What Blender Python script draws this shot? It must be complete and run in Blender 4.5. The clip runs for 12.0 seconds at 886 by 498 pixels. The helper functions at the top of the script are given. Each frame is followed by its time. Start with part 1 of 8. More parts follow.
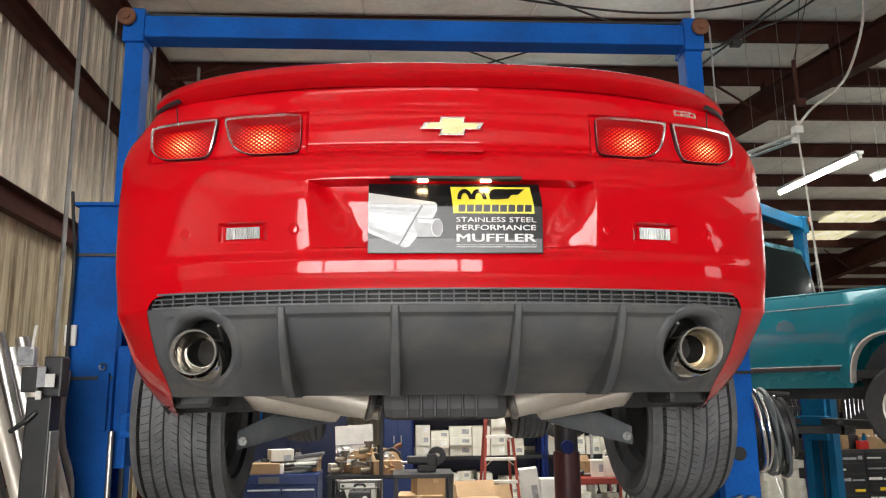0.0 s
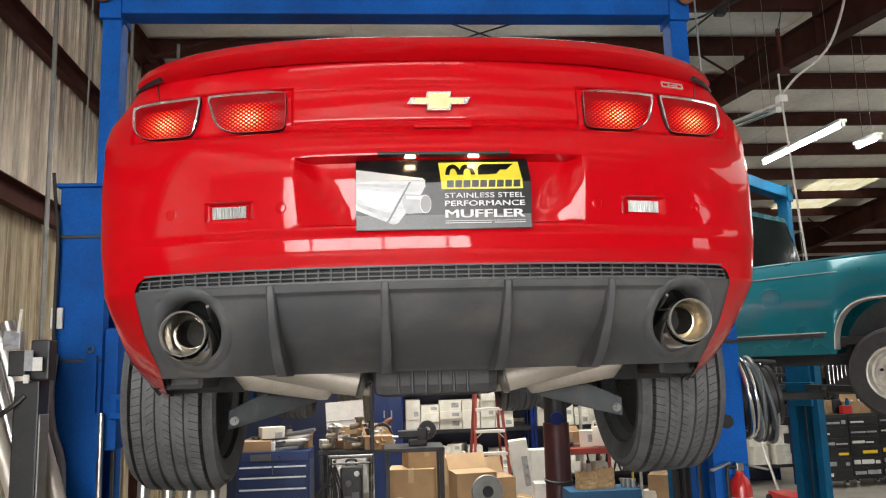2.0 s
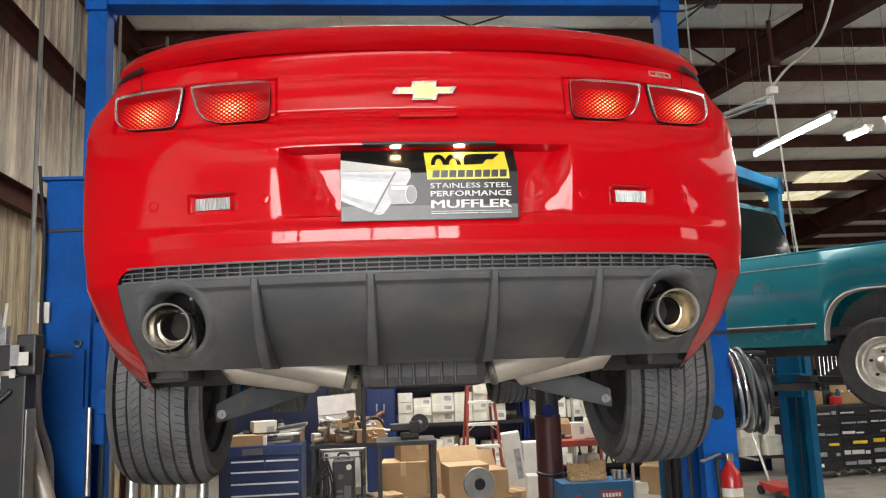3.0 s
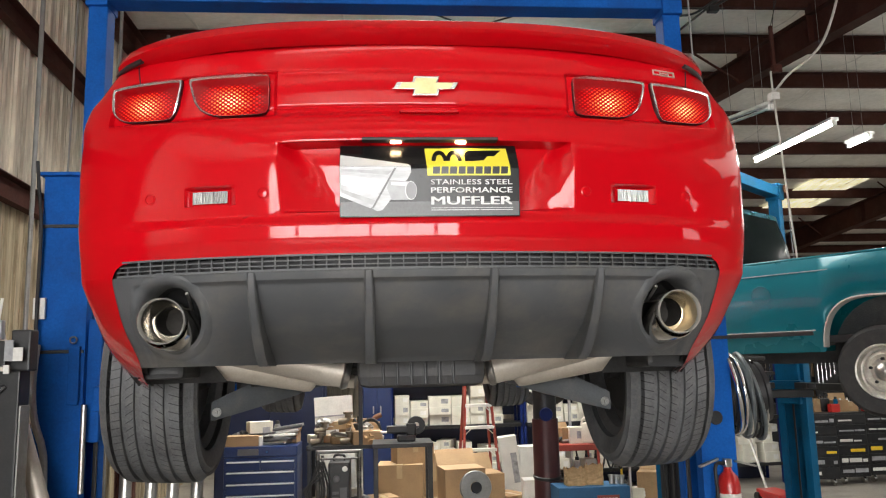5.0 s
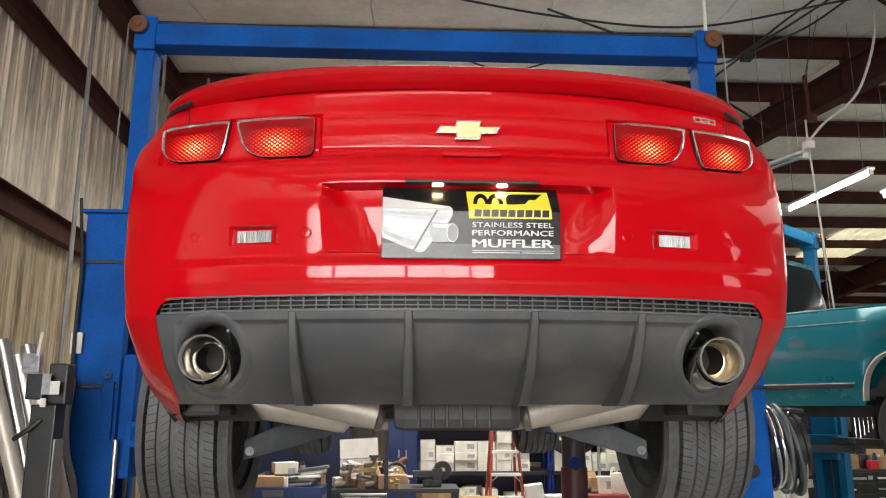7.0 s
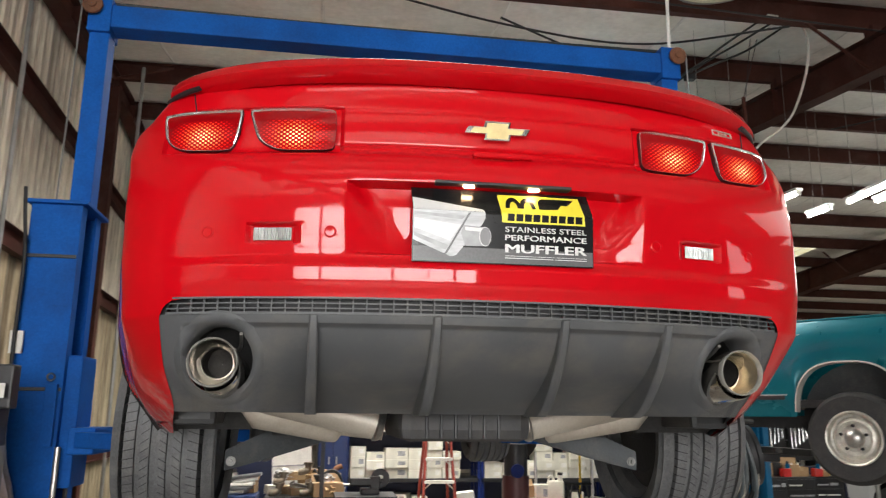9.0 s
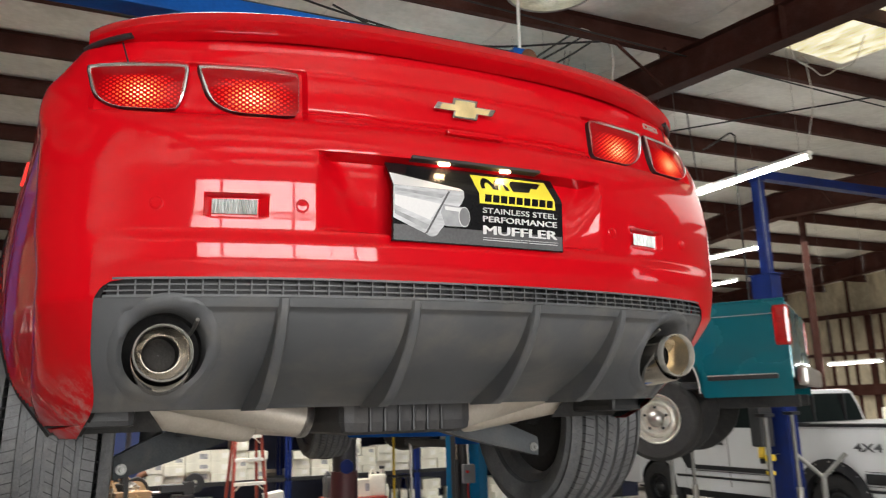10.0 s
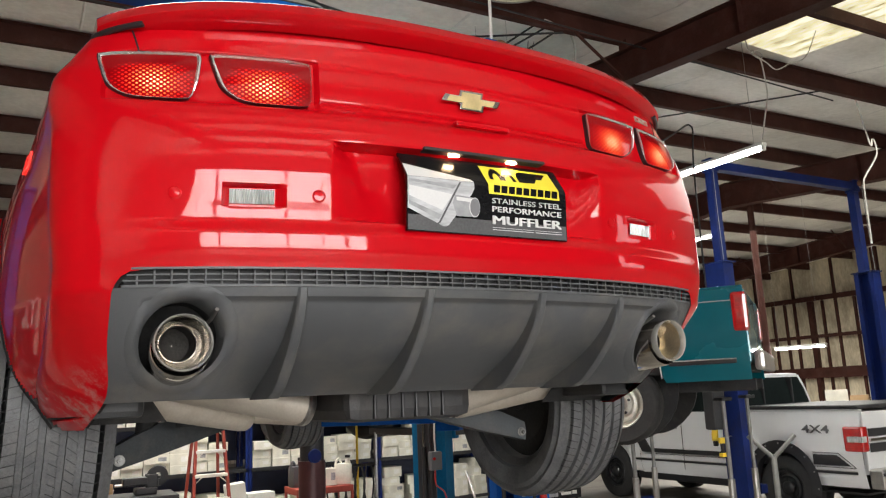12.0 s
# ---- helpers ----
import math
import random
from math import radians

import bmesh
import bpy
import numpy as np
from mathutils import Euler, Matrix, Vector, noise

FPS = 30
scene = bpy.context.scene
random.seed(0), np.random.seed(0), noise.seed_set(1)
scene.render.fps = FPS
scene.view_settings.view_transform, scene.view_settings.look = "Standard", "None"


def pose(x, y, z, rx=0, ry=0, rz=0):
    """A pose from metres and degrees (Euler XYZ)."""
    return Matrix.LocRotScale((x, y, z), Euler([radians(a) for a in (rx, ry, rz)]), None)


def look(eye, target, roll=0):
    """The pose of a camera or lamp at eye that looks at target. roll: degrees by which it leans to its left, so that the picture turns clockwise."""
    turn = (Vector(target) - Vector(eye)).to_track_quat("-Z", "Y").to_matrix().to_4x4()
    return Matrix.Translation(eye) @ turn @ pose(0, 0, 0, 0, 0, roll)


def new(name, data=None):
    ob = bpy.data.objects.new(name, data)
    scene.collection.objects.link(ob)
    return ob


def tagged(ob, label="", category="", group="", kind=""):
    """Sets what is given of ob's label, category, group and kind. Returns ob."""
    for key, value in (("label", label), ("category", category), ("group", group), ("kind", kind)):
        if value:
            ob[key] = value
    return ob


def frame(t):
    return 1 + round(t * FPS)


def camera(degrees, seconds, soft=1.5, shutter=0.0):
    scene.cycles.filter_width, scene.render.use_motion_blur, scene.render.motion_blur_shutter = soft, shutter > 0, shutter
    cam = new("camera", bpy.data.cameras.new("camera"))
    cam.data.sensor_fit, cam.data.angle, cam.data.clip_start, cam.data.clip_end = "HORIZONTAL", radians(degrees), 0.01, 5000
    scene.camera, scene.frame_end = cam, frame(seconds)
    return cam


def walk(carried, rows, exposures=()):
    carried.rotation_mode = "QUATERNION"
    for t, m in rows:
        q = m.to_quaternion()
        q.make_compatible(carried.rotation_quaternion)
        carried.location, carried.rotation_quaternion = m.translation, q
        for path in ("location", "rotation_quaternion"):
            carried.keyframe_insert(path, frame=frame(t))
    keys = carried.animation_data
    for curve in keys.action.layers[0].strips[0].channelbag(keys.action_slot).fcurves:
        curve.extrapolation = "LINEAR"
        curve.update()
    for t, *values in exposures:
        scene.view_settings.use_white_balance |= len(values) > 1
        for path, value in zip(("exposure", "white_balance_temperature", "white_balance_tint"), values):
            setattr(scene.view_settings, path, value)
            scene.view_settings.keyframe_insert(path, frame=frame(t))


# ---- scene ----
cam = camera(60.2, 12.0, soft=1.15, shutter=0.4)
PATH = [
    (0, (-0.122, -1.78, 1.855), (-0.007, 0.182, 2.228), -0.6),
    (0.5, (-0.12, -1.756, 1.86), (0.014, 0.209, 2.203), -1.3),
    (1, (-0.135, -1.76, 1.86), (0.006, 0.208, 2.184), -1.4),
    (1.5, (-0.131, -1.764, 1.859), (0.012, 0.206, 2.175), -1.5),
    (2, (-0.128, -1.773, 1.86), (0.022, 0.197, 2.167), -1.8),
    (2.5, (-0.115, -1.763, 1.857), (0.042, 0.208, 2.156), -1.9),
    (3, (-0.111, -1.759, 1.855), (0.057, 0.212, 2.145), -2.1),
    (5, (-0.111, -1.735, 1.844), (0.06, 0.235, 2.143), -1.4),
    (5.5, (-0.112, -1.741, 1.845), (0.032, 0.225, 2.178), -0.8),
    (6, (-0.116, -1.739, 1.843), (-0.001, 0.223, 2.213), -0.4),
    (6.5, (-0.125, -1.738, 1.843), (-0.036, 0.22, 2.24), 0.0),
    (8.3, (-0.195, -1.726, 1.836), (-0.045, 0.224, 2.255), 0.2),
    (8.5, (-0.209, -1.714, 1.84), (-0.068, 0.237, 2.257), -0.1),
    (9, (-0.381, -1.643, 1.851), (-0.073, 0.287, 2.277), 0.6),
    (9.5, (-0.564, -1.514, 1.858), (-0.083, 0.371, 2.322), -0.6),
    (10, (-0.746, -1.437, 1.84), (0.096, 0.329, 2.251), -1.7),
    (10.5, (-0.858, -1.427, 1.846), (0.056, 0.309, 2.233), -1.9),
    (11, (-0.864, -1.416, 1.844), (0.073, 0.315, 2.202), -2.6),
    (11.5, (-0.864, -1.406, 1.844), (0.097, 0.313, 2.195), -3.5),
    (12, (-0.871, -1.409, 1.839), (0.084, 0.308, 2.218), -2.5),
]
EXPO = 0.25
walk(cam, [(t, look(eye, target, roll)) for t, eye, target, roll in PATH], [(0.0, EXPO), (12.0, EXPO)])

# ---- light ----
world = bpy.data.worlds.new("world")
scene.world = world
world.use_nodes = True
wn = world.node_tree.nodes
sky = wn.new("ShaderNodeTexSky")
sky.sky_type, sky.sun_disc, sky.sun_elevation, sky.sun_rotation = "NISHITA", False, radians(43), radians(200)
wn["Background"].inputs["Strength"].default_value = 0.12
world.node_tree.links.new(sky.outputs[0], wn["Background"].inputs["Color"])
sun = new("sun", bpy.data.lights.new("sun", "SUN"))
sun.data.energy, sun.data.angle, sun.data.color = 5.0, radians(0.5), (1.0, 0.95, 0.88)
sun.matrix_world = look((-4, -11, 10.8), (0, 0, 0))


def area_lamp(name, place, target, w, h, watts, colour, spread=180):
    ob = new(name, bpy.data.lights.new(name, "AREA"))
    ob.data.shape, ob.data.size, ob.data.size_y, ob.data.energy, ob.data.color = "RECTANGLE", w, h, watts, colour
    ob.data.spread = radians(spread)
    ob.matrix_world = look(place, target)
    return ob


# daylight through the open bay door behind the camera
area_lamp("daylight_bay_door", (-1.15, -7.2, 2.75), (-1.0, 0, 2.5), 4.6, 3.1, 435, (1.0, 0.98, 0.95))


# ---- materials ----
def mat(name, col, rough=0.5, metal=0.0, var=0.18, scale=3.0, fine=60.0, bump=0.06, coat=0.0, rvar=0.12, dirt=None, dirt_amount=0.0, glow=None, power=0.0, stretch=(1, 1, 1), spec=None):
    m = bpy.data.materials.new(name)
    m.use_nodes = True
    nt = m.node_tree
    b = nt.nodes["Principled BSDF"]
    b.inputs["Metallic"].default_value = metal
    b.inputs["Coat Weight"].default_value = coat
    b.inputs["Coat Roughness"].default_value = 0.04
    if spec is not None:
        b.inputs["Specular IOR Level"].default_value = spec
    tc = nt.nodes.new("ShaderNodeTexCoord")
    mp = nt.nodes.new("ShaderNodeMapping")
    mp.inputs["Scale"].default_value = stretch
    nt.links.new(tc.outputs["Object"], mp.inputs["Vector"])
    n1 = nt.nodes.new("ShaderNodeTexNoise")
    n1.inputs["Scale"].default_value, n1.inputs["Detail"].default_value = scale, 5
    n2 = nt.nodes.new("ShaderNodeTexNoise")
    n2.inputs["Scale"].default_value, n2.inputs["Detail"].default_value = fine, 3
    for n in (n1, n2):
        nt.links.new(mp.outputs[0], n.inputs["Vector"])
    mix = nt.nodes.new("ShaderNodeMath")
    mix.operation = "MULTIPLY_ADD"
    mix.inputs[1].default_value = 0.65
    nt.links.new(n1.outputs[0], mix.inputs[0])
    half = nt.nodes.new("ShaderNodeMath")
    half.operation, half.inputs[1].default_value = "MULTIPLY", 0.35
    nt.links.new(n2.outputs[0], half.inputs[0])
    nt.links.new(half.outputs[0], mix.inputs[2])
    ramp = nt.nodes.new("ShaderNodeValToRGB")
    lo, hi = [max(0.0, c * (1 - 2 * var)) for c in col], [min(1.0, c * (1 + 1.6 * var)) for c in col]
    ramp.color_ramp.elements[0].position, ramp.color_ramp.elements[0].color = 0.3, (*lo, 1)
    ramp.color_ramp.elements[1].position, ramp.color_ramp.elements[1].color = 0.7, (*hi, 1)
    nt.links.new(mix.outputs[0], ramp.inputs[0])
    out = ramp.outputs[0]
    if dirt:
        n3 = nt.nodes.new("ShaderNodeTexNoise")
        n3.inputs["Scale"].default_value, n3.inputs["Detail"].default_value, n3.inputs["Roughness"].default_value = scale * 1.7, 8, 0.7
        nt.links.new(mp.outputs[0], n3.inputs["Vector"])
        r3 = nt.nodes.new("ShaderNodeValToRGB")
        r3.color_ramp.elements[0].position, r3.color_ramp.elements[1].position = 0.48, 0.70
        r3.color_ramp.elements[1].color = (dirt_amount,) * 3 + (1,)
        nt.links.new(n3.outputs[0], r3.inputs[0])
        mx = nt.nodes.new("ShaderNodeMix")
        mx.data_type = "RGBA"
        mx.inputs[7].default_value = (*dirt, 1)
        nt.links.new(r3.outputs[0], mx.inputs[0])
        nt.links.new(out, mx.inputs[6])
        out = mx.outputs[2]
    nt.links.new(out, b.inputs["Base Color"])
    rr = nt.nodes.new("ShaderNodeMapRange")
    rr.inputs[3].default_value, rr.inputs[4].default_value = max(0.02, rough - rvar), min(1.0, rough + rvar)
    nt.links.new(n1.outputs[0], rr.inputs[0])
    nt.links.new(rr.outputs[0], b.inputs["Roughness"])
    if bump:
        bp = nt.nodes.new("ShaderNodeBump")
        bp.inputs["Strength"].default_value, bp.inputs["Distance"].default_value = bump, 0.01
        nt.links.new(n2.outputs[0], bp.inputs["Height"])
        nt.links.new(bp.outputs[0], b.inputs["Normal"])
    if glow:
        b.inputs["Emission Color"].default_value, b.inputs["Emission Strength"].default_value = (*glow, 1), power
    return m


RED_PAINT = mat("red_clearcoat_paint", (0.54, 0.0015, 0.007), 0.45, 0.0, 0.03, 2.0, 900.0, 0.0, coat=0.85, rvar=0.03, spec=0.05)
BLACK_PLASTIC = mat("textured_black_plastic", (0.088, 0.092, 0.098), 0.5, 0, 0.16, 3.2, 700.0, 0.14, dirt=(0.17, 0.155, 0.135), dirt_amount=0.55)
DARK_PLASTIC = mat("dark_plastic", (0.025, 0.026, 0.028), 0.5, 0, 0.2, 8.0, 300.0, 0.1)
UNDERBODY = mat("underbody_black", (0.02, 0.02, 0.021), 0.75, 0, 0.3, 5.0, 80.0, 0.2, dirt=(0.09, 0.08, 0.07), dirt_amount=0.3)
ARM_GREY = mat("painted_steel_arm", (0.036, 0.042, 0.047), 0.5, 0.2, 0.2, 8.0, 160.0, 0.1, dirt=(0.14, 0.12, 0.1), dirt_amount=0.3)
CHROME = mat("chrome", (0.75, 0.75, 0.74), 0.12, 1.0, 0.06, 10.0, 80.0, 0.0, rvar=0.05)
STAINLESS = mat("stainless_tip", (0.76, 0.73, 0.68), 0.14, 1.0, 0.15, 20.0, 200.0, 0.02, rvar=0.06)
# lining of the right tip: its tan stands for the light inside it
TAN_TIP = mat("lit_tan_steel", (0.74, 0.64, 0.47), 0.34, 0.8, 0.15, 20.0, 200.0, 0.03)
# near-black, for the bore of the inner pipe
BORE_BLACK = mat("near_black_pipe", (0.03, 0.027, 0.024), 0.8, 0.2, 0.3, 20.0, 200.0, 0.1)
ALUMINISED = mat("aluminised_pipe", (0.58, 0.53, 0.46), 0.45, 0.35, 0.07, 5.0, 160.0, 0.03, dirt=(0.34, 0.26, 0.18), dirt_amount=0.4)
RUBBER = mat("tyre_rubber", (0.10, 0.103, 0.108), 0.66, 0, 0.25, 9.0, 150.0, 0.2, dirt=(0.17, 0.165, 0.16), dirt_amount=0.6)
RIM_METAL = mat("machined_rim", (0.45, 0.45, 0.46), 0.35, 0.9, 0.15, 8.0, 80.0, 0.03)
GOLD = mat("gold_emblem", (0.70, 0.55, 0.27), 0.38, 0.4, 0.1, 30.0, 300.0, 0.02)
GLASS_DARK = mat("tinted_glass", (0.012, 0.016, 0.016), 0.12, 0, 0.1, 2.0, 20.0, 0.0, coat=0.0, rvar=0.02, spec=0.06)
LIFT_BLUE = mat("lift_blue_paint", (0.012, 0.105, 0.42), 0.5, 0, 0.14, 2.2, 90.0, 0.05, dirt=(0.02, 0.04, 0.12), dirt_amount=0.4, spec=0.2)
LIFT_DARK = mat("navy_lift_paint", (0.010, 0.022, 0.12), 0.42, 0, 0.2, 2.2, 90.0, 0.05, dirt=(0.02, 0.02, 0.03), dirt_amount=0.5)
LIFT_TEAL = mat("teal_blue_lift_paint", (0.008, 0.095, 0.20), 0.5, 0, 0.2, 2.2, 90.0, 0.05, dirt=(0.02, 0.05, 0.08), dirt_amount=0.5, spec=0.2)
MAROON = mat("maroon_primer_steel", (0.055, 0.019, 0.014), 0.65, 0, 0.22, 2.5, 80.0, 0.08, dirt=(0.10, 0.06, 0.05), dirt_amount=0.35, spec=0.15)
WALL_METAL = mat("weathered_corrugated_metal", (0.70, 0.645, 0.53), 0.6, 0.05, 0.26, 3.2, 30.0, 0.14, dirt=(0.15, 0.105, 0.065), dirt_amount=0.7, stretch=(1, 1, 0.14))
WALL_RUSTY = mat("rust_streaked_corrugated_metal", (0.36, 0.30, 0.20), 0.7, 0.05, 0.34, 4.0, 30.0, 0.2, dirt=(0.10, 0.062, 0.03), dirt_amount=0.9, stretch=(1, 1, 0.11))
DARK_WALL = mat("dim_brown_metal_wall", (0.10, 0.085, 0.07), 0.6, 0.1, 0.25, 1.5, 40.0, 0.1)
INSULATION = mat("white_vinyl_insulation", (0.84, 0.825, 0.775), 0.5, 0, 0.10, 0.8, 14.0, 0.25, dirt=(0.50, 0.47, 0.40), dirt_amount=0.5)
# brown blotches stand for dark shadows on the wall panels
CREAM_WALL = mat("cream_wall_insulation", (0.60, 0.525, 0.38), 0.55, 0, 0.22, 0.9, 14.0, 0.3, dirt=(0.16, 0.11, 0.07), dirt_amount=0.8, stretch=(1, 1, 0.4))
CONCRETE = mat("stained_concrete", (0.31, 0.285, 0.25), 0.5, 0, 0.2, 0.9, 45.0, 0.12, dirt=(0.10, 0.09, 0.08), dirt_amount=0.7)
TEAL_PAINT = mat("teal_truck_paint", (0.0, 0.145, 0.19), 0.28, 0.25, 0.1, 1.5, 300.0, 0.0, coat=0.7, rvar=0.05)
WHITE_PAINT = mat("white_truck_paint", (0.70, 0.71, 0.72), 0.3, 0, 0.04, 1.5, 200.0, 0.0, coat=0.7, rvar=0.05)
WHITE_TRIM = mat("white_enamel", (0.75, 0.74, 0.70), 0.45, 0, 0.1, 5.0, 80.0, 0.05)
BLACK_TRIM = mat("black_trim", (0.02, 0.02, 0.022), 0.45, 0, 0.2, 6.0, 90.0, 0.05)
STEEL = mat("bare_steel", (0.48, 0.47, 0.45), 0.35, 0.95, 0.18, 6.0, 120.0, 0.05, dirt=(0.2, 0.14, 0.1), dirt_amount=0.3)
BLACK_STEEL = mat("black_painted_steel", (0.015, 0.016, 0.018), 0.42, 0.1, 0.25, 6.0, 120.0, 0.06, dirt=(0.06, 0.05, 0.045), dirt_amount=0.25)
RUST = mat("rusty_steel", (0.17, 0.075, 0.04), 0.8, 0.2, 0.3, 12.0, 150.0, 0.25)
CARDBOARD = mat("brown_cardboard", (0.36, 0.235, 0.125), 0.8, 0, 0.14, 4.0, 90.0, 0.08)
WHITE_CARD = mat("white_card_carton", (0.69, 0.67, 0.58), 0.65, 0, 0.1, 5.0, 90.0, 0.05)
TOOL_BLUE = mat("blue_toolbox_enamel", (0.010, 0.028, 0.11), 0.35, 0.1, 0.18, 3.0, 90.0, 0.03)
RED_ENAMEL = mat("red_enamel", (0.50, 0.02, 0.018), 0.35, 0, 0.12, 5.0, 90.0, 0.03, coat=0.3)
YELLOW = mat("yellow_paint", (0.80, 0.55, 0.03), 0.45, 0, 0.1, 6.0, 90.0, 0.03)
YELLOW_PRINT = mat("yellow_print", (0.86, 0.74, 0.06), 0.38, 0, 0.04, 6.0, 300.0, 0.02)
BLACK_PRINT = mat("black_gloss_print", (0.010, 0.010, 0.011), 0.2, 0, 0.2, 4.0, 200.0, 0.03, spec=0.3)
GREY_PRINT = mat("grey_print", (0.10, 0.10, 0.105), 0.34, 0, 0.2, 4.0, 200.0, 0.03)
WHITE_PRINT = mat("white_print", (0.70, 0.70, 0.70), 0.38, 0, 0.04, 6.0, 200.0, 0.02)
SILVER_PRINT = mat("silver_print", (0.50, 0.51, 0.53), 0.3, 0, 0.22, 9.0, 60.0, 0.02, stretch=(0.6, 1, 3.0))
CABLE = mat("black_cable", (0.015, 0.015, 0.016), 0.6, 0, 0.1, 10.0, 90.0, 0.0)
GALVANISED = mat("galvanised_conduit", (0.27, 0.27, 0.26), 0.5, 0.55, 0.15, 9.0, 90.0, 0.04)
ROPE = mat("pale_pull_cord", (0.55, 0.53, 0.48), 0.8, 0, 0.1, 20.0, 200.0, 0.1)
LAMP_TUBE = mat("lit_fluorescent_tube", (0.9, 0.9, 0.88), 0.4, 0, 0.0, 1.0, 1.0, 0.0, glow=(1.0, 0.98, 0.94), power=110.0)
DAYLIGHT = mat("bright_daylight_backdrop", (0.8, 0.8, 0.8), 0.9, 0, 0.05, 0.4, 2.0, 0.0, glow=(1.0, 0.99, 0.97), power=2.8)
PLATE_LAMP = mat("warm_plate_lamp", (0.9, 0.8, 0.6), 0.3, 0, 0.0, 1.0, 1.0, 0.0, glow=(1.0, 0.66, 0.34), power=70.0)
CLEAR_LENS = mat("clear_ribbed_lens", (0.50, 0.52, 0.51), 0.3, 0.3, 0.35, 60.0, 260.0, 0.5, coat=0.4, stretch=(1, 1, 0.15))
MARKER_LENS = mat("lit_marker_lens", (0.5, 0.01, 0.01), 0.15, 0, 0.1, 20.0, 80.0, 0.0, coat=1.0, glow=(1.0, 0.04, 0.03), power=1.6)
RED_LENS = mat("red_marker_lens", (0.42, 0.012, 0.012), 0.15, 0, 0.2, 20.0, 80.0, 0.05, coat=1.0)
SCREEN_BLUE = mat("machine_blue_enamel", (0.015, 0.20, 0.42), 0.4, 0, 0.15, 3.0, 60.0, 0.03)


for m in (GLASS_DARK, LIFT_BLUE, LIFT_TEAL, LIFT_DARK):
    m.node_tree.nodes["Principled BSDF"].inputs["IOR"].default_value = 1.12 if m is GLASS_DARK else 1.2
LADDER_RED = mat("faded_red_fibreglass", (0.30, 0.045, 0.03), 0.55, 0, 0.15, 6.0, 60.0, 0.05)
FLEX_STEEL = mat("ribbed_flexible_conduit", (0.46, 0.45, 0.42), 0.45, 0.4, 0.12, 9.0, 60.0, 0.04)
LAMP_CHROME = mat("satin_chrome_trim", (0.80, 0.80, 0.79), 0.16, 0.8, 0.05, 10.0, 80.0, 0.0, rvar=0.05)
DARK_RUBBER = mat("dark_tyre_rubber", (0.022, 0.022, 0.023), 0.75, 0, 0.25, 8.0, 120.0, 0.15, dirt=(0.06, 0.055, 0.05), dirt_amount=0.4)
NAVY_DARK = mat("dark_navy_sheet_steel", (0.006, 0.012, 0.045), 0.45, 0.1, 0.2, 3.0, 60.0, 0.03)


def streaked_panel():
    """Fibreglass roof light: daylight through a sheet with brown algae streaks."""
    m = mat("translucent_skylight_panel", (0.6, 0.56, 0.42), 0.5, 0, 0.2, 1.5, 30.0, 0.1)
    nt = m.node_tree
    b = nt.nodes["Principled BSDF"]
    tc = nt.nodes.new("ShaderNodeTexCoord")
    mp = nt.nodes.new("ShaderNodeMapping")
    mp.inputs["Scale"].default_value = (7.0, 1.1, 1.0)
    nt.links.new(tc.outputs["Object"], mp.inputs["Vector"])
    n = nt.nodes.new("ShaderNodeTexNoise")
    n.inputs["Scale"].default_value, n.inputs["Detail"].default_value, n.inputs["Roughness"].default_value = 2.2, 9, 0.72
    nt.links.new(mp.outputs[0], n.inputs["Vector"])
    r = nt.nodes.new("ShaderNodeValToRGB")
    r.color_ramp.elements[0].position, r.color_ramp.elements[0].color = 0.36, (0.16, 0.13, 0.04, 1)
    r.color_ramp.elements[1].position, r.color_ramp.elements[1].color = 0.62, (1.0, 0.95, 0.78, 1)
    el = r.color_ramp.elements.new(0.48)
    el.color = (0.62, 0.56, 0.32, 1)
    nt.links.new(n.outputs[0], r.inputs[0])
    nt.links.new(r.outputs[0], b.inputs["Emission Color"])
    b.inputs["Emission Strength"].default_value = 0.95
    return m


SKYLIGHT = streaked_panel()
# pale paint for chrome pulls, standing in for the light they reflect
PULL_STRIP = mat("pale_chrome_strip", (0.76, 0.78, 0.80), 0.35, 0.3, 0.08, 6.0, 90.0, 0.02)
CART_TUBE = mat("worn_black_chrome_tube", (0.16, 0.155, 0.15), 0.28, 0.85, 0.35, 5.0, 90.0, 0.03)
CLEAR_BAG = mat("cloudy_plastic_film", (0.42, 0.41, 0.39), 0.25, 0, 0.35, 9.0, 60.0, 0.2, coat=0.3)
WELL_PLASTIC = mat("dusty_black_moulding", (0.034, 0.034, 0.036), 0.6, 0, 0.2, 6.0, 200.0, 0.1, dirt=(0.09, 0.08, 0.07), dirt_amount=0.4)


TIP_RIM = mat("polished_rolled_edge", (0.88, 0.86, 0.82), 0.22, 0.7, 0.05, 20.0, 200.0, 0.0)
TIP_LINING = mat("brushed_tip_lining", (0.62, 0.59, 0.54), 0.2, 1.0, 0.12, 20.0, 200.0, 0.02, rvar=0.05)
HOSE_GREY = mat("grey_rubber_hose", (0.10, 0.115, 0.12), 0.35, 0, 0.15, 10.0, 90.0, 0.0)


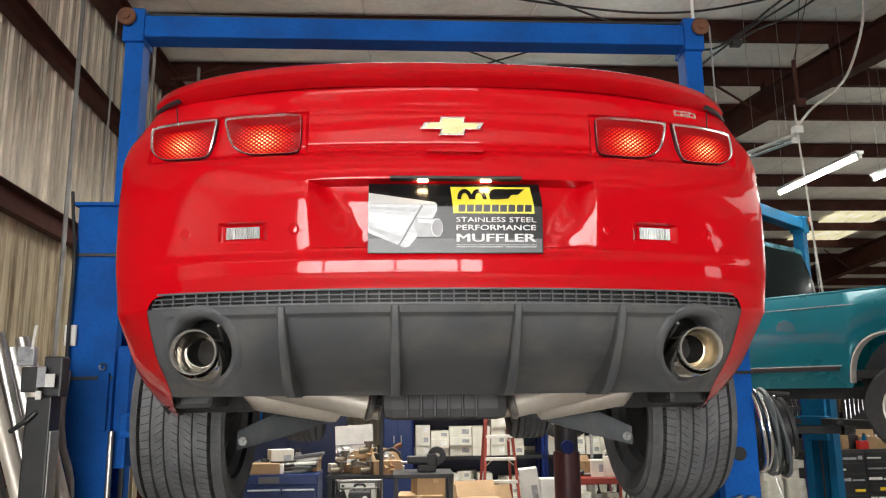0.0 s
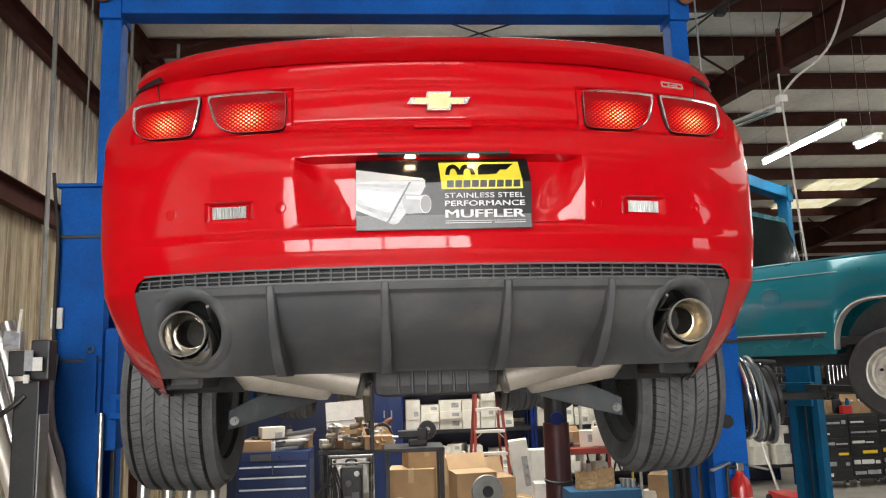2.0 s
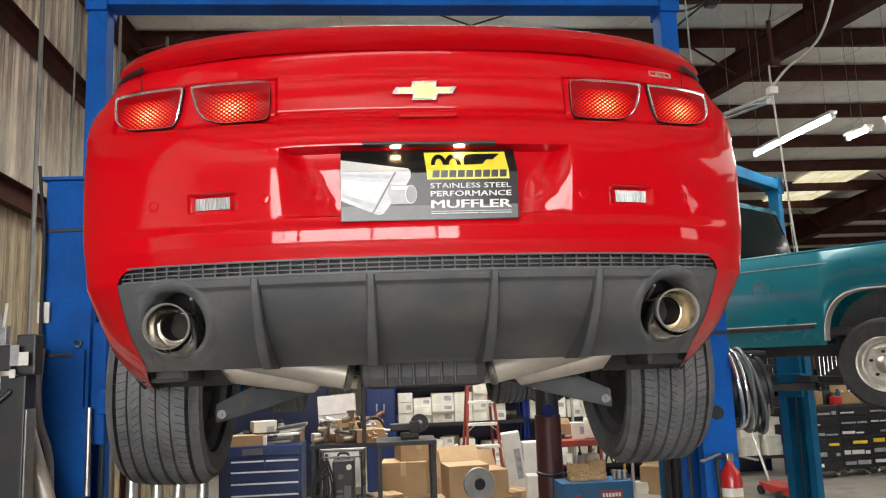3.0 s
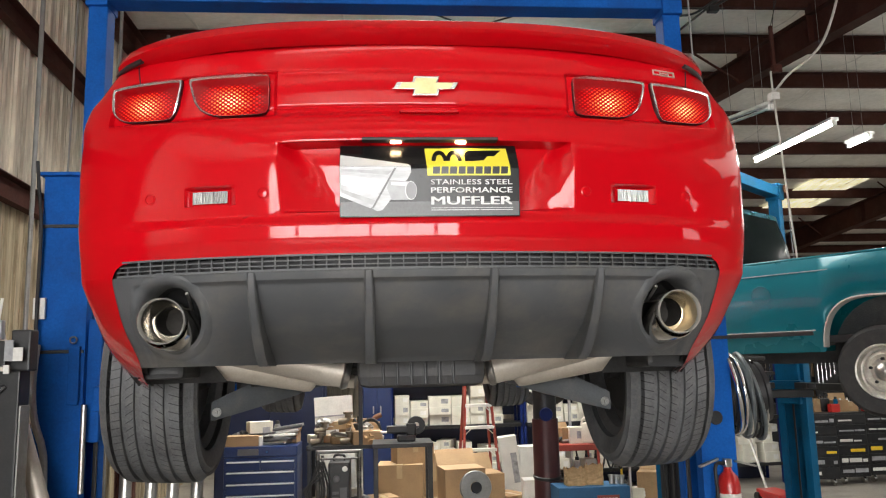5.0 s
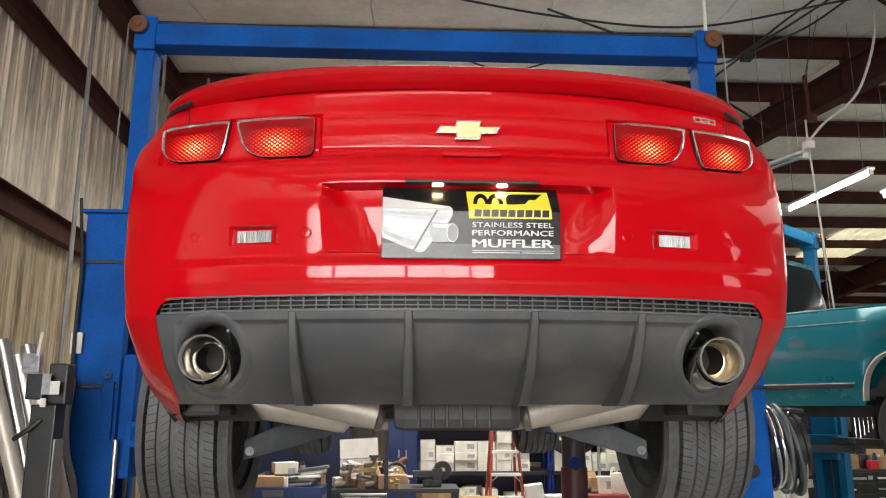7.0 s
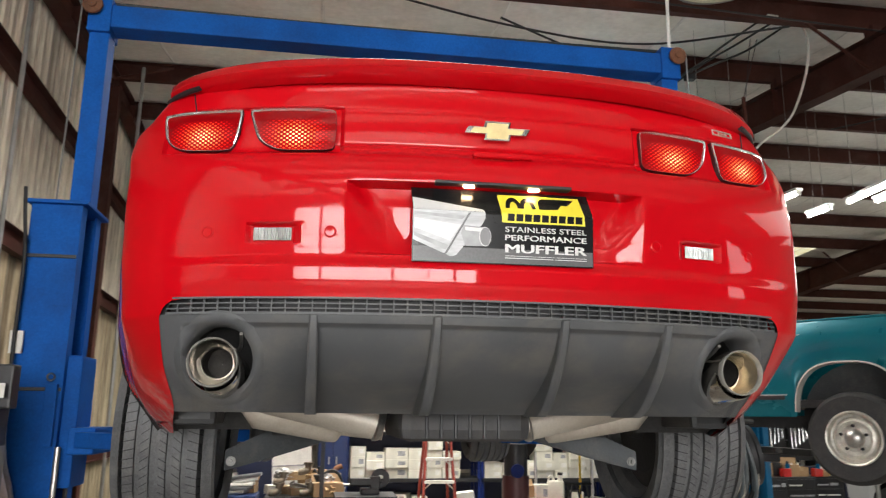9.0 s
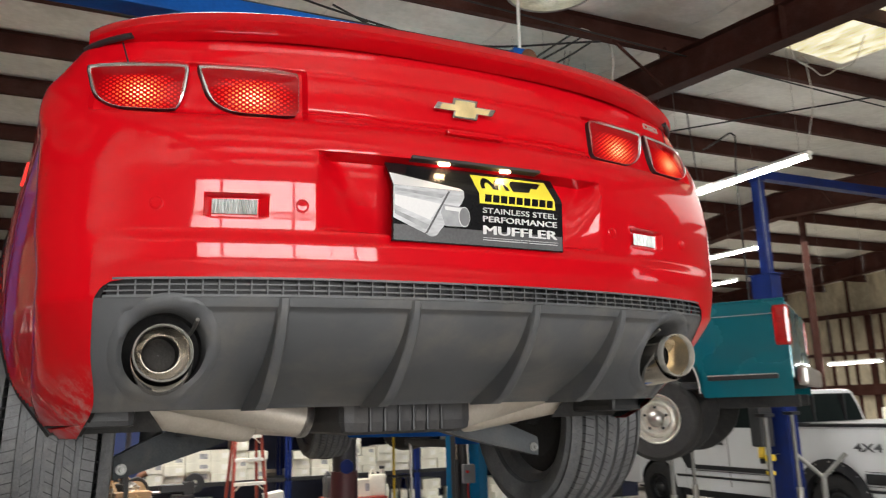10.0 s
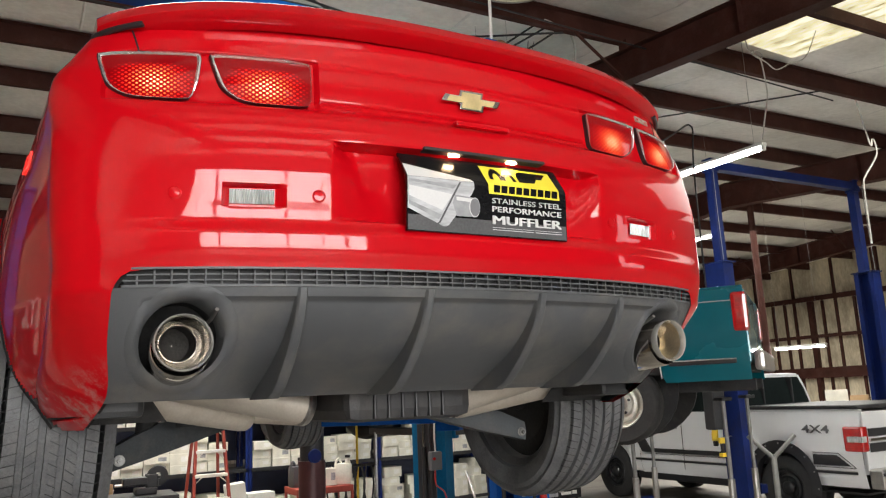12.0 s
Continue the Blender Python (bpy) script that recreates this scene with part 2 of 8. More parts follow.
def scuffs(m):
    """Pale scuffs and road dirt along the low corners of the bumper."""
    nt = m.node_tree
    b = nt.nodes["Principled BSDF"]
    src = b.inputs["Base Color"].links[0].from_socket
    tc = nt.nodes.new("ShaderNodeTexCoord")
    sep = nt.nodes.new("ShaderNodeSeparateXYZ")
    nt.links.new(tc.outputs["Object"], sep.inputs[0])
    low = nt.nodes.new("ShaderNodeMapRange")
    for i, v in enumerate((1.95, 1.86, 0.0, 1.0)):
        low.inputs[i + 1].default_value = v
    nt.links.new(sep.outputs[2], low.inputs[0])
    mp = nt.nodes.new("ShaderNodeMapping")
    mp.inputs["Scale"].default_value = (1.0, 1.0, 0.45)
    nt.links.new(tc.outputs["Object"], mp.inputs["Vector"])
    n = nt.nodes.new("ShaderNodeTexNoise")
    n.inputs["Scale"].default_value, n.inputs["Detail"].default_value, n.inputs["Roughness"].default_value = 26.0, 9, 0.75
    nt.links.new(mp.outputs[0], n.inputs["Vector"])
    cut = nt.nodes.new("ShaderNodeMapRange")
    for i, v in enumerate((0.50, 0.66, 0.0, 0.75)):
        cut.inputs[i + 1].default_value = v
    nt.links.new(n.outputs[0], cut.inputs[0])
    mul = nt.nodes.new("ShaderNodeMath")
    mul.operation = "MULTIPLY"
    nt.links.new(low.outputs[0], mul.inputs[0])
    nt.links.new(cut.outputs[0], mul.inputs[1])
    mx = nt.nodes.new("ShaderNodeMix")
    mx.data_type = "RGBA"
    mx.inputs[7].default_value = (0.36, 0.24, 0.22, 1)
    nt.links.new(mul.outputs[0], mx.inputs[0])
    nt.links.new(src, mx.inputs[6])
    nt.links.new(mx.outputs[2], b.inputs["Base Color"])


scuffs(RED_PAINT)


def lamp_lens():
    """Red lens with a lit honeycomb reflector: brightest low in the middle."""
    m = mat("lit_red_lens", (0.20, 0.002, 0.004), 0.08, 0, 0.05, 10.0, 60.0, 0.0, coat=0.2, rvar=0.02, spec=0.3)
    nt = m.node_tree
    b = nt.nodes["Principled BSDF"]
    uv = nt.nodes.new("ShaderNodeUVMap")
    sep = nt.nodes.new("ShaderNodeSeparateXYZ")
    nt.links.new(uv.outputs[0], sep.inputs[0])

    def op(kind, a, c):
        n = nt.nodes.new("ShaderNodeMath")
        n.operation = kind
        for i, v in enumerate((a, c)):
            if isinstance(v, (int, float)):
                n.inputs[i].default_value = v
            else:
                nt.links.new(v, n.inputs[i])
        return n.outputs[0]
    dx = op("SUBTRACT", sep.outputs[0], 0.47)
    dz = op("MULTIPLY", op("SUBTRACT", sep.outputs[1], 0.36), 0.72)
    r = op("SQRT", op("ADD", op("MULTIPLY", dx, dx), op("MULTIPLY", dz, dz)), 0)
    fall = op("POWER", op("MAXIMUM", op("SUBTRACT", 1.0, op("DIVIDE", r, 0.47)), 0.0), 1.15)
    top = op("MINIMUM", op("MAXIMUM", op("MULTIPLY", op("SUBTRACT", 0.80, sep.outputs[1]), 14.0), 0.0), 1.0)
    vor = nt.nodes.new("ShaderNodeTexVoronoi")
    vor.feature = "F1"
    vor.inputs["Scale"].default_value, vor.inputs["Randomness"].default_value = 20.0, 0.0
    mp = nt.nodes.new("ShaderNodeMapping")
    mp.vector_type = "POINT"
    mp.inputs["Rotation"].default_value = (0, 0, radians(45))
    flat = nt.nodes.new("ShaderNodeMapping")
    flat.inputs["Scale"].default_value = (1.0, 0.72, 1.0)
    nt.links.new(uv.outputs[0], flat.inputs["Vector"])
    nt.links.new(flat.outputs[0], mp.inputs["Vector"])
    nt.links.new(mp.outputs[0], vor.inputs["Vector"])
    dots = op("MINIMUM", op("MAXIMUM", op("MULTIPLY", op("SUBTRACT", 0.385, vor.outputs["Distance"]), 5.5), 0.0), 1.0)
    lit = op("MULTIPLY", op("MULTIPLY", fall, op("ADD", op("MULTIPLY", dots, 0.95), 0.05)), top)
    ramp = nt.nodes.new("ShaderNodeValToRGB")
    e = ramp.color_ramp.elements
    e[0].position, e[0].color = 0.0, (0.28, 0.0, 0.002, 1)
    e[1].position, e[1].color = 0.85, (1.0, 0.72, 0.34, 1)
    for p, c in ((0.05, (0.62, 0.003, 0.004, 1)), (0.30, (0.95, 0.02, 0.010, 1)), (0.55, (1.0, 0.20, 0.05, 1))):
        el = e.new(p)
        el.color = c
    nt.links.new(lit, ramp.inputs[0])
    nt.links.new(ramp.outputs[0], b.inputs["Emission Color"])
    nt.links.new(op("ADD", op("MULTIPLY", lit, 3.0), 0.22), b.inputs["Emission Strength"])
    return m


LIT_LENS = lamp_lens()


# ---- mesh helpers ----
def thing(name, place, label, category, group="", kind=""):
    ob = new(name)
    ob.empty_display_size = 0.1
    ob.location = place
    return tagged(ob, label, category, group, kind)


def part(name, bm, material, parent=None, label="", smooth=None):
    me = bpy.data.meshes.new(name)
    bmesh.ops.recalc_face_normals(bm, faces=bm.faces)
    bm.to_mesh(me)
    bm.free()
    me.materials.append(material)
    if smooth is not None:
        me.polygons.foreach_set("use_smooth", [True] * len(me.polygons))
        me.set_sharp_from_angle(angle=radians(smooth))
    ob = new(name, me)
    ob.parent = parent
    if label:
        ob["label"] = label
    return ob


def bx(lo, hi, bevel=0.0, bm=None, m=None):
    """A box between two corners, its edges rounded off, added to bm."""
    out = bm or bmesh.new()
    t = bmesh.new()
    c, s = [(a + b) / 2 for a, b in zip(lo, hi)], [abs(b - a) for a, b in zip(lo, hi)]
    bmesh.ops.create_cube(t, size=1.0, matrix=Matrix.Translation(c) @ Matrix.Diagonal((*s, 1)))
    if bevel:
        bmesh.ops.bevel(t, geom=t.edges[:], offset=min(bevel, min(s) * 0.45), segments=2, profile=0.6, affect="EDGES")
    if m is not None:
        bmesh.ops.transform(t, matrix=m, verts=t.verts)
    return merge(out, t)


def merge(out, t):
    me = bpy.data.meshes.new("tmp")
    t.to_mesh(me)
    t.free()
    out.from_mesh(me)
    bpy.data.meshes.remove(me)
    return out


def rod(a, b, r, bm=None, seg=12, r2=None):
    out = bm or bmesh.new()
    t = bmesh.new()
    a, b = Vector(a), Vector(b)
    d = b - a
    q = d.to_track_quat("Z", "Y").to_matrix().to_4x4()
    bmesh.ops.create_cone(t, cap_ends=True, segments=seg, radius1=r, radius2=r if r2 is None else r2, depth=d.length, matrix=Matrix.Translation((a + b) / 2) @ q)
    return merge(out, t)


def hose(points, r, bm=None, seg=8, steps=8):
    """A tube through points, along a smooth curve."""
    out = bm or bmesh.new()
    p = [Vector(v) for v in points]
    p = [2 * p[0] - p[1]] + p + [2 * p[-1] - p[-2]]
    line = []
    for i in range(1, len(p) - 2):
        for k in range(steps):
            t = k / steps
            line.append(0.5 * (2 * p[i] + (p[i + 1] - p[i - 1]) * t + (2 * p[i - 1] - 5 * p[i] + 4 * p[i + 1] - p[i + 2]) * t * t + (3 * p[i] - p[i - 1] - 3 * p[i + 1] + p[i + 2]) * t ** 3))
    line.append(p[-2])
    rings, side = [], None
    for i, c in enumerate(line):
        d = (line[min(i + 1, len(line) - 1)] - line[max(i - 1, 0)]).normalized()
        if side is None:
            side = d.orthogonal().normalized()
        side = (side - d * side.dot(d)).normalized()
        up = d.cross(side)
        rings.append([out.verts.new(c + r * (math.cos(a) * side + math.sin(a) * up)) for a in [2 * math.pi * j / seg for j in range(seg)]])
    for u, v in zip(rings, rings[1:]):
        for j in range(seg):
            out.faces.new((u[j], u[(j + 1) % seg], v[(j + 1) % seg], v[j]))
    out.faces.new(rings[0]), out.faces.new(rings[-1])
    return out


def lathe(profile, m, bm=None, seg=40, closed=False):
    """Turns (radius, height) pairs about the local z axis; m places it."""
    out = bm or bmesh.new()
    rings = [[out.verts.new(m @ Vector((r * math.cos(a), r * math.sin(a), h))) for a in [2 * math.pi * j / seg for j in range(seg)]] for r, h in profile]
    if closed:
        rings.append(rings[0])
    for u, v in zip(rings, rings[1:]):
        for j in range(seg):
            out.faces.new((u[j], u[(j + 1) % seg], v[(j + 1) % seg], v[j]))
    return out


def prism(poly, depth, m, bm=None, bevel=0.0):
    """A flat outline in the local xy plane, thickened along local z."""
    out = bm or bmesh.new()
    t = bmesh.new()
    f = t.faces.new([t.verts.new((x, y, 0)) for x, y in poly])
    ext = bmesh.ops.extrude_face_region(t, geom=[f])
    bmesh.ops.translate(t, vec=(0, 0, depth), verts=[v for v in ext["geom"] if isinstance(v, bmesh.types.BMVert)])
    if bevel:
        bmesh.ops.bevel(t, geom=t.edges[:], offset=bevel, segments=2, profile=0.6, affect="EDGES")
    bmesh.ops.transform(t, matrix=m, verts=t.verts)
    return merge(out, t)


def grid(rows, bm=None, wrap=False):
    """Quads over rows of points."""
    out = bm or bmesh.new()
    vs = [[out.verts.new(p) for p in row] for row in rows]
    for u, v in zip(vs, vs[1:]):
        n = len(u)
        for j in range(n if wrap else n - 1):
            out.faces.new((u[j], u[(j + 1) % n], v[(j + 1) % n], v[j]))
    return out


def lettering(name, text, size, m, material, parent=None, bold=0.0, width=None):
    """Flat raised lettering in the built-in font, as a mesh; its lower left corner at m."""
    cu = bpy.data.curves.new(name, "FONT")
    cu.body, cu.size, cu.extrude, cu.offset = text, size, 0.0006, bold
    cu.resolution_u = 3
    tmp = bpy.data.objects.new(name, cu)
    scene.collection.objects.link(tmp)
    dg = bpy.context.evaluated_depsgraph_get()
    me = bpy.data.meshes.new_from_object(tmp.evaluated_get(dg))
    bpy.data.objects.remove(tmp)
    bpy.data.curves.remove(cu)
    xs = [v.co.x for v in me.vertices]
    k = width / (max(xs) - min(xs)) if width else 1.0
    me.transform(m @ Matrix.Diagonal((k, 1, 1, 1)) @ Matrix.Translation((-min(xs), 0, 0)))
    me.materials.clear()
    me.materials.append(material)
    ob = new(name, me)
    ob.parent = parent
    return ob


def spline(knots, z):
    """Smooth interpolation of a short table that never overshoots."""
    xs, ys = [k[0] for k in knots], [k[1] for k in knots]
    if z <= xs[0]:
        return ys[0]
    if z >= xs[-1]:
        return ys[-1]
    i = max(j for j in range(len(xs) - 1) if xs[j] <= z)
    h = [xs[j + 1] - xs[j] for j in range(len(xs) - 1)]
    d = [(ys[j + 1] - ys[j]) / h[j] for j in range(len(h))]

    def slope(j):
        if j == 0 or j == len(xs) - 1:
            return d[0] if j == 0 else d[-1]
        if d[j - 1] * d[j] <= 0:
            return 0.0
        return 2 * d[j - 1] * d[j] / (d[j - 1] + d[j])
    t = (z - xs[i]) / h[i]
    a, b = slope(i) * h[i], slope(i + 1) * h[i]
    return ys[i] * (1 + 2 * t) * (1 - t) ** 2 + a * t * (1 - t) ** 2 + ys[i + 1] * t * t * (3 - 2 * t) - b * t * t * (1 - t)


def step(a, b, x):
    t = min(1.0, max(0.0, (x - a) / (b - a)))
    return t * t * (3 - 2 * t)


FACING = pose(0, 0, 0, 90)      # local xy plane stood up, facing the camera's side


# ---- the building: a steel shed, turned a little against the lift bay ----
YAW = pose(0, 0, 0, 0, 0, 3.0)
X_LEFT, X_RIGHT, Y_BACK, Y_FRONT, X_JOG, Y_JOG, RIDGE = -2.75, 23.0, 24.0, -7.6, -6.5, -1.2, 8.6


ROOF_YAW = YAW @ Matrix.Translation((5, 6, 0)) @ pose(0, 0, 0, 0, 0, -3.6) @ Matrix.Translation((-5, -6, 0))


def roof_z(y):
    return 6.20 - 0.075 * abs(y - RIDGE)


def setting(name, bm, material, label="", category="", smooth=None):
    ob = part(name, bm, material, None, "", smooth)
    ob.matrix_basis = YAW
    return tagged(ob, label, category, kind="structure")


setting("floor", bx((X_JOG - 0.3, Y_FRONT - 6, -0.2), (X_RIGHT + 0.3, Y_BACK + 0.3, 0)), CONCRETE, "oil-stained grey concrete workshop floor", "floor")


def corrugated(name, x0, y0, x1, y1, z0, top, material, period=0.2, depth=0.02, label="", category="wall"):
    """A ribbed sheet wall standing on a line, with a plain backing behind it."""
    a, b = Vector((x0, y0, 0)), Vector((x1, y1, 0))
    d = (b - a).normalized()
    nrm = Vector((-d.y, d.x, 0))
    rows = ([], [])
    back = ([], [])
    n = int((b - a).length / period)
    for i in range(n):
        for f, h in ((0.0, 0.0), (0.30, 0.0), (0.36, 1.0), (0.44, 1.0), (0.50, 0.0), (0.62, 0.0), (0.66, 0.4), (0.70, 0.4), (0.74, 0.0)):
            p = a + d * ((i + f) * period) + nrm * (h * depth)
            rows[0].append((p.x, p.y, z0))
            rows[1].append((p.x, p.y, top(p.y)))
    bm = grid(rows)
    c, e = a - nrm * 0.02, b - nrm * 0.02
    g, h = a - nrm * 0.12, b - nrm * 0.12
    quad = lambda *p: bm.faces.new([bm.verts.new(v) for v in p])
    quad((c.x, c.y, z0), (e.x, e.y, z0), (e.x, e.y, top(e.y)), (c.x, c.y, top(c.y)))
    quad((g.x, g.y, z0), (h.x, h.y, z0), (h.x, h.y, top(h.y)), (g.x, g.y, top(g.y)))
    return setting(name, bm, material, label, category)


corrugated("wall_left", X_LEFT, Y_BACK, X_LEFT, Y_JOG, 3.24, roof_z, WALL_METAL, label="weathered ribbed metal wall with brown streaks")
corrugated("wall_left", X_LEFT - 0.004, Y_BACK, X_LEFT - 0.004, Y_JOG, 0.0, lambda y: 3.26, WALL_RUSTY, label="rust-streaked ribbed metal wall below the girt")
setting("wall_jog", bx((X_JOG, Y_JOG - 0.12, 0), (X_LEFT, Y_JOG, 5.4)), INSULATION, "plain pale return wall of the workshop", "wall")
setting("wall_side", bx((X_JOG - 0.12, Y_FRONT, 0), (X_JOG, Y_JOG, 5.4)), INSULATION, "plain pale side wall of the workshop", "wall")
corrugated("wall_back", X_RIGHT, Y_BACK, X_LEFT, Y_BACK, 0.0, roof_z, WALL_METAL, label="dim ribbed metal wall behind the shelving")

# right wall: pale insulation between maroon posts and rails
bm = bx((X_RIGHT, Y_FRONT, 0), (X_RIGHT + 0.12, Y_BACK, 6.6))
setting("wall_right", bm, CREAM_WALL, "pale insulated wall between maroon steel posts", "wall")
for i in range(56):
    y = -3 + i * 0.48 + 0.10 * math.sin(i * 2.3)
    setting("wall_post", bx((X_RIGHT - (0.16 if i % 5 == 0 else 0.09), y, 0), (X_RIGHT, y + (0.16 if i % 5 == 0 else 0.07), roof_z(y) - 0.02 if i % 3 == 0 else 4.42)), MAROON, "maroon steel wall post", "post")
for z, h in ((1.9, 0.34), (3.2, 0.11), (4.42, 0.16)):
    setting("wall_rail", bx((X_RIGHT - 0.22, Y_FRONT + 0.02, z), (X_RIGHT - 0.165, Y_BACK - 0.02, z + h)), MAROON, "maroon steel wall rail", "rail")

# front wall with the open bay door behind the camera, and an unseen one added for bounce light and a reflection
DOORS = ((-3.9, 0.8), (11.5, 15.5))
edges = [X_JOG, *[v for d in DOORS for v in d], X_RIGHT]
bm = bmesh.new()
for x0, x1 in zip(edges[::2], edges[1::2]):
    bx((x0, Y_FRONT - 0.15, 0), (x1, Y_FRONT, 5.2), 0, bm)
for x0, x1 in DOORS:
    bx((x0, Y_FRONT - 0.15, 4.45), (x1, Y_FRONT, 5.2), 0, bm)
setting("wall_front", bm, DARK_WALL, "dim metal front wall with an open bay door", "wall")
for x0, x1 in DOORS:
    bm = bx((x0 - 0.1, Y_FRONT + 0.003, 0), (x0, Y_FRONT + 0.12, 4.5), 0.004)
    bx((x1, Y_FRONT + 0.003, 0), (x1 + 0.1, Y_FRONT + 0.12, 4.5), 0.004, bm)
    bx((x0, Y_FRONT + 0.003, 4.45), (x1, Y_FRONT + 0.12, 4.6), 0.004, bm)
    setting("door_frame", bm, MAROON, "maroon steel frame of an open bay door", "door frame")
# unseen bars across the main opening, added to stripe its reflection in the paint
gate = thing("reflection_bars", (-1.5, -6.75, 0.0), "dark steel bars added to stripe the reflection of the bay door", "gate")
for k, x in enumerate((-2.55, -1.05, 0.72, 2.1)):
    part("upright", bx((x - 0.03, -0.03, 0.0), (x + 0.03, 0.03, 4.2), 0.004), MAROON, gate)
for z in (1.75, 2.85):
    part("rail", bx((-2.6, -0.025, z), (2.15, 0.025, z + (0.05 if z > 2 else 0.08)), 0.004), MAROON, gate)
for k in range(9):
    x = -2.4 + 0.5 * k + 0.06 * math.sin(k * 1.9)
    part("brace", rod((x, 0, 1.8), (x + 0.42 + 0.1 * math.sin(k), 0, 2.85 + 0.9 * (k % 3 == 1)), 0.014, seg=6), MAROON, gate)
setting("backdrop", bx((X_JOG - 3, Y_FRONT - 5.1, 0.0), (X_RIGHT + 3, Y_FRONT - 5, 7)), DAYLIGHT, "bright hazy daylight outside the doors", "backdrop")

# ceiling: sagging white insulation between the purlins
PURLINS = [7.3 + 1.5 * k for k in range(-9, 12)]
rows = []
ys = np.arange(Y_FRONT - 1, Y_BACK + 1.01, 0.25)
xs = np.arange(X_JOG - 2, X_RIGHT + 2.01, 0.5)
for y in ys:
    sag = 0.055 * math.sin(math.pi * ((y - PURLINS[0]) / 1.5 % 1.0)) ** 2
    rows.append([(x, y, roof_z(y) - sag * (0.7 + 0.5 * noise.noise((x * 0.9, y * 0.9, 2.0))) - 0.012 * noise.noise((x * 3, y * 3, 5.0))) for x in xs])
bm = grid(rows)
bm2 = [[(x, y, roof_z(y) + 0.1) for x in (X_JOG - 2, X_RIGHT + 2)] for y in (Y_FRONT - 1, RIDGE, Y_BACK + 1)]
grid(bm2, bm)
setting("ceiling", bm, INSULATION, "sagging white vinyl roof insulation", "ceiling", smooth=40).matrix_basis = ROOF_YAW
for x in np.arange(-2.0, 22.9, 1.83):
    bm = bmesh.new()
    for y0, y1 in zip(PURLINS, PURLINS[1:]):
        rws = []
        for k in range(7):
            y = y0 + (y1 - y0) * k / 6
            z = roof_z(y) - 0.066 * math.sin(math.pi * k / 6) ** 2 - 0.012
            rws.append([(x - 0.018, y, z), (x, y, z - 0.006), (x + 0.018, y, z)])
        grid(rws, bm)
    setting("trim", bm, WHITE_TRIM, "dusty lap seam of the roof insulation", "seam").matrix_basis = ROOF_YAW


def z_beam(y):
    z = roof_z(y) - 0.03
    x0, x1 = X_LEFT - 0.1, X_RIGHT + 0.3
    bm = bx((x0, y - 0.004, z - 0.21), (x1, y + 0.004, z), 0)
    bx((x0, y + 0.004, z - 0.21), (x1, y + 0.07, z - 0.203), 0, bm)
    bx((x0, y + 0.062, z - 0.203), (x1, y + 0.07, z - 0.18), 0, bm)
    bx((x0, y - 0.07, z - 0.007), (x1, y - 0.004, z), 0, bm)
    setting("purlin", bm, MAROON, "maroon steel roof purlin", "beam").matrix_basis = ROOF_YAW


for y in PURLINS:
    z_beam(y)


def sloped(x0, x1, y0, y1, dz0, dz1, bm):
    """A slab between two offsets below the roof line."""
    v = [bm.verts.new((x, y, roof_z(y) - d)) for y in (y0, y1) for d in (dz0, dz1) for x in (x0, x1)]
    for f in ((0, 1, 3, 2), (4, 6, 7, 5), (0, 4, 5, 1), (2, 3, 7, 6), (0, 2, 6, 4), (1, 5, 7, 3)):
        bm.faces.new([v[i] for i in f])


def rafter(x, depth, width, top=0.242):
    bm = bmesh.new()
    for y0, y1 in ((Y_FRONT + 0.02, RIDGE), (RIDGE, Y_BACK - 0.02)):
        sloped(x - 0.006, x + 0.006, y0, y1, top + 0.013, 0.24 + depth, bm)
        sloped(x - width / 2, x + width / 2, y0, y1, top, top + 0.012, bm)
        sloped(x - width / 2, x + width / 2, y0, y1, 0.241 + depth, 0.255 + depth, bm)
    for y in PURLINS[::2]:
        sloped(x - width / 2 + 0.005, x - 0.007, y - 0.005, y + 0.005, top + 0.014, 0.239 + depth, bm)
        sloped(x + 0.007, x + width / 2 - 0.005, y - 0.005, y + 0.005, top + 0.014, 0.239 + depth, bm)
    if top > 0.25:
        for y in PURLINS:
            sloped(x - 0.05, x + 0.05, y - 0.06, y + 0.06, 0.2, top + 0.002, bm)
    setting("rafter", bm, MAROON, "deep maroon steel roof frame", "beam")
    for y in PURLINS[3:-1:2]:
        for s in (-1, 1):
            z = roof_z(y)
            setting("flange_brace", rod((x + s * width / 2, y + 0.02, z - 0.2 - depth), (x + s * 0.75, y + 0.02, z - 0.235), 0.018, seg=6), MAROON, "maroon angle brace between beam and purlin", "brace")


rafter(5.15, 0.44, 0.17, 0.32)
rafter(12.4, 0.5, 0.24)
rafter(19.6, 0.5, 0.24)
rafter(X_LEFT + 0.14, 0.25, 0.16)

# left wall: rails, a post and cables
for z in (1.25, 3.14, 4.50):
    bm = bx((X_LEFT + 0.035, Y_JOG, z), (X_LEFT + 0.043, Y_BACK, z + 0.2))
    bx((X_LEFT + 0.043, Y_JOG, z + 0.193), (X_LEFT + 0.115, Y_BACK, z + 0.2), 0, bm)
    bx((X_LEFT + 0.043, Y_JOG, z), (X_LEFT + 0.115, Y_BACK, z + 0.007), 0, bm)
    setting("wall_rail", bm, MAROON, "maroon steel girt along the ribbed wall", "rail")
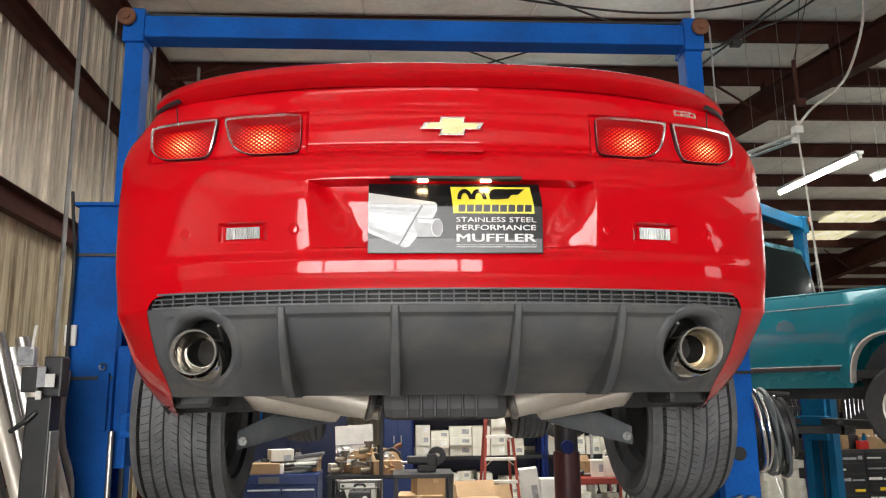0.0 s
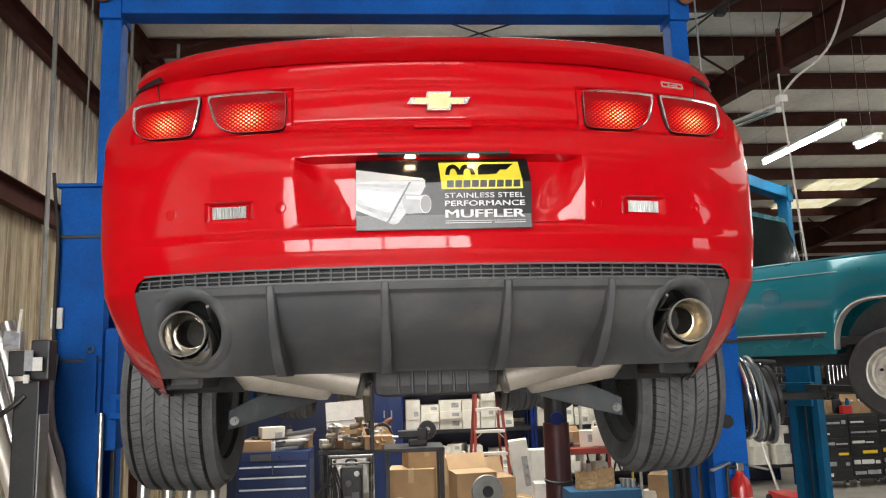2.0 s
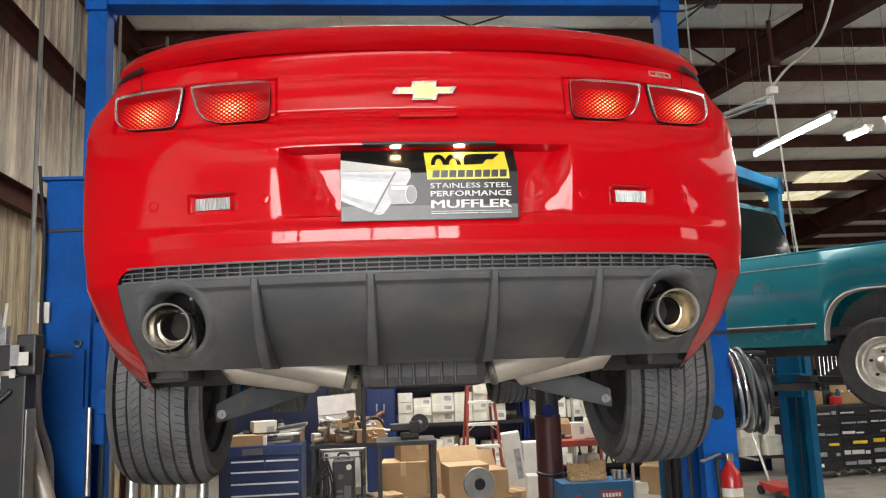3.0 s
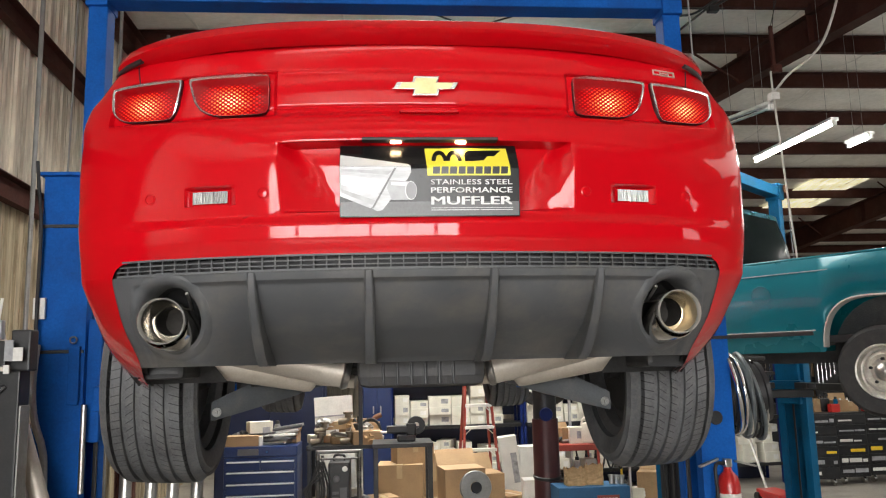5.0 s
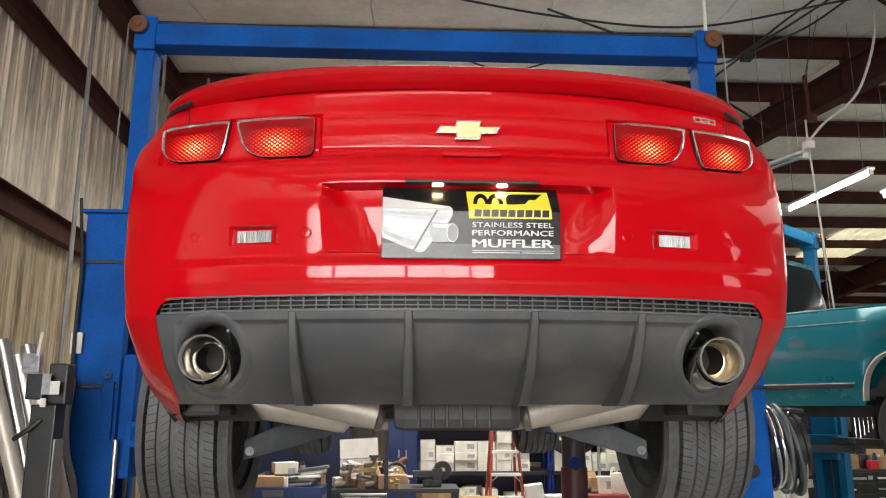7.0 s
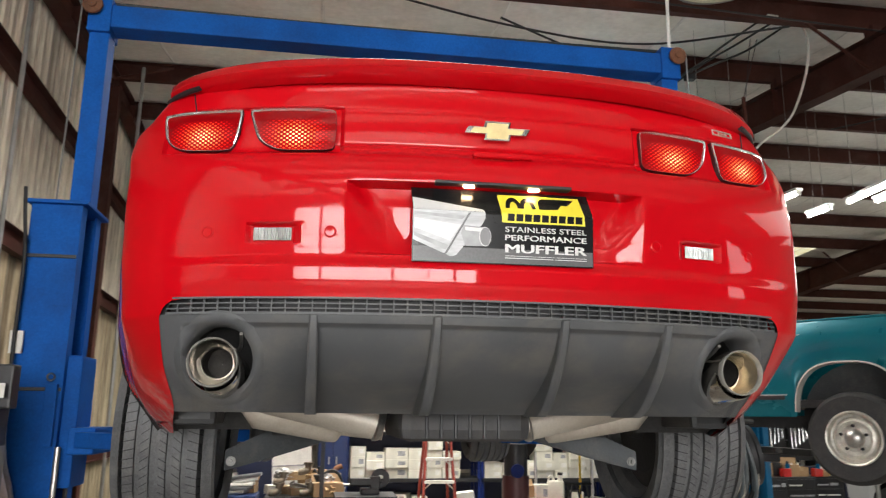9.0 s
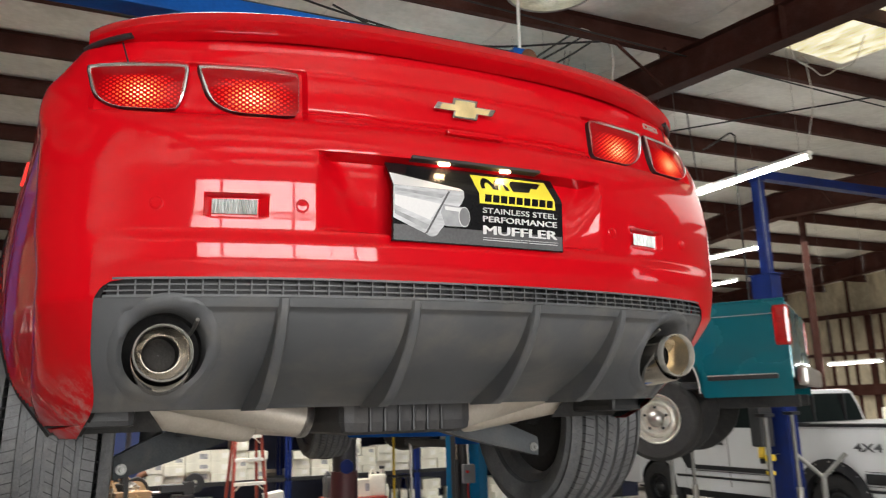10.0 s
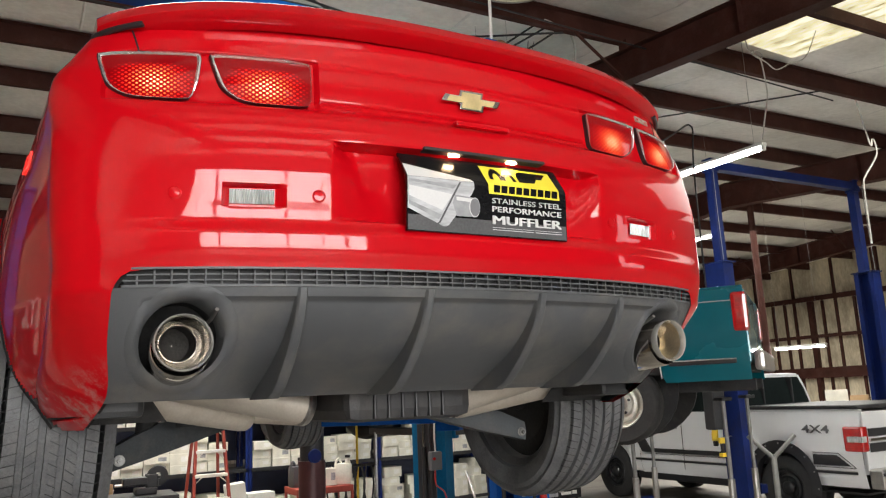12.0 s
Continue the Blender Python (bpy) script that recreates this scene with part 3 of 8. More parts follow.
for y in (7.4, -0.9):
    bm = bx((X_LEFT + 0.12, y, 0), (X_LEFT + 0.30, y + 0.012, roof_z(y) - 0.5))
    bx((X_LEFT + 0.12, y - 0.07, 0), (X_LEFT + 0.132, y + 0.08, roof_z(y) - 0.5), 0, bm)
    bx((X_LEFT + 0.30, y - 0.07, 0), (X_LEFT + 0.312, y + 0.08, roof_z(y) - 0.5), 0, bm)
    setting("wall_post", bm, MAROON, "maroon steel column against the ribbed wall", "post")

# translucent skylight panels in the roof
for x, y, w, l in ((7.0, 2.55, 1.0, 2.5), (11.0, 14.05, 1.3, 1.3), (11.1, 15.55, 1.3, 1.3), (6.2, 14.05, 1.1, 1.3)):
    z = roof_z(y) - 0.075
    ob = setting("skylight", bx((x - w / 2, y - l / 2, z - 0.012), (x + w / 2, y + l / 2, z)), SKYLIGHT, "bright translucent fibreglass skylight panel", "skylight")
    ob.matrix_basis = YAW @ Matrix.Translation((x, y, z)) @ Matrix.Rotation(math.atan(0.075) * (1 if y < RIDGE else -1), 4, "X") @ Matrix.Translation((-x, -y, -z))


# ---- ceiling lights ----
def tube_light(a, b, lamp=True):
    """A hanging twin-ended batten with one lit tube."""
    a, b = Vector(a), Vector(b)
    d = (b - a).normalized()
    root = thing("fluorescent_light", a, "hanging white batten with a lit fluorescent tube" if lamp else "hanging white batten with its tube switched off", "ceiling light", "workshop tube lights")
    l = (b - a).length
    m = d.to_track_quat("X", "Z").to_matrix().to_4x4()
    w = 0.045 if lamp else 0.025
    part("batten", bx((0, -w, 0.03), (l, w, 0.065), 0.008, m=m), WHITE_TRIM if lamp else STEEL, root)
    part("tube", rod(m @ Vector((0.03, 0, 0.0)), m @ Vector((l - 0.03, 0, 0.0)), 0.014), LAMP_TUBE if lamp else STEEL, root, "glowing tube" if lamp else "dark tube")
    for x in (0.0, l - 0.035):
        part("lamp_holder", bx((x, -0.02, -0.02), (x + 0.035, 0.02, 0.032), 0.004, m=m), WHITE_TRIM, root)
    for x in (0.12, l - 0.12):
        p = a + d * x
        q = YAW.inverted() @ p
        part("chain", rod(m @ Vector((x, 0, 0.075)), m @ Vector((x, 0, 0.075)) + Vector((0, 0, roof_z(q.y) - 0.1 - p.z)), 0.0022, seg=5), GALVANISED, root)
    return root


tube_light((4.49, 6.98, 4.2), (4.59, 5.47, 4.2))
tube_light((5.60, 5.62, 4.2), (5.72, 3.55, 4.2))
tube_light((5.34, 5.72, 4.2), (5.27, 4.78, 4.2))
tube_light((5.27, 6.33, 4.2), (5.30, 5.94, 4.2))
tube_light((3.40, 5.46, 4.17), (3.52, 4.74, 4.11), False)
tube_light((9.2, 8.6, 4.3), (9.3, 7.3, 4.3))
tube_light((11.5, 11.6, 4.3), (11.6, 10.2, 4.3))
tube_light((13.5, 9.8, 2.52), (13.55, 8.6, 2.52))
# unseen fill lamps, added for more light than the skylights and tubes give
area_lamp("fill_right_bay", (10.5, 1.5, 5.05), (10.5, 1.6, 0), 7.0, 7.0, 330, (1.0, 0.97, 0.9), 168)
area_lamp("fill_far_right", (15.0, 11.5, 5.05), (15.0, 11.4, 0), 7.0, 7.0, 700, (1.0, 0.97, 0.9), 168)
area_lamp("fill_back", (0.6, 7.4, 5.2), (0.6, 7.3, 0), 2.8, 7.0, 470, (1.0, 0.97, 0.9), 140)


# ---- the red coupe on the lift ----
Y0 = [(1.80, 0.073), (1.873, 0.036), (1.95, -0.005), (2.06, -0.024), (2.096, -0.033), (2.138, -0.046), (2.16, -0.046), (2.19, -0.033), (2.24, -0.036), (2.29, -0.038), (2.31, -0.038), (2.34, -0.037), (2.37, -0.034), (2.40, -0.027), (2.425, -0.012),
      (2.437, 0.006), (2.446, 0.016), (2.456, 0.018), (2.50, 0.021), (2.54, 0.025), (2.552, 0.029), (2.58, 0.031), (2.605, 0.033), (2.635, 0.036), (2.650, 0.041), (2.665, 0.052)]
Y0_SOFT = [(1.80, 0.073), (1.873, 0.036), (1.95, -0.005), (2.06, -0.024), (2.138, -0.041), (2.24, -0.036), (2.31, -0.035), (2.37, -0.026), (2.45, -0.002), (2.54, 0.025), (2.6, 0.033), (2.665, 0.052)]
HALF = [(1.80, 0.800), (1.85, 0.834), (1.90, 0.845), (2.0, 0.838), (2.1, 0.836), (2.2, 0.845), (2.3, 0.848), (2.4, 0.851), (2.45, 0.857), (2.5, 0.850), (2.55, 0.820), (2.6, 0.788), (2.665, 0.745)]
SIDE = [(1.80, 0.902), (1.85, 0.92), (1.9, 0.935), (2.0, 0.946), (2.1, 0.951), (2.2, 0.948), (2.3, 0.938), (2.4, 0.912), (2.45, 0.886), (2.5, 0.853), (2.55, 0.805), (2.6, 0.758), (2.665, 0.70)]
POW, CROWN, CORNER, TUCK = 2.2, 0.0925, 0.154, 0.42
AXLE_Y, AXLE_Y_FRONT, WHEEL_Z, WHEEL_R, ARCH_Z, ARCH_R = 0.93, 3.76, 1.84, 0.36, 1.97, 0.395
NOSE = 4.72


def skin(x, z):
    """The car's tail: how far back its surface lies at x, z."""
    w = spline(HALF, z)
    u = min(abs(x) / w, 0.99999) ** POW
    deep = CORNER + TUCK * min(1.0, max(0.0, (2.06 - z) / 0.26)) ** 1.15
    f = step(0.56, 0.82, abs(x))
    return spline(Y0, z) * (1 - f) + spline(Y0_SOFT, z) * f + CROWN * x * x + deep * (1 - (1 - u) ** (1 / POW))


def side_x(z, y):
    """Half the width along the flanks, which swell over the wheels and narrow at the doors."""
    w = spline(HALF, z)
    swell = step(1.9, 2.05, z) * step(2.5, 2.3, z)
    ya = skin(w, z)
    t = min(1.0, max(0.0, (y - ya) / (0.9 - ya)))
    return w + (spline(SIDE, z) - w) * t * (2 - t) - 0.045 * swell * math.exp(-((y - 2.3) / 0.6) ** 2)


def eased(t):
    """Rises as t and levels off at one, with a soft knee."""
    return 1.0 if t > 1.3 else t if t < 0.7 else t - (t - 0.7) ** 2 / 1.2


def dent(x, z):
    """Pressed-in features: plate recess, lamp pockets, shut lines."""
    a = abs(x)
    d = 0.0
    if a < 0.36 and 2.15 < z < 2.38:
        d += 0.046 * eased(max(0.0, (0.345 - a) / (0.035 + 0.11 * min(1.0, max(0.0, (2.352 - z) / 0.155))))) * step(2.358, 2.352, z) * step(2.190, 2.199, z)
    d += 0.018 * step(0.443, 0.449, a) * step(0.552, 0.546, a) * step(2.213, 2.217, z) * step(2.259, 2.255, z)
    if a < 0.365:
        d += 0.007 * math.exp(-((z - 2.457) / 0.0035) ** 2)
    elif a < 0.74:
        d += 0.006 * step(0.74, 0.6, a) * math.exp(-((z - 2.434) / 0.0035) ** 2)
    d += 0.012 * step(0.352, 0.358, a) * step(0.80, 0.79, a) * step(2.435, 2.440, z) * step(2.556, 2.551, z)
    return d


def body_point(x, z):
    return (x, skin(x, z) + dent(x, z), z)


def section(z, x_from=0.0):
    """Half outline at a height, from x_from at the tail round the corner and along the side to the nose."""
    w = spline(HALF, z)
    pts = []
    if x_from == 0.0:
        xs = [0.6 * j / 70 for j in range(70)] + [0.6 + (0.9 * w - 0.6) * j / 14 for j in range(14)]
    else:
        xs = [x_from + (0.9 * w - x_from) * j / 14 for j in range(14)] if x_from < 0.9 * w else [x_from + (w * 0.995 - x_from) * j / 14 for j in range(14)]
    pts = [body_point(x, z) for x in xs]
    th0 = math.asin(min(1.0, xs[-1] / w))
    for j in range(1, 21):
        x = w * math.sin(th0 + (math.pi / 2 - th0) * j / 20)
        pts.append((x, skin(x, z), z))
    ya = pts[-1][1]
    for j in range(1, 171):
        y = ya + (1.4 - ya) * j / 120 if j < 121 else 1.4 + 2.5 * (j - 120) / 50
        pts.append((side_x(z, y), y, z))
    w = pts[-1][0]
    for j in range(1, 15):
        th = math.pi / 2 * j / 14
        pts.append((max(0.0, w * math.cos(th) ** 0.8), 3.9 + (NOSE - 3.9) * math.sin(th) ** 0.8, z))
    return pts


def edge_x(z):
    """Where the red skin meets the black lower panel."""
    return spline([(1.80, 0.748), (1.873, 0.722), (1.97, 0.735), (2.05, 0.737), (2.075, 0.728), (2.090, 0.708), (2.0965, 0.66)], z)


def arch(bm):
    """Cuts the wheel arches out of a body mesh."""
    gone = []
    for v in bm.verts:
        for ay in (AXLE_Y, AXLE_Y_FRONT):
            d = Vector((v.co.y - ay, v.co.z - ARCH_Z))
            if abs(v.co.x) > 0.6:
                if d.length < ARCH_R - 0.009:
                    gone.append(v)
                elif d.length < ARCH_R + 0.004:
                    d.normalize()
                    v.co.y, v.co.z = ay + d.x * ARCH_R, ARCH_Z + d.y * ARCH_R
    bmesh.ops.delete(bm, geom=gone, context="VERTS")


car = thing("sports_car", (0.006, 0, 0), "red two-door coupe raised on a blue two-post lift", "car")
heights = [2.0965 + (2.665 - 2.0965) * i / 170 for i in range(171)]
bm = bmesh.new()
rows = []
for z in heights:
    half = section(z)
    rows.append([(-x, y, zz) for x, y, zz in half[:0:-1]] + half)
grid(rows, bm)
low = [1.80 + (2.0965 - 1.80) * i / 40 for i in range(41)]
for s in (-1, 1):
    grid([[(s * x, y, zz) for x, y, zz in section(z, edge_x(z))] for z in low], bm)
arch(bm)
# deck behind the spoiler and the lid over it
half = section(2.665)
top = [[(x * k, 0.1 + (y - 0.1) * (k if y < 2.3 else 1) if k < 1 else y, 2.665 + 0.012 * (1 - k)) for x, y, _ in [(-a, b, c) for a, b, c in half[:0:-1]] + half] for k in (1.0, 0.9, 0.6)]
grid(top, bm)
body = part("body_shell", bm, RED_PAINT, car, "glossy red painted body", smooth=32)
for s in (-1, 1):
    for ay in (AXLE_Y, AXLE_Y_FRONT):
        rws = []
        for k in range(33):
            a = math.radians(-25 + 230 * k / 32)
            y, z = ay + ARCH_R * math.cos(a), ARCH_Z + ARCH_R * math.sin(a)
            w = side_x(z, y) + 0.006
            rws.append([(s * w, y, z), (s * (w - 0.004), ay + (ARCH_R - 0.012) * math.cos(a), ARCH_Z + (ARCH_R - 0.012) * math.sin(a)), (s * (w - 0.25), ay + (ARCH_R - 0.012) * math.cos(a), ARCH_Z + (ARCH_R - 0.012) * math.sin(a))])
        part("arch_liner", grid(rws), UNDERBODY, car, smooth=40)

# dark inner side of the bumper corners
for s in (-1, 1):
    bm = grid([[(s * (x - 0.010), y + 0.012, zz + 0.004) for x, y, zz in section(z, edge_x(z))[:33]] for z in low])
    arch(bm)
    part("corner_liner", bm, UNDERBODY, car, smooth=40)

# spoiler: a lip across the boot lid, ends folded down, a dark slot under each end
bm = bmesh.new()
rws = []
for k in range(81):
    x = -0.775 + 1.55 * k / 80
    e = 1 - (abs(x) / 0.79) ** 2.2
    yb = 0.018 + 0.30 * (1 - math.sqrt(max(0.0, 1 - (abs(x) / 0.80) ** 2.6)))
    zt = 2.674 - 0.022 * (abs(x) / 0.78) ** 3
    rws.append([(x, yb + 0.012, zt - 0.058), (x, yb - 0.022, zt - 0.048), (x, yb - 0.036, zt - 0.036), (x, yb - 0.018, zt - 0.010), (x, yb + 0.0, zt), (x, yb + 0.12, zt + 0.006), (x, yb + 0.22, zt - 0.01), (x, yb + 0.22, zt - 0.05)])
grid(rws, bm)
for e in (rws[0], rws[-1]):
    bm.faces.new([bm.verts.new(p) for p in e])
part("spoiler", bm, RED_PAINT, car, smooth=40)
for s in (-1, 1):
    pts = []
    for k in range(7):
        x = 0.695 + 0.085 * k / 6
        pts.append((s * x, 0.018 + 0.30 * (1 - math.sqrt(max(0.0, 1 - (x / 0.80) ** 2.6))) - 0.022, 2.674 - 0.022 * (x / 0.78) ** 3 - 0.050))
    part("spoiler_gap", hose(pts, 0.0065, seg=8, steps=3), BLACK_TRIM, car, "dark gap under the spoiler end")

for s in (-1, 1):
    pts = [(s * (0.700 + 0.004 * k), skin(0.700 + 0.004 * k, 2.553 + 0.018 * k) - 0.0005, 2.553 + 0.018 * k) for k in range(4)]
    part("shut_line", hose(pts, 0.0018, seg=6, steps=3), BLACK_TRIM, car, "dark panel gap above the lamp")

# greenhouse
bm = bmesh.new()
rws = []
for k, (hw, yr, yf, z) in enumerate(((0.70, 0.75, 3.25, 2.70), (0.66, 1.05, 2.95, 2.82), (0.60, 1.45, 2.6, 2.93), (0.52, 1.75, 2.4, 2.965))):
    ring = []
    for j in range(48):
        a = 2 * math.pi * j / 48
        cx, sy = math.copysign(abs(math.cos(a)) ** 0.45, math.cos(a)), math.copysign(abs(math.sin(a)) ** 0.45, math.sin(a))
        ring.append((hw * cx, (yr + yf) / 2 + (yf - yr) / 2 * sy, z))
    rws.append(ring)
grid(rws, bm, wrap=True)
part("side_glass", bm, GLASS_DARK, car, "dark tinted glass", smooth=40)
bm = bmesh.new()
rws = []
for z, k in ((2.962, 1.0), (2.972, 0.96), (2.982, 0.6), (2.985, 0.05)):
    ring = []
    for j in range(48):
        a = 2 * math.pi * j / 48
        cx, sy = math.copysign(abs(math.cos(a)) ** 0.45, math.cos(a)), math.copysign(abs(math.sin(a)) ** 0.45, math.sin(a))
        ring.append((0.54 * cx * k, 2.08 + 0.36 * sy * k, z))
    rws.append(ring)
grid(rws, bm, wrap=True)
part("roof_panel", bm, RED_PAINT, car, smooth=40)
for s in (-1, 1):
    bm = hose([(s * 0.705, 0.72, 2.69), (s * 0.66, 1.0, 2.82), (s * 0.60, 1.4, 2.93), (s * 0.525, 1.75, 2.972), (s * 0.53, 2.4, 2.972), (s * 0.60, 2.62, 2.93), (s * 0.70, 3.26, 2.69)], 0.03, seg=8)
    part("roof_pillar", bm, RED_PAINT, car, smooth=50)
    part("mirror", bx((s * 0.93, 2.75, 2.66), (s * 1.06, 2.88, 2.78), 0.03), RED_PAINT, car)
    part("headlight", bx((s * 0.45, 4.52, 2.28), (s * 0.75, 4.62, 2.38), 0.03), CLEAR_LENS, car)


# tail lamps
def lamp(s, x0, x1, slope_in, slope_out):
    """One tail lamp between x0 and x1: a bowl-shaped lens in a chrome frame."""
    zt, zb = 2.542, 2.442
    def outline(grow):
        out = []
        n = 40
        for k in range(n):
            a = 2 * math.pi * k / n
            c, q = math.cos(a), math.sin(a)
            p = 22.0 if q > 0 else (3.0 if c > 0 else 9.0)
            r = (abs(c) ** p + abs(q) ** p) ** (-1 / p)
            u, v = c * r, q * r
            f = 0.5 - 0.5 * v
            xi, xo = x0 + slope_in * f, x1 - slope_out * f
            g = grow * (1.0 - 0.85 * step(0.0, -0.85, v)) * (1.0 - 0.8 * step(-0.5, -0.95, u) if x0 < 0.5 else 1.0)
            cx, hw = (xi + xo) / 2, (xo - xi) / 2 + g
            out.append((cx + hw * u, (zt + zb) / 2 + ((zt - zb) / 2 + g) * v))
        return out
    root = part("tail_light", bmesh.new(), LIT_LENS, car, "lit red tail lamp in a chrome frame")
    me = root.data
    bm = bmesh.new()
    uvl = bm.loops.layers.uv.new("UVMap")
    ringset = []
    for k in (1.0, 0.75, 0.5, 0.25):
        o = outline(0.0)
        cx, cz = sum(p[0] for p in o) / len(o), sum(p[1] for p in o) / len(o)
        ringset.append([(cx + (p[0] - cx) * k, cz + (p[1] - cz) * k, k) for p in o])
    vs = [[bm.verts.new((s * x, skin(x, z) - 0.002 - 0.005 * (1 - k), z)) for x, z, k in r] for r in ringset]
    for u, v in zip(vs, vs[1:]):
        for j in range(len(u)):
            bm.faces.new((u[j], u[(j + 1) % len(u)], v[(j + 1) % len(u)], v[j]))
    bm.faces.new(vs[-1])
    for f in bm.faces:
        for l in f.loops:
            x = abs(l.vert.co.x)
            l[uvl].uv = ((x - x0) / (x1 - x0), (l.vert.co.z - zb) / (zt - zb))
    bmesh.ops.recalc_face_normals(bm, faces=bm.faces)
    bm.to_mesh(me)
    bm.free()
    me.polygons.foreach_set("use_smooth", [True] * len(me.polygons))
    a, b, c = outline(0.0), outline(0.0066), outline(0.0080)
    lip = lambda z: 1.0 - 0.8 * step(zb + 0.045, zb + 0.01, z)
    rws = [[(s * x, skin(x, z) - 0.003, z) for x, z in a], [(s * x, skin(x, z) - 0.002 - 0.006 * lip(z), z) for x, z in outline(0.0030)], [(s * x, skin(x, z) - 0.002 - 0.005 * lip(z), z) for x, z in b], [(s * x, skin(x, z) + 0.003, z) for x, z in b]]
    part("lamp_frame", grid(rws, wrap=True), LAMP_CHROME, root, "chrome lamp frame", smooth=50)
    part("lamp_gasket", grid([[(s * x, skin(x, z) - 0.003, z) for x, z in b], [(s * x, skin(x, z) - 0.003, z) for x, z in c], [(s * x, skin(x, z) + 0.012, z) for x, z in c]], wrap=True), BLACK_TRIM, root, "black lamp gasket", smooth=50)


for s in (-1, 1):
    lamp(s, 0.372, 0.565, 0.000, 0.034)
    lamp(s, 0.592, 0.770, 0.014, 0.022)

# reverse lamps, parking sensors, plate lamps
for s in (-1, 1):
    bm = bmesh.new()
    rws = [[(s * x, skin(x, z) + 0.011 + (0.003 if k % 2 else 0.0), z) for k, x in enumerate(np.linspace(0.458, 0.541, 34))] for z in (2.222, 2.236, 2.250)]
    part("reverse_lamp", grid(rws, bm), CLEAR_LENS, car, "clear ribbed reverse lamp")
    for x, z in ((0.375, 2.239), (0.64, 2.238)):
        y = skin(x, z)
        nx = (skin(x + 0.01, z) - skin(x - 0.01, z)) / 0.02
        m = Matrix.Translation((s * x, y, z)) @ Vector((s * nx, -1, 0)).to_track_quat("Z", "Y").to_matrix().to_4x4()
        part("parking_sensor", lathe([(0.0135, -0.002), (0.0135, 0.0008), (0.0118, 0.0016), (0.0108, 0.0002), (0.0098, 0.0016), (0.001, 0.002)], m, seg=24), RED_PAINT, car, "round red parking sensor", smooth=50)
    rws = [[(s * (side_x(z, y) + d), y, z) for y, d in ((0.368, -0.002), (0.370, 0.003), (0.42, 0.004), (0.422, -0.002))] for z in (2.350, 2.356, 2.386, 2.390)]
    part("side_marker", grid(rws), MARKER_LENS, car, "small lit red side marker")
for x in (-0.072, 0.078):
    part("plate_lamp", bx((x - 0.012, -0.033, 2.3505), (x + 0.012, -0.023, 2.3545), 0.0018), PLATE_LAMP, car, "lit warm number plate lamp")
bm = bmesh.new()
part("plate_lamp_hood", bx((-0.15, -0.040, 2.3555), (0.165, 0.006, 2.363), 0.003, bm), DARK_PLASTIC, car)

# emblem: a wide cross with slanting ends
EMB = [(-0.082, -0.010), (-0.030, -0.010), (-0.034, -0.029), (0.030, -0.029), (0.034, -0.010), (0.071, -0.010), (0.082, 0.012), (0.030, 0.012), (0.034, 0.030), (-0.030, 0.030), (-0.034, 0.012), (-0.071, 0.012)]
em = part("emblem", prism([(x * 0.97, z * 0.82) for x, z in EMB], 0.006, Matrix.Translation((0.003, 0.013, 2.503)) @ FACING, bevel=0.0015), CHROME, car, "gold cross-shaped emblem with a chrome rim")
part("emblem_face", prism([(x * 0.80, z * 0.66) for x, z in EMB], 0.0015, Matrix.Translation((0.003, 0.008, 2.503)) @ FACING), GOLD, em, "gold emblem face")
part("boot_handle", bx((-0.062, -0.030, 2.425), (0.078, -0.012, 2.437), 0.005), RED_PAINT, car)
bm = bmesh.new()
badge_place = Matrix.Translation((0.602, skin(0.602, 2.575) - 0.002, 2.575)) @ Matrix.Rotation(math.atan2(skin(0.671, 2.575) - skin(0.602, 2.575), 0.069), 4, "Z") @ Matrix.Rotation(-math.atan2(skin(0.636, 2.59) - skin(0.636, 2.575), 0.015), 4, "X")
for x0, x1, z0, z1 in ((0, 0.066, 0, 0.0022), (0.003, 0.069, 0.0128, 0.015), (0, 0.0022, 0, 0.015), (0.0668, 0.069, 0, 0.015), (0.022, 0.024, 0.003, 0.012), (0.028, 0.046, 0.006, 0.008), (0.048, 0.050, 0.003, 0.012)):
    bx((x0, -0.0025, z0), (x1, 0.002, z1), 0, bm, m=badge_place)
part("badge", bm, ALUMINISED, car, "small chrome badge")


# ---- lower panel with fins and the grille strip ----
def panel_y(x, z):
    """The black lower panel, tucked under towards its foot."""
    f = max(0.0, (2.06 - z) / 0.2)
    return skin(x, z) + 0.004 + 0.215 * f ** 1.8 * step(0.58, 0.40, abs(x)) + 0.014 * step(2.043, 2.034, z) * step(0.69, 0.67, abs(x))


HOLES = ((-0.606, 1.966), (0.606, 1.966))
HOLE_R = 0.083
bm = bmesh.new()
zs = [2.0605 - (2.0605 - 1.862) * i / 56 for i in range(57)]
rows = []
for z in zs:
    e = edge_x(z) + 0.004
    rows.append([(e * (-1 + 2 * j / 240), panel_y(e * (-1 + 2 * j / 240), z), z) for j in range(241)])
last = rows[-1]
rows.append([(x, y + 0.012, z - 0.008) for x, y, z in last])
rows.append([(x, y + 0.14, z + 0.0) for x, y, z in last])
grid(rows, bm)
gone = []
for v in bm.verts:
    for hx, hz in HOLES:
        d = Vector((v.co.x - hx, v.co.z - hz))
        if d.length < HOLE_R - 0.004 and v.co.y < 0.4:
            gone.append(v)
        elif d.length < HOLE_R + 0.001:
            d.normalize()
            v.co.x, v.co.z = hx + d.x * HOLE_R, hz + d.y * HOLE_R
bmesh.ops.delete(bm, geom=gone, context="VERTS")
diffuser = part("lower_panel", bm, BLACK_PLASTIC, car, "textured black lower bumper panel", smooth=35)
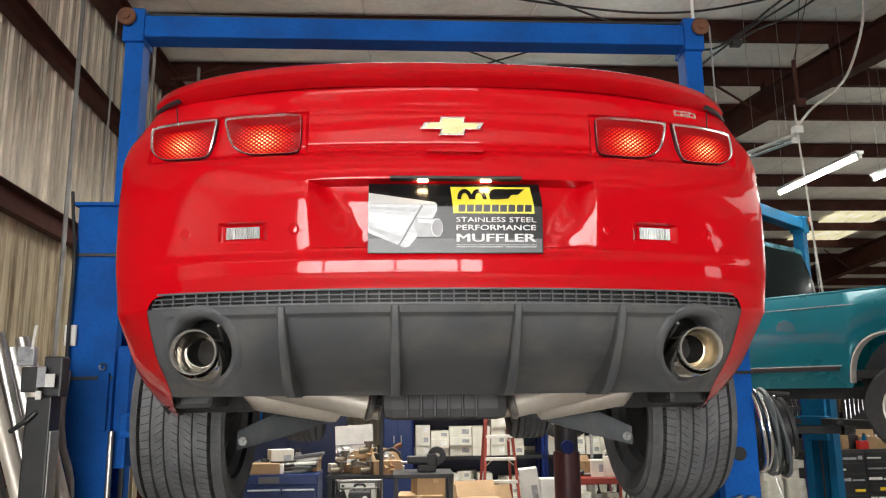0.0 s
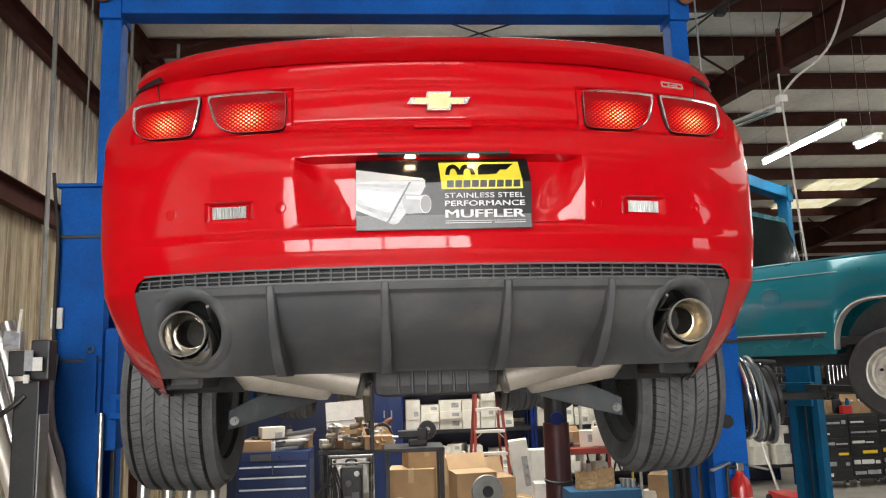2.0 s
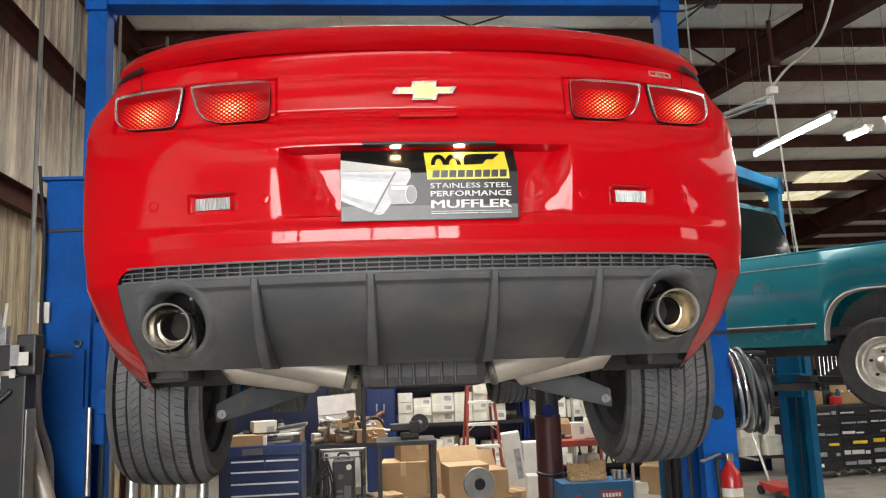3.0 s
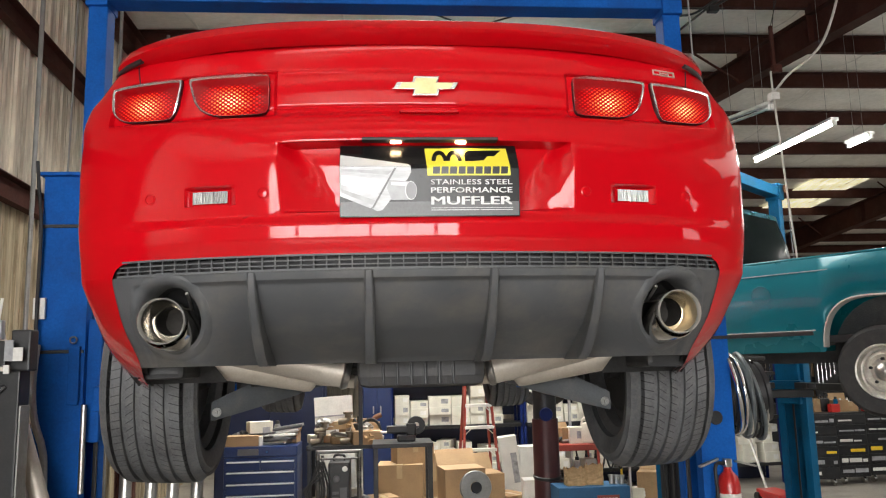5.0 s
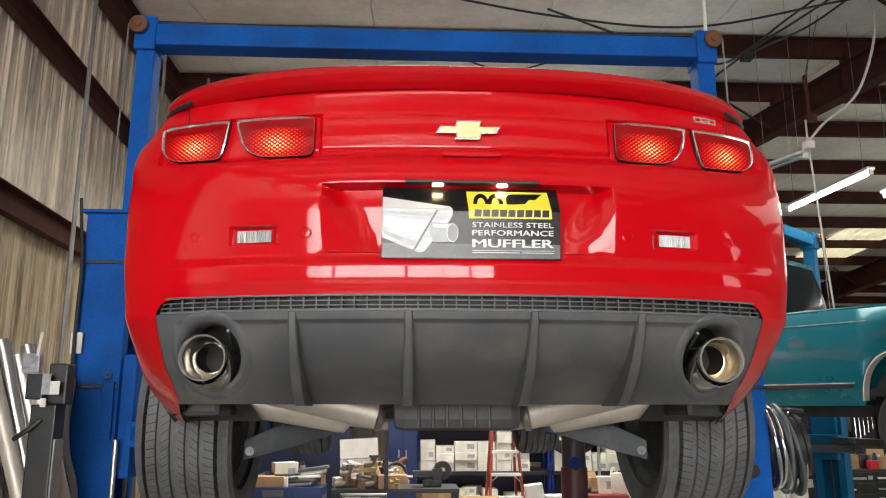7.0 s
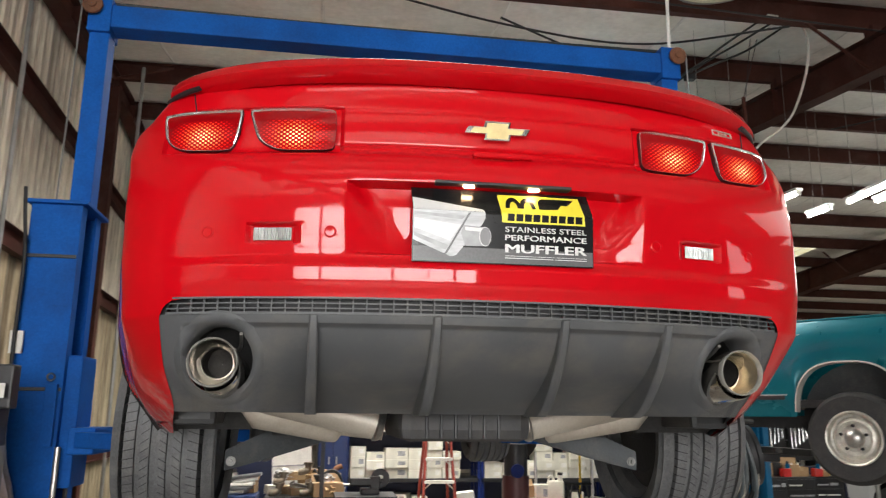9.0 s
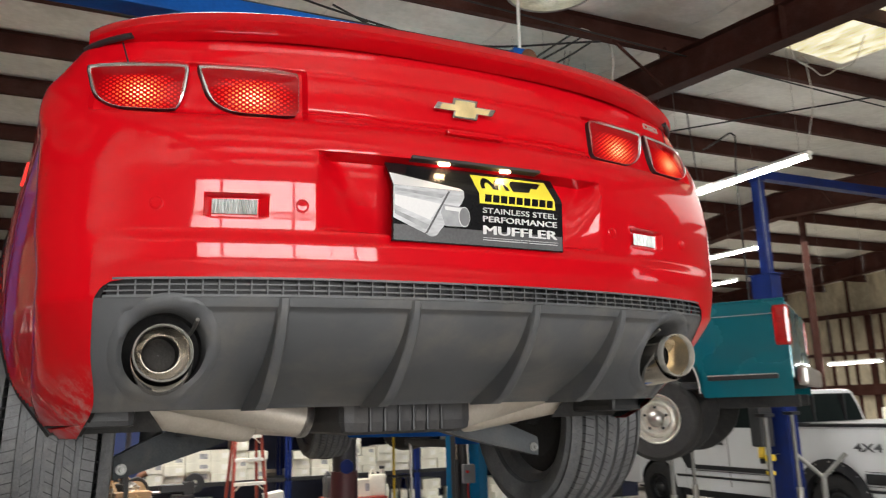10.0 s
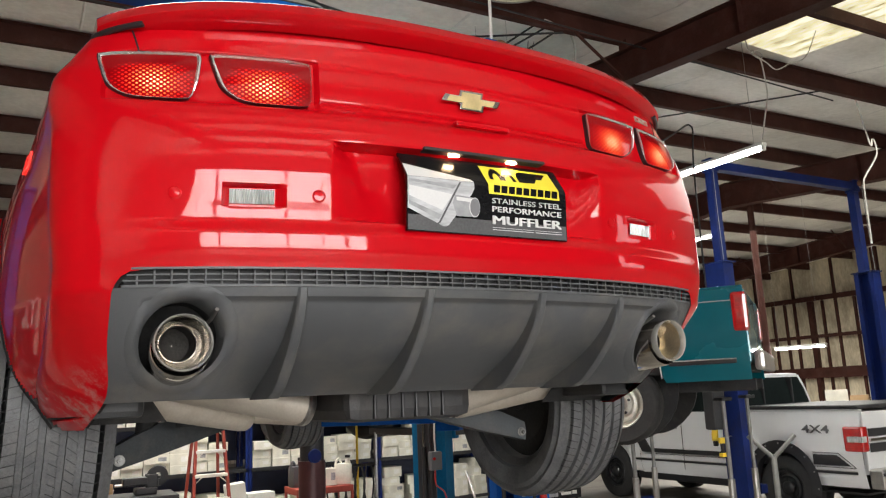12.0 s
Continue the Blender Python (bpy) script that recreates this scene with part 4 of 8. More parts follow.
for hx, hz in HOLES:
    rws = []
    for r, dy, lift in ((HOLE_R + 0.020, 0.0, 0.002), (HOLE_R + 0.012, -0.005, 0.0), (HOLE_R + 0.002, -0.006, 0.0), (HOLE_R - 0.008, 0.004, 0.0), (HOLE_R - 0.006, 0.09, 0.0), (HOLE_R - 0.002, 0.16, 0.0), (0.035, 0.165, 0.0)):
        rws.append([(hx + r * math.cos(a), panel_y(min(0.735, abs(hx + r * math.cos(a))), hz + r * math.sin(a)) + dy + lift, hz + r * math.sin(a)) for a in [2 * math.pi * k / 48 for k in range(48)]])
    part("tip_surround", grid(rws[:5], wrap=True), BLACK_PLASTIC, diffuser, smooth=50)
    # the tunnel is near black to stand for the shade inside the opening
    part("tip_tunnel", grid([[(x, y - 0.085, z) for x, y, z in rws[4]]] + rws[4:], wrap=True), UNDERBODY, diffuser, "tunnel round the exhaust tip, coloured dark as its shade", smooth=50)
for x0 in (-0.402, -0.137, 0.150, 0.405):
    bm = bmesh.new()
    rws = []
    for k in range(15):
        f = k / 14
        z = 2.058 - (2.058 - 1.850) * f
        yf = panel_y(x0, 2.055) - 0.006 + 0.185 * f ** 1.7 + (0.022 * step(0.92, 1.0, f))
        yb = panel_y(x0, max(z, 1.862)) + 0.02
        w = 0.0100 + 0.002 * f
        wb = w + 0.003 * f
        rws.append([(x0 - wb, yb, z), (x0 - w, yf + 0.005, z), (x0 - w + 0.004, yf, z), (x0 + w - 0.004, yf, z), (x0 + w, yf + 0.005, z), (x0 + wb, yb, z)])
    grid(rws, bm)
    bm.faces.new([bm.verts.new(p) for p in rws[-1]])
    part("fin", bm, BLACK_PLASTIC, diffuser, smooth=40)
# grille strip
back = grid([[(x, skin(x, z) + 0.030, z) for x in np.linspace(-0.715, 0.715, 81)] for z in (2.055, 2.10)])
part("grille_backing", back, DARK_PLASTIC, diffuser)
bm = bmesh.new()
for z, h in ((2.0625, 0.0026), (2.0725, 0.0014), (2.083, 0.0014), (2.0945, 0.0022)):
    lim = 0.722 - 0.6 * max(0, z - 2.07)
    rws = [[(x, skin(x, z) + 0.002, z - h), ] + [(x, skin(x, z) - 0.001, z - h), (x, skin(x, z) - 0.001, z + h), (x, skin(x, z) + 0.010, z + h)] for x in np.linspace(-lim, lim, 91)]
    grid(rws, bm)
for k in range(-24, 25):
    x = k * 0.0290
    for z0, z1 in ((2.062, 2.095),):
        y = skin(x, 2.08)
        bx((x - 0.0015, y + 0.004, z0), (x + 0.0015, y + 0.014, z1 - max(0, abs(x) - 0.66) * 0.3), 0, bm)
part("grille_strip", bm, BLACK_PLASTIC, diffuser, "fine black lattice strip")

# ---- exhaust ----
for s in (-1, 1):
    m = Matrix.Translation((s * 0.613, 0.068, 1.958)) @ pose(0, 0, 0, 90 + 2, 0, s * 1.5)
    prof = [(0.001, -0.165), (0.044, -0.16), (0.0515, -0.10), (0.0530, -0.02), (0.0490, -0.012), (0.0482, -0.055), (0.0478, -0.095)]
    tip = part("exhaust_tip", lathe(prof, m, seg=56), STAINLESS, car, "polished steel exhaust tip", smooth=60)
    part("rolled_edge", lathe([(0.0529, -0.016), (0.0540, -0.004), (0.0536, 0.003), (0.0522, 0.005), (0.0502, 0.002), (0.0488, -0.012)], m, seg=56), TIP_RIM, tip, "bright rolled edge", smooth=60)
    part("tip_lining", lathe([(0.0488, -0.012), (0.0474, -0.09), (0.0345, -0.096)], m, seg=56), TAN_TIP if s > 0 else TIP_LINING, tip, "inner wall coloured tan for the light in it" if s > 0 else "bright inner wall", smooth=60)
    part("inner_pipe", lathe([(0.0362, -0.095), (0.0360, -0.073), (0.0350, -0.070), (0.0338, -0.072), (0.0330, -0.095)], m, seg=48), STAINLESS, tip, smooth=60)
    part("pipe_bore", lathe([(0.0332, -0.075), (0.0325, -0.15), (0.001, -0.155)], m, seg=32), BORE_BLACK, tip, "near-black pipe bore", smooth=60)
    part("tail_pipe", lathe([(0.0545, 0.0), (0.0565, 0.004), (0.0565, 0.13), (0.052, 0.135)], Matrix.Translation((s * 0.612, 0.095, 1.951)) @ Vector((-s * 0.012, 0.13, -0.016)).to_track_quat("Z", "Y").to_matrix().to_4x4(), seg=48), STAINLESS, car, "polished sleeve behind the tip", smooth=60)
    part("rear_muffler", lathe([(0.001, -0.012), (0.030, -0.008), (0.042, 0.0), (0.0455, 0.02), (0.0455, 0.36), (0.03, 0.38)], Matrix.Translation((s * 0.325, 0.73, 1.812)) @ Vector((s * 0.31, -0.12, 0.058)).to_track_quat("Z", "Y").to_matrix().to_4x4(), seg=32), ALUMINISED, car, "pale aluminised silencer pipe", smooth=50)
    part("cross_pipe", rod((s * 0.56, 0.565, 1.905), (s * 0.205, 0.567, 1.825), 0.046, seg=28), ALUMINISED, car, "pale aluminised silencer pipe", smooth=50)
    part("muffler_neck", rod((s * 0.335, 0.725, 1.812), (s * 0.19, 0.70, 1.797), 0.020, seg=20), ALUMINISED, car, smooth=50)
    part("weld_collar", lathe([(0.045, -0.012), (0.049, -0.006), (0.051, 0.004), (0.046, 0.010)], Matrix.Translation((s * 0.215, 0.567, 1.828)) @ Vector((s * 0.315, -0.04, 0.075)).to_track_quat("Z", "Y").to_matrix().to_4x4(), seg=28), STEEL, car, smooth=50)
    part("hanger", hose([(s * 0.555, 0.06, 2.02), (s * 0.56, 0.12, 2.0), (s * 0.575, 0.2, 1.99)], 0.004, seg=6), STEEL, car)

# ---- running gear ----
bm = bmesh.new()
bx((-0.175, 0.36, 1.785), (0.175, 0.84, 2.0), 0.03, bm)
part("boot_well", bm, WELL_PLASTIC, car, "ribbed black boot well")
# black bars draw the shade in the grooves of the well
for k in range(6):
    x = -0.105 + 0.038 * k
    part("well_groove", bx((x - 0.004, 0.352, 1.792), (x + 0.004, 0.37, 1.9), 0.003), BLACK_TRIM, car)
part("floor_pan", bx((-0.70, 0.62, 1.84), (0.70, 4.35, 1.90), 0.02), UNDERBODY, car)
part("subframe", bx((-0.42, 0.86, 1.83), (0.42, 1.25, 1.89), 0.03), UNDERBODY, car)
part("differential", lathe([(0.02, -0.16), (0.10, -0.14), (0.13, 0.0), (0.10, 0.14), (0.02, 0.16)], Matrix.Translation((0, 0.98, 1.95)) @ pose(0, 0, 0, 0, 90, 0), seg=20), UNDERBODY, car, smooth=50)
part("front_crossmember", bx((-0.40, 3.55, 1.78), (0.40, 3.95, 1.86), 0.03), UNDERBODY, car)
part("front_panel", bx((-0.74, 4.3, 1.86), (0.74, 4.55, 1.9), 0.02), DARK_PLASTIC, car)
for s in (-1, 1):
    rws = []
    for k in range(11):
        f = k / 10
        c = Vector((s * (0.655 - 0.38 * f), 0.850 + 0.10 * f, 1.712 + 0.105 * f + 0.012 * math.sin(math.pi * f)))
        h = 0.030 + 0.016 * math.sin(math.pi * f) - 0.006 * f
        rws.append([c + Vector((0, -0.028, -h)), c + Vector((0, -0.034, 0)), c + Vector((0, -0.028, h)), c + Vector((0, 0.04, h)), c + Vector((0, 0.04, -h))])
    bm = grid(rws, wrap=True)
    bm.faces.new([bm.verts.new(p) for p in rws[0]])
    arm = part("control_arm", bm, ARM_GREY, car, "grey stamped suspension arm", smooth=35)
    part("bolt", lathe([(0.001, 0.020), (0.006, 0.020), (0.007, 0.010), (0.012, 0.010), (0.012, 0.003), (0.015, 0.002), (0.015, 0.0)], Matrix.Translation((s * 0.636, 0.818, 1.71)) @ FACING, seg=12), GALVANISED, arm, "bright steel bolt", smooth=30)
    part("damper", rod((s * 0.56, 0.90, 1.76), (s * 0.55, 0.88, 2.05), 0.030, seg=16), UNDERBODY, car, smooth=50)
    part("bump_stop", rod((s * 0.475, 0.72, 1.79), (s * 0.475, 0.72, 1.92), 0.038, seg=16), UNDERBODY, car, smooth=50)
    part("arch_flap", bx((s * 0.635, 0.38, 1.822), (s * 0.745, 0.60, 1.885), 0.015), DARK_PLASTIC, car)
    part("side_sill", bx((s * 0.72, 1.36, 1.80), (s * 0.86, 3.34, 1.87), 0.02), UNDERBODY, car)


def tyre_mesh(seg=88):
    """A road tyre about the local z axis, outer face up, with ribs, slots and rounded shoulders."""
    bm = bmesh.new()
    prof = []
    for k in range(-12, 13):
        h = 0.132 * k / 12
        a = abs(h) / 0.132
        prof.append((WHEEL_R - 0.006 * a ** 2 - 0.03 * max(0.0, a - 0.80) ** 1.5 / 0.09, h))
    side = [(0.335, 0.136), (0.31, 0.141), (0.28, 0.137), (0.255, 0.124), (0.250, 0.108)]
    prof = [(r, -h) for r, h in side[::-1]] + prof + side
    grooves = (-0.062, -0.022, 0.022, 0.062)
    fine = []
    for (r0, h0), (r1, h1) in zip(prof, prof[1:]):
        fine.append((r0, h0))
    fine.append(prof[-1])
    out = []
    for r, h in fine:
        out.append((r, h))
    for g in grooves:
        r = WHEEL_R - 0.006 * (g / 0.132) ** 2
        out += [(r, g - 0.0085), (r - 0.012, g - 0.0074), (r - 0.012, g + 0.0074), (r, g + 0.0085)]
    lo = [p for p in out if p[1] < -0.12 and p[0] < WHEEL_R - 0.02]
    hi = [p for p in out if p[1] > 0.12 and p[0] < WHEEL_R - 0.02]
    mid = sorted([p for p in out if p not in lo and p not in hi and not any(abs(p[1] - g) < 0.0073 and p[0] > WHEEL_R - 0.0110 for g in grooves)], key=lambda p: p[1])
    prof = sorted(lo, key=lambda p: p[0]) + mid + sorted(hi, key=lambda p: -p[0])
    lathe(prof, Matrix.Identity(4), bm, seg)
    return bm


TYRE = tyre_mesh()
slots = bmesh.new()
for i in range(88):
    a = 2 * math.pi * i / 88
    for h0, h1, tw, off in ((-0.128, -0.070, 0.045, 0.0), (0.070, 0.128, -0.045, 0.035), (-0.054, -0.032, 0.045, 0.02), (0.032, 0.054, -0.045, 0.05), (-0.016, 0.004, 0.03, 0.01)):
        rws = []
        for h, t in ((h0, 0), ((h0 + h1) / 2, 0.5), (h1, 1)):
            b = a + off + tw * t
            r = WHEEL_R - 0.006 * (h / 0.132) ** 2 - 0.03 * max(0.0, abs(h) / 0.132 - 0.80) ** 1.5 / 0.09 + 0.0006
            rws.append([(r * math.cos(b - 0.0042), r * math.sin(b - 0.0042), h), (r * math.cos(b + 0.0042), r * math.sin(b + 0.0042), h)])
        grid(rws, slots)
tyre_me = bpy.data.meshes.new("tyre")
bmesh.ops.recalc_face_normals(TYRE, faces=TYRE.faces)
cuts = bpy.data.meshes.new("cuts")
slots.to_mesh(cuts)
slots.free()
first_cut = len(TYRE.faces)
TYRE.from_mesh(cuts)
TYRE.faces.ensure_lookup_table()
for f in TYRE.faces[first_cut:]:
    f.material_index = 1
TYRE.to_mesh(tyre_me)
TYRE.free()
tyre_me.materials.append(RUBBER)
tyre_me.materials.append(BLACK_TRIM)
tyre_me.polygons.foreach_set("use_smooth", [True] * len(tyre_me.polygons))
tyre_me.set_sharp_from_angle(angle=radians(35))
rim_bm = lathe([(0.250, 0.108), (0.247, 0.112), (0.240, 0.10), (0.236, 0.06), (0.225, -0.09), (0.245, -0.105), (0.252, -0.108)], Matrix.Identity(4), seg=48)
lathe([(0.001, 0.05), (0.05, 0.055), (0.06, 0.05), (0.065, 0.03)], Matrix.Identity(4), rim_bm, seg=30)
for k in range(5):
    a = 2 * math.pi * k / 5
    bx((0.04, -0.035, 0.04), (0.238, 0.035, 0.075), 0.012, rim_bm, m=pose(0, 0, 0, 0, 0, math.degrees(a)))
rim_me = bpy.data.meshes.new("rim")
bmesh.ops.recalc_face_normals(rim_bm, faces=rim_bm.faces)
rim_bm.to_mesh(rim_me)
rim_bm.free()
rim_me.materials.append(RIM_METAL)
disc_bm = lathe([(0.02, -0.02), (0.16, -0.02), (0.16, 0.005), (0.02, 0.005)], Matrix.Identity(4), seg=40, closed=True)
lathe([(0.02, -0.06), (0.09, -0.06), (0.09, -0.02), (0.02, -0.02)], Matrix.Identity(4), disc_bm, seg=24, closed=True)
disc_me = bpy.data.meshes.new("brake_disc")
bmesh.ops.recalc_face_normals(disc_bm, faces=disc_bm.faces)
disc_bm.to_mesh(disc_me)
disc_bm.free()
disc_me.materials.append(STEEL)


# dark plate added behind the disc, for the shade inside the wheel
backing_bm = lathe([(0.03, -0.075), (0.17, -0.075), (0.222, -0.055), (0.222, -0.048), (0.17, -0.068), (0.03, -0.068)], Matrix.Identity(4), seg=40, closed=True)
lathe([(0.001, -0.11), (0.05, -0.11), (0.06, -0.075)], Matrix.Identity(4), backing_bm, seg=24)
backing_me = bpy.data.meshes.new("wheel_backing")
bmesh.ops.recalc_face_normals(backing_bm, faces=backing_bm.faces)
backing_bm.to_mesh(backing_me)
backing_bm.free()
backing_me.materials.append(UNDERBODY)


def car_wheel(parent, m, scale=1.0):
    ob = new("wheel", tyre_me)
    ob.parent, ob.matrix_basis = parent, m @ Matrix.Scale(scale, 4)
    ob["label"] = "black road tyre on a five-spoke rim"
    for n, me in (("rim", rim_me), ("brake_disc", disc_me), ("wheel_backing", backing_me)):
        c = new(n, me)
        c.parent = ob
    return ob


for s in (-1, 1):
    for ay, dx in ((AXLE_Y, 0.03), (AXLE_Y_FRONT, 0.0)):
        front = ay == AXLE_Y_FRONT
        car_wheel(car, Matrix.Translation((s * (0.775 if front else 0.800), ay + dx, WHEEL_Z + 0.04 * front)) @ pose(0, 0, 0, 0, s * (90 - 2.5), 0), 0.94 if front else 1.0)


# ---- the carton held in the plate recess ----
CX0, CX1, CZ0, CZ1, CY = -0.194, 0.214, 2.175, 2.350, -0.046
carton = thing("muffler_carton", (0, CY, CZ0), "black, grey and yellow printed muffler carton in the plate recess", "box")


def on_card(x, z, lift=0.0):
    """A place on the carton's face, which bows and leans back a little, and is folded back along a crease."""
    u = (x - 0.01) / 0.2
    return (x, 0.0008 * u * u - 0.010 * (z - CZ0) / 0.172 + 0.75 * max(0.0, z - 2.2892) - lift, z - CZ0)


def card_face(name, x0, x1, z0, z1, lift, material, parent, label="", shear=0.0, thick=None):
    n = 12
    rows = [[on_card(x0 + (x1 - x0) * j / n + shear * k / 16, z0 + (z1 - z0) * k / 16, lift) for j in range(n + 1)] for k in range(17)]
    bm = grid(rows)
    if thick:
        r2 = [[(p[0], p[1] + thick, p[2]) for p in r] for r in rows]
        grid(r2, bm)
        for a, b in ((rows[0], r2[0]), (rows[-1], r2[-1]), ([r[0] for r in rows], [r[0] for r in r2]), ([r[-1] for r in rows], [r[-1] for r in r2])):
            grid([a, b], bm)
    return part(name, bm, material, parent, label)


board = card_face("board", CX0, CX1, CZ0, CZ1, 0.0, BLACK_PRINT, carton, "black printed card", thick=0.007)
card_face("grey_fade", CX0 + 0.002, CX1 - 0.002, CZ0 + 0.002, CZ0 + 0.034, 0.0006, GREY_PRINT, board)
card_face("yellow_panel", 0.004, 0.195, 2.268, 2.341, 0.0012, YELLOW_PRINT, board, "yellow printed panel", shear=-0.004)


def flat_on_card(name, polys, material, parent, lift, label=""):
    bm = bmesh.new()
    for poly in polys:
        bm.faces.new([bm.verts.new(on_card(x, z, lift)) for x, z in poly])
    return part(name, bm, material, parent, label)


# the picture of a silencer: body, end cap, outlet pipe
arc = lambda cx, cz, rx, rz, a0, a1, n=14: [(cx + rx * math.cos(math.radians(a0 + (a1 - a0) * k / n)), cz + rz * math.sin(math.radians(a0 + (a1 - a0) * k / n))) for k in range(n + 1)]
SMOKE_PRINT = mat("smoke_grey_print", (0.20, 0.20, 0.21), 0.3, 0, 0.15, 9.0, 60.0, 0.0)
LIGHT_PRINT = mat("light_grey_print", (0.33, 0.335, 0.35), 0.3, 0, 0.2, 20.0, 60.0, 0.0)
flat_on_card("silencer_picture", [[(-0.193, 2.289), (-0.193, 2.222), (-0.125, 2.194)] + arc(-0.108, 2.201, 0.016, 0.013, 200, 310, 6) + [(-0.060, 2.238), (-0.040, 2.262), (-0.033, 2.276), (-0.034, 2.289)]], SILVER_PRINT, board, 0.0016, "printed silver silencer")
flat_on_card("silencer_picture", [[(-0.193, 2.2895), (-0.034, 2.2895), (-0.040, 2.296), (-0.060, 2.299), (-0.193, 2.322)]], WHITE_PRINT, board, 0.0016)
flat_on_card("silencer_shine", [[(-0.190, 2.270), (-0.190, 2.248), (-0.112, 2.222), (-0.088, 2.258)]], WHITE_PRINT, board, 0.0020)
flat_on_card("silencer_shade", [[(-0.190, 2.284), (-0.190, 2.279), (-0.086, 2.270), (-0.078, 2.278)], [(-0.190, 2.238), (-0.190, 2.230), (-0.122, 2.202), (-0.114, 2.212)]], LIGHT_PRINT, board, 0.0019)
flat_on_card("silencer_seam", [[(-0.123, 2.194), (-0.118, 2.194), (-0.066, 2.286), (-0.071, 2.286)]], GREY_PRINT, board, 0.0022)
flat_on_card("outlet_picture", [[(-0.078, 2.212), (-0.088, 2.240), (-0.082, 2.258), (-0.034, 2.2545), (-0.034, 2.213)]], LIGHT_PRINT, board, 0.0024)
flat_on_card("outlet_shine", [[(-0.078, 2.246), (-0.079, 2.254), (-0.036, 2.252), (-0.036, 2.244)]], WHITE_PRINT, board, 0.0026)
flat_on_card("outlet_lip", [arc(-0.034, 2.234, 0.0135, 0.0215, 0, 340, 18)], WHITE_PRINT, board, 0.0028)
flat_on_card("outlet_bore", [arc(-0.0335, 2.234, 0.0122, 0.0200, 0, 340, 18)], SMOKE_PRINT, board, 0.0032)
# the maker's mark as plain shapes: two arches and a split bar above a row of blocks
flat_on_card("printed_mark", [*[[p, q, r, t] for cx in (0.033, 0.066) for (p, q), (t, r) in zip(*[list(zip(o, o[1:])) for o in (arc(cx, 2.304, 0.0185, 0.031, 180, 0), arc(cx, 2.304, 0.009, 0.018, 180, 0))])],
                             [(0.092, 2.304)] + arc(0.105, 2.318, 0.014, 0.017, 190, 90, 8) + [(0.178, 2.335), (0.160, 2.318), (0.145, 2.318), (0.135, 2.306), (0.108, 2.304)]], BLACK_PRINT, board, 0.0020, "black mark of plain shapes")
for k in range(9):
    flat_on_card("print_bar", [[(0.016 + 0.0195 * k, 2.272), (0.032 + 0.0195 * k, 2.272), (0.033 + 0.0195 * k, 2.2885), (0.017 + 0.0195 * k, 2.2885)]], BLACK_PRINT, board, 0.0020)
for text, z, size, width, shifts in (("STAINLESS STEEL", 2.2475, 0.0165, 0.187, ((0, 0),)), ("PERFORMANCE", 2.2285, 0.0175, 0.186, ((0, 0), (0.0007, 0.0002))), ("MUFFLER", 2.2015, 0.0265, 0.184, ((0, 0), (0.0009, 0.0003), (0.0018, -0.0003), (0.0026, 0.0)))):
    bm = bmesh.new()
    for k, (dx, dz) in enumerate(shifts):
        word = lettering("lettering", text, size, Matrix.Translation((0.011 + dx, 0, z + dz)) @ FACING, WHITE_PRINT, board, 0.0, width)
        for v in word.data.vertices:
            v.co = on_card(v.co.x, v.co.z, 0.0022 + 0.0003 * k - v.co.y)
        bm.from_mesh(word.data)
        bpy.data.objects.remove(word)
    part("lettering", bm, WHITE_PRINT, board, "white printed words")
flat_on_card("print_line", [[(0.011, 2.1935), (0.198, 2.1935), (0.198, 2.1945), (0.011, 2.1945)], [(0.011, 2.1885), (0.120, 2.1885), (0.120, 2.190), (0.011, 2.190)], [(0.125, 2.1885), (0.198, 2.1885), (0.198, 2.190), (0.125, 2.190)]], WHITE_PRINT, board, 0.0020)


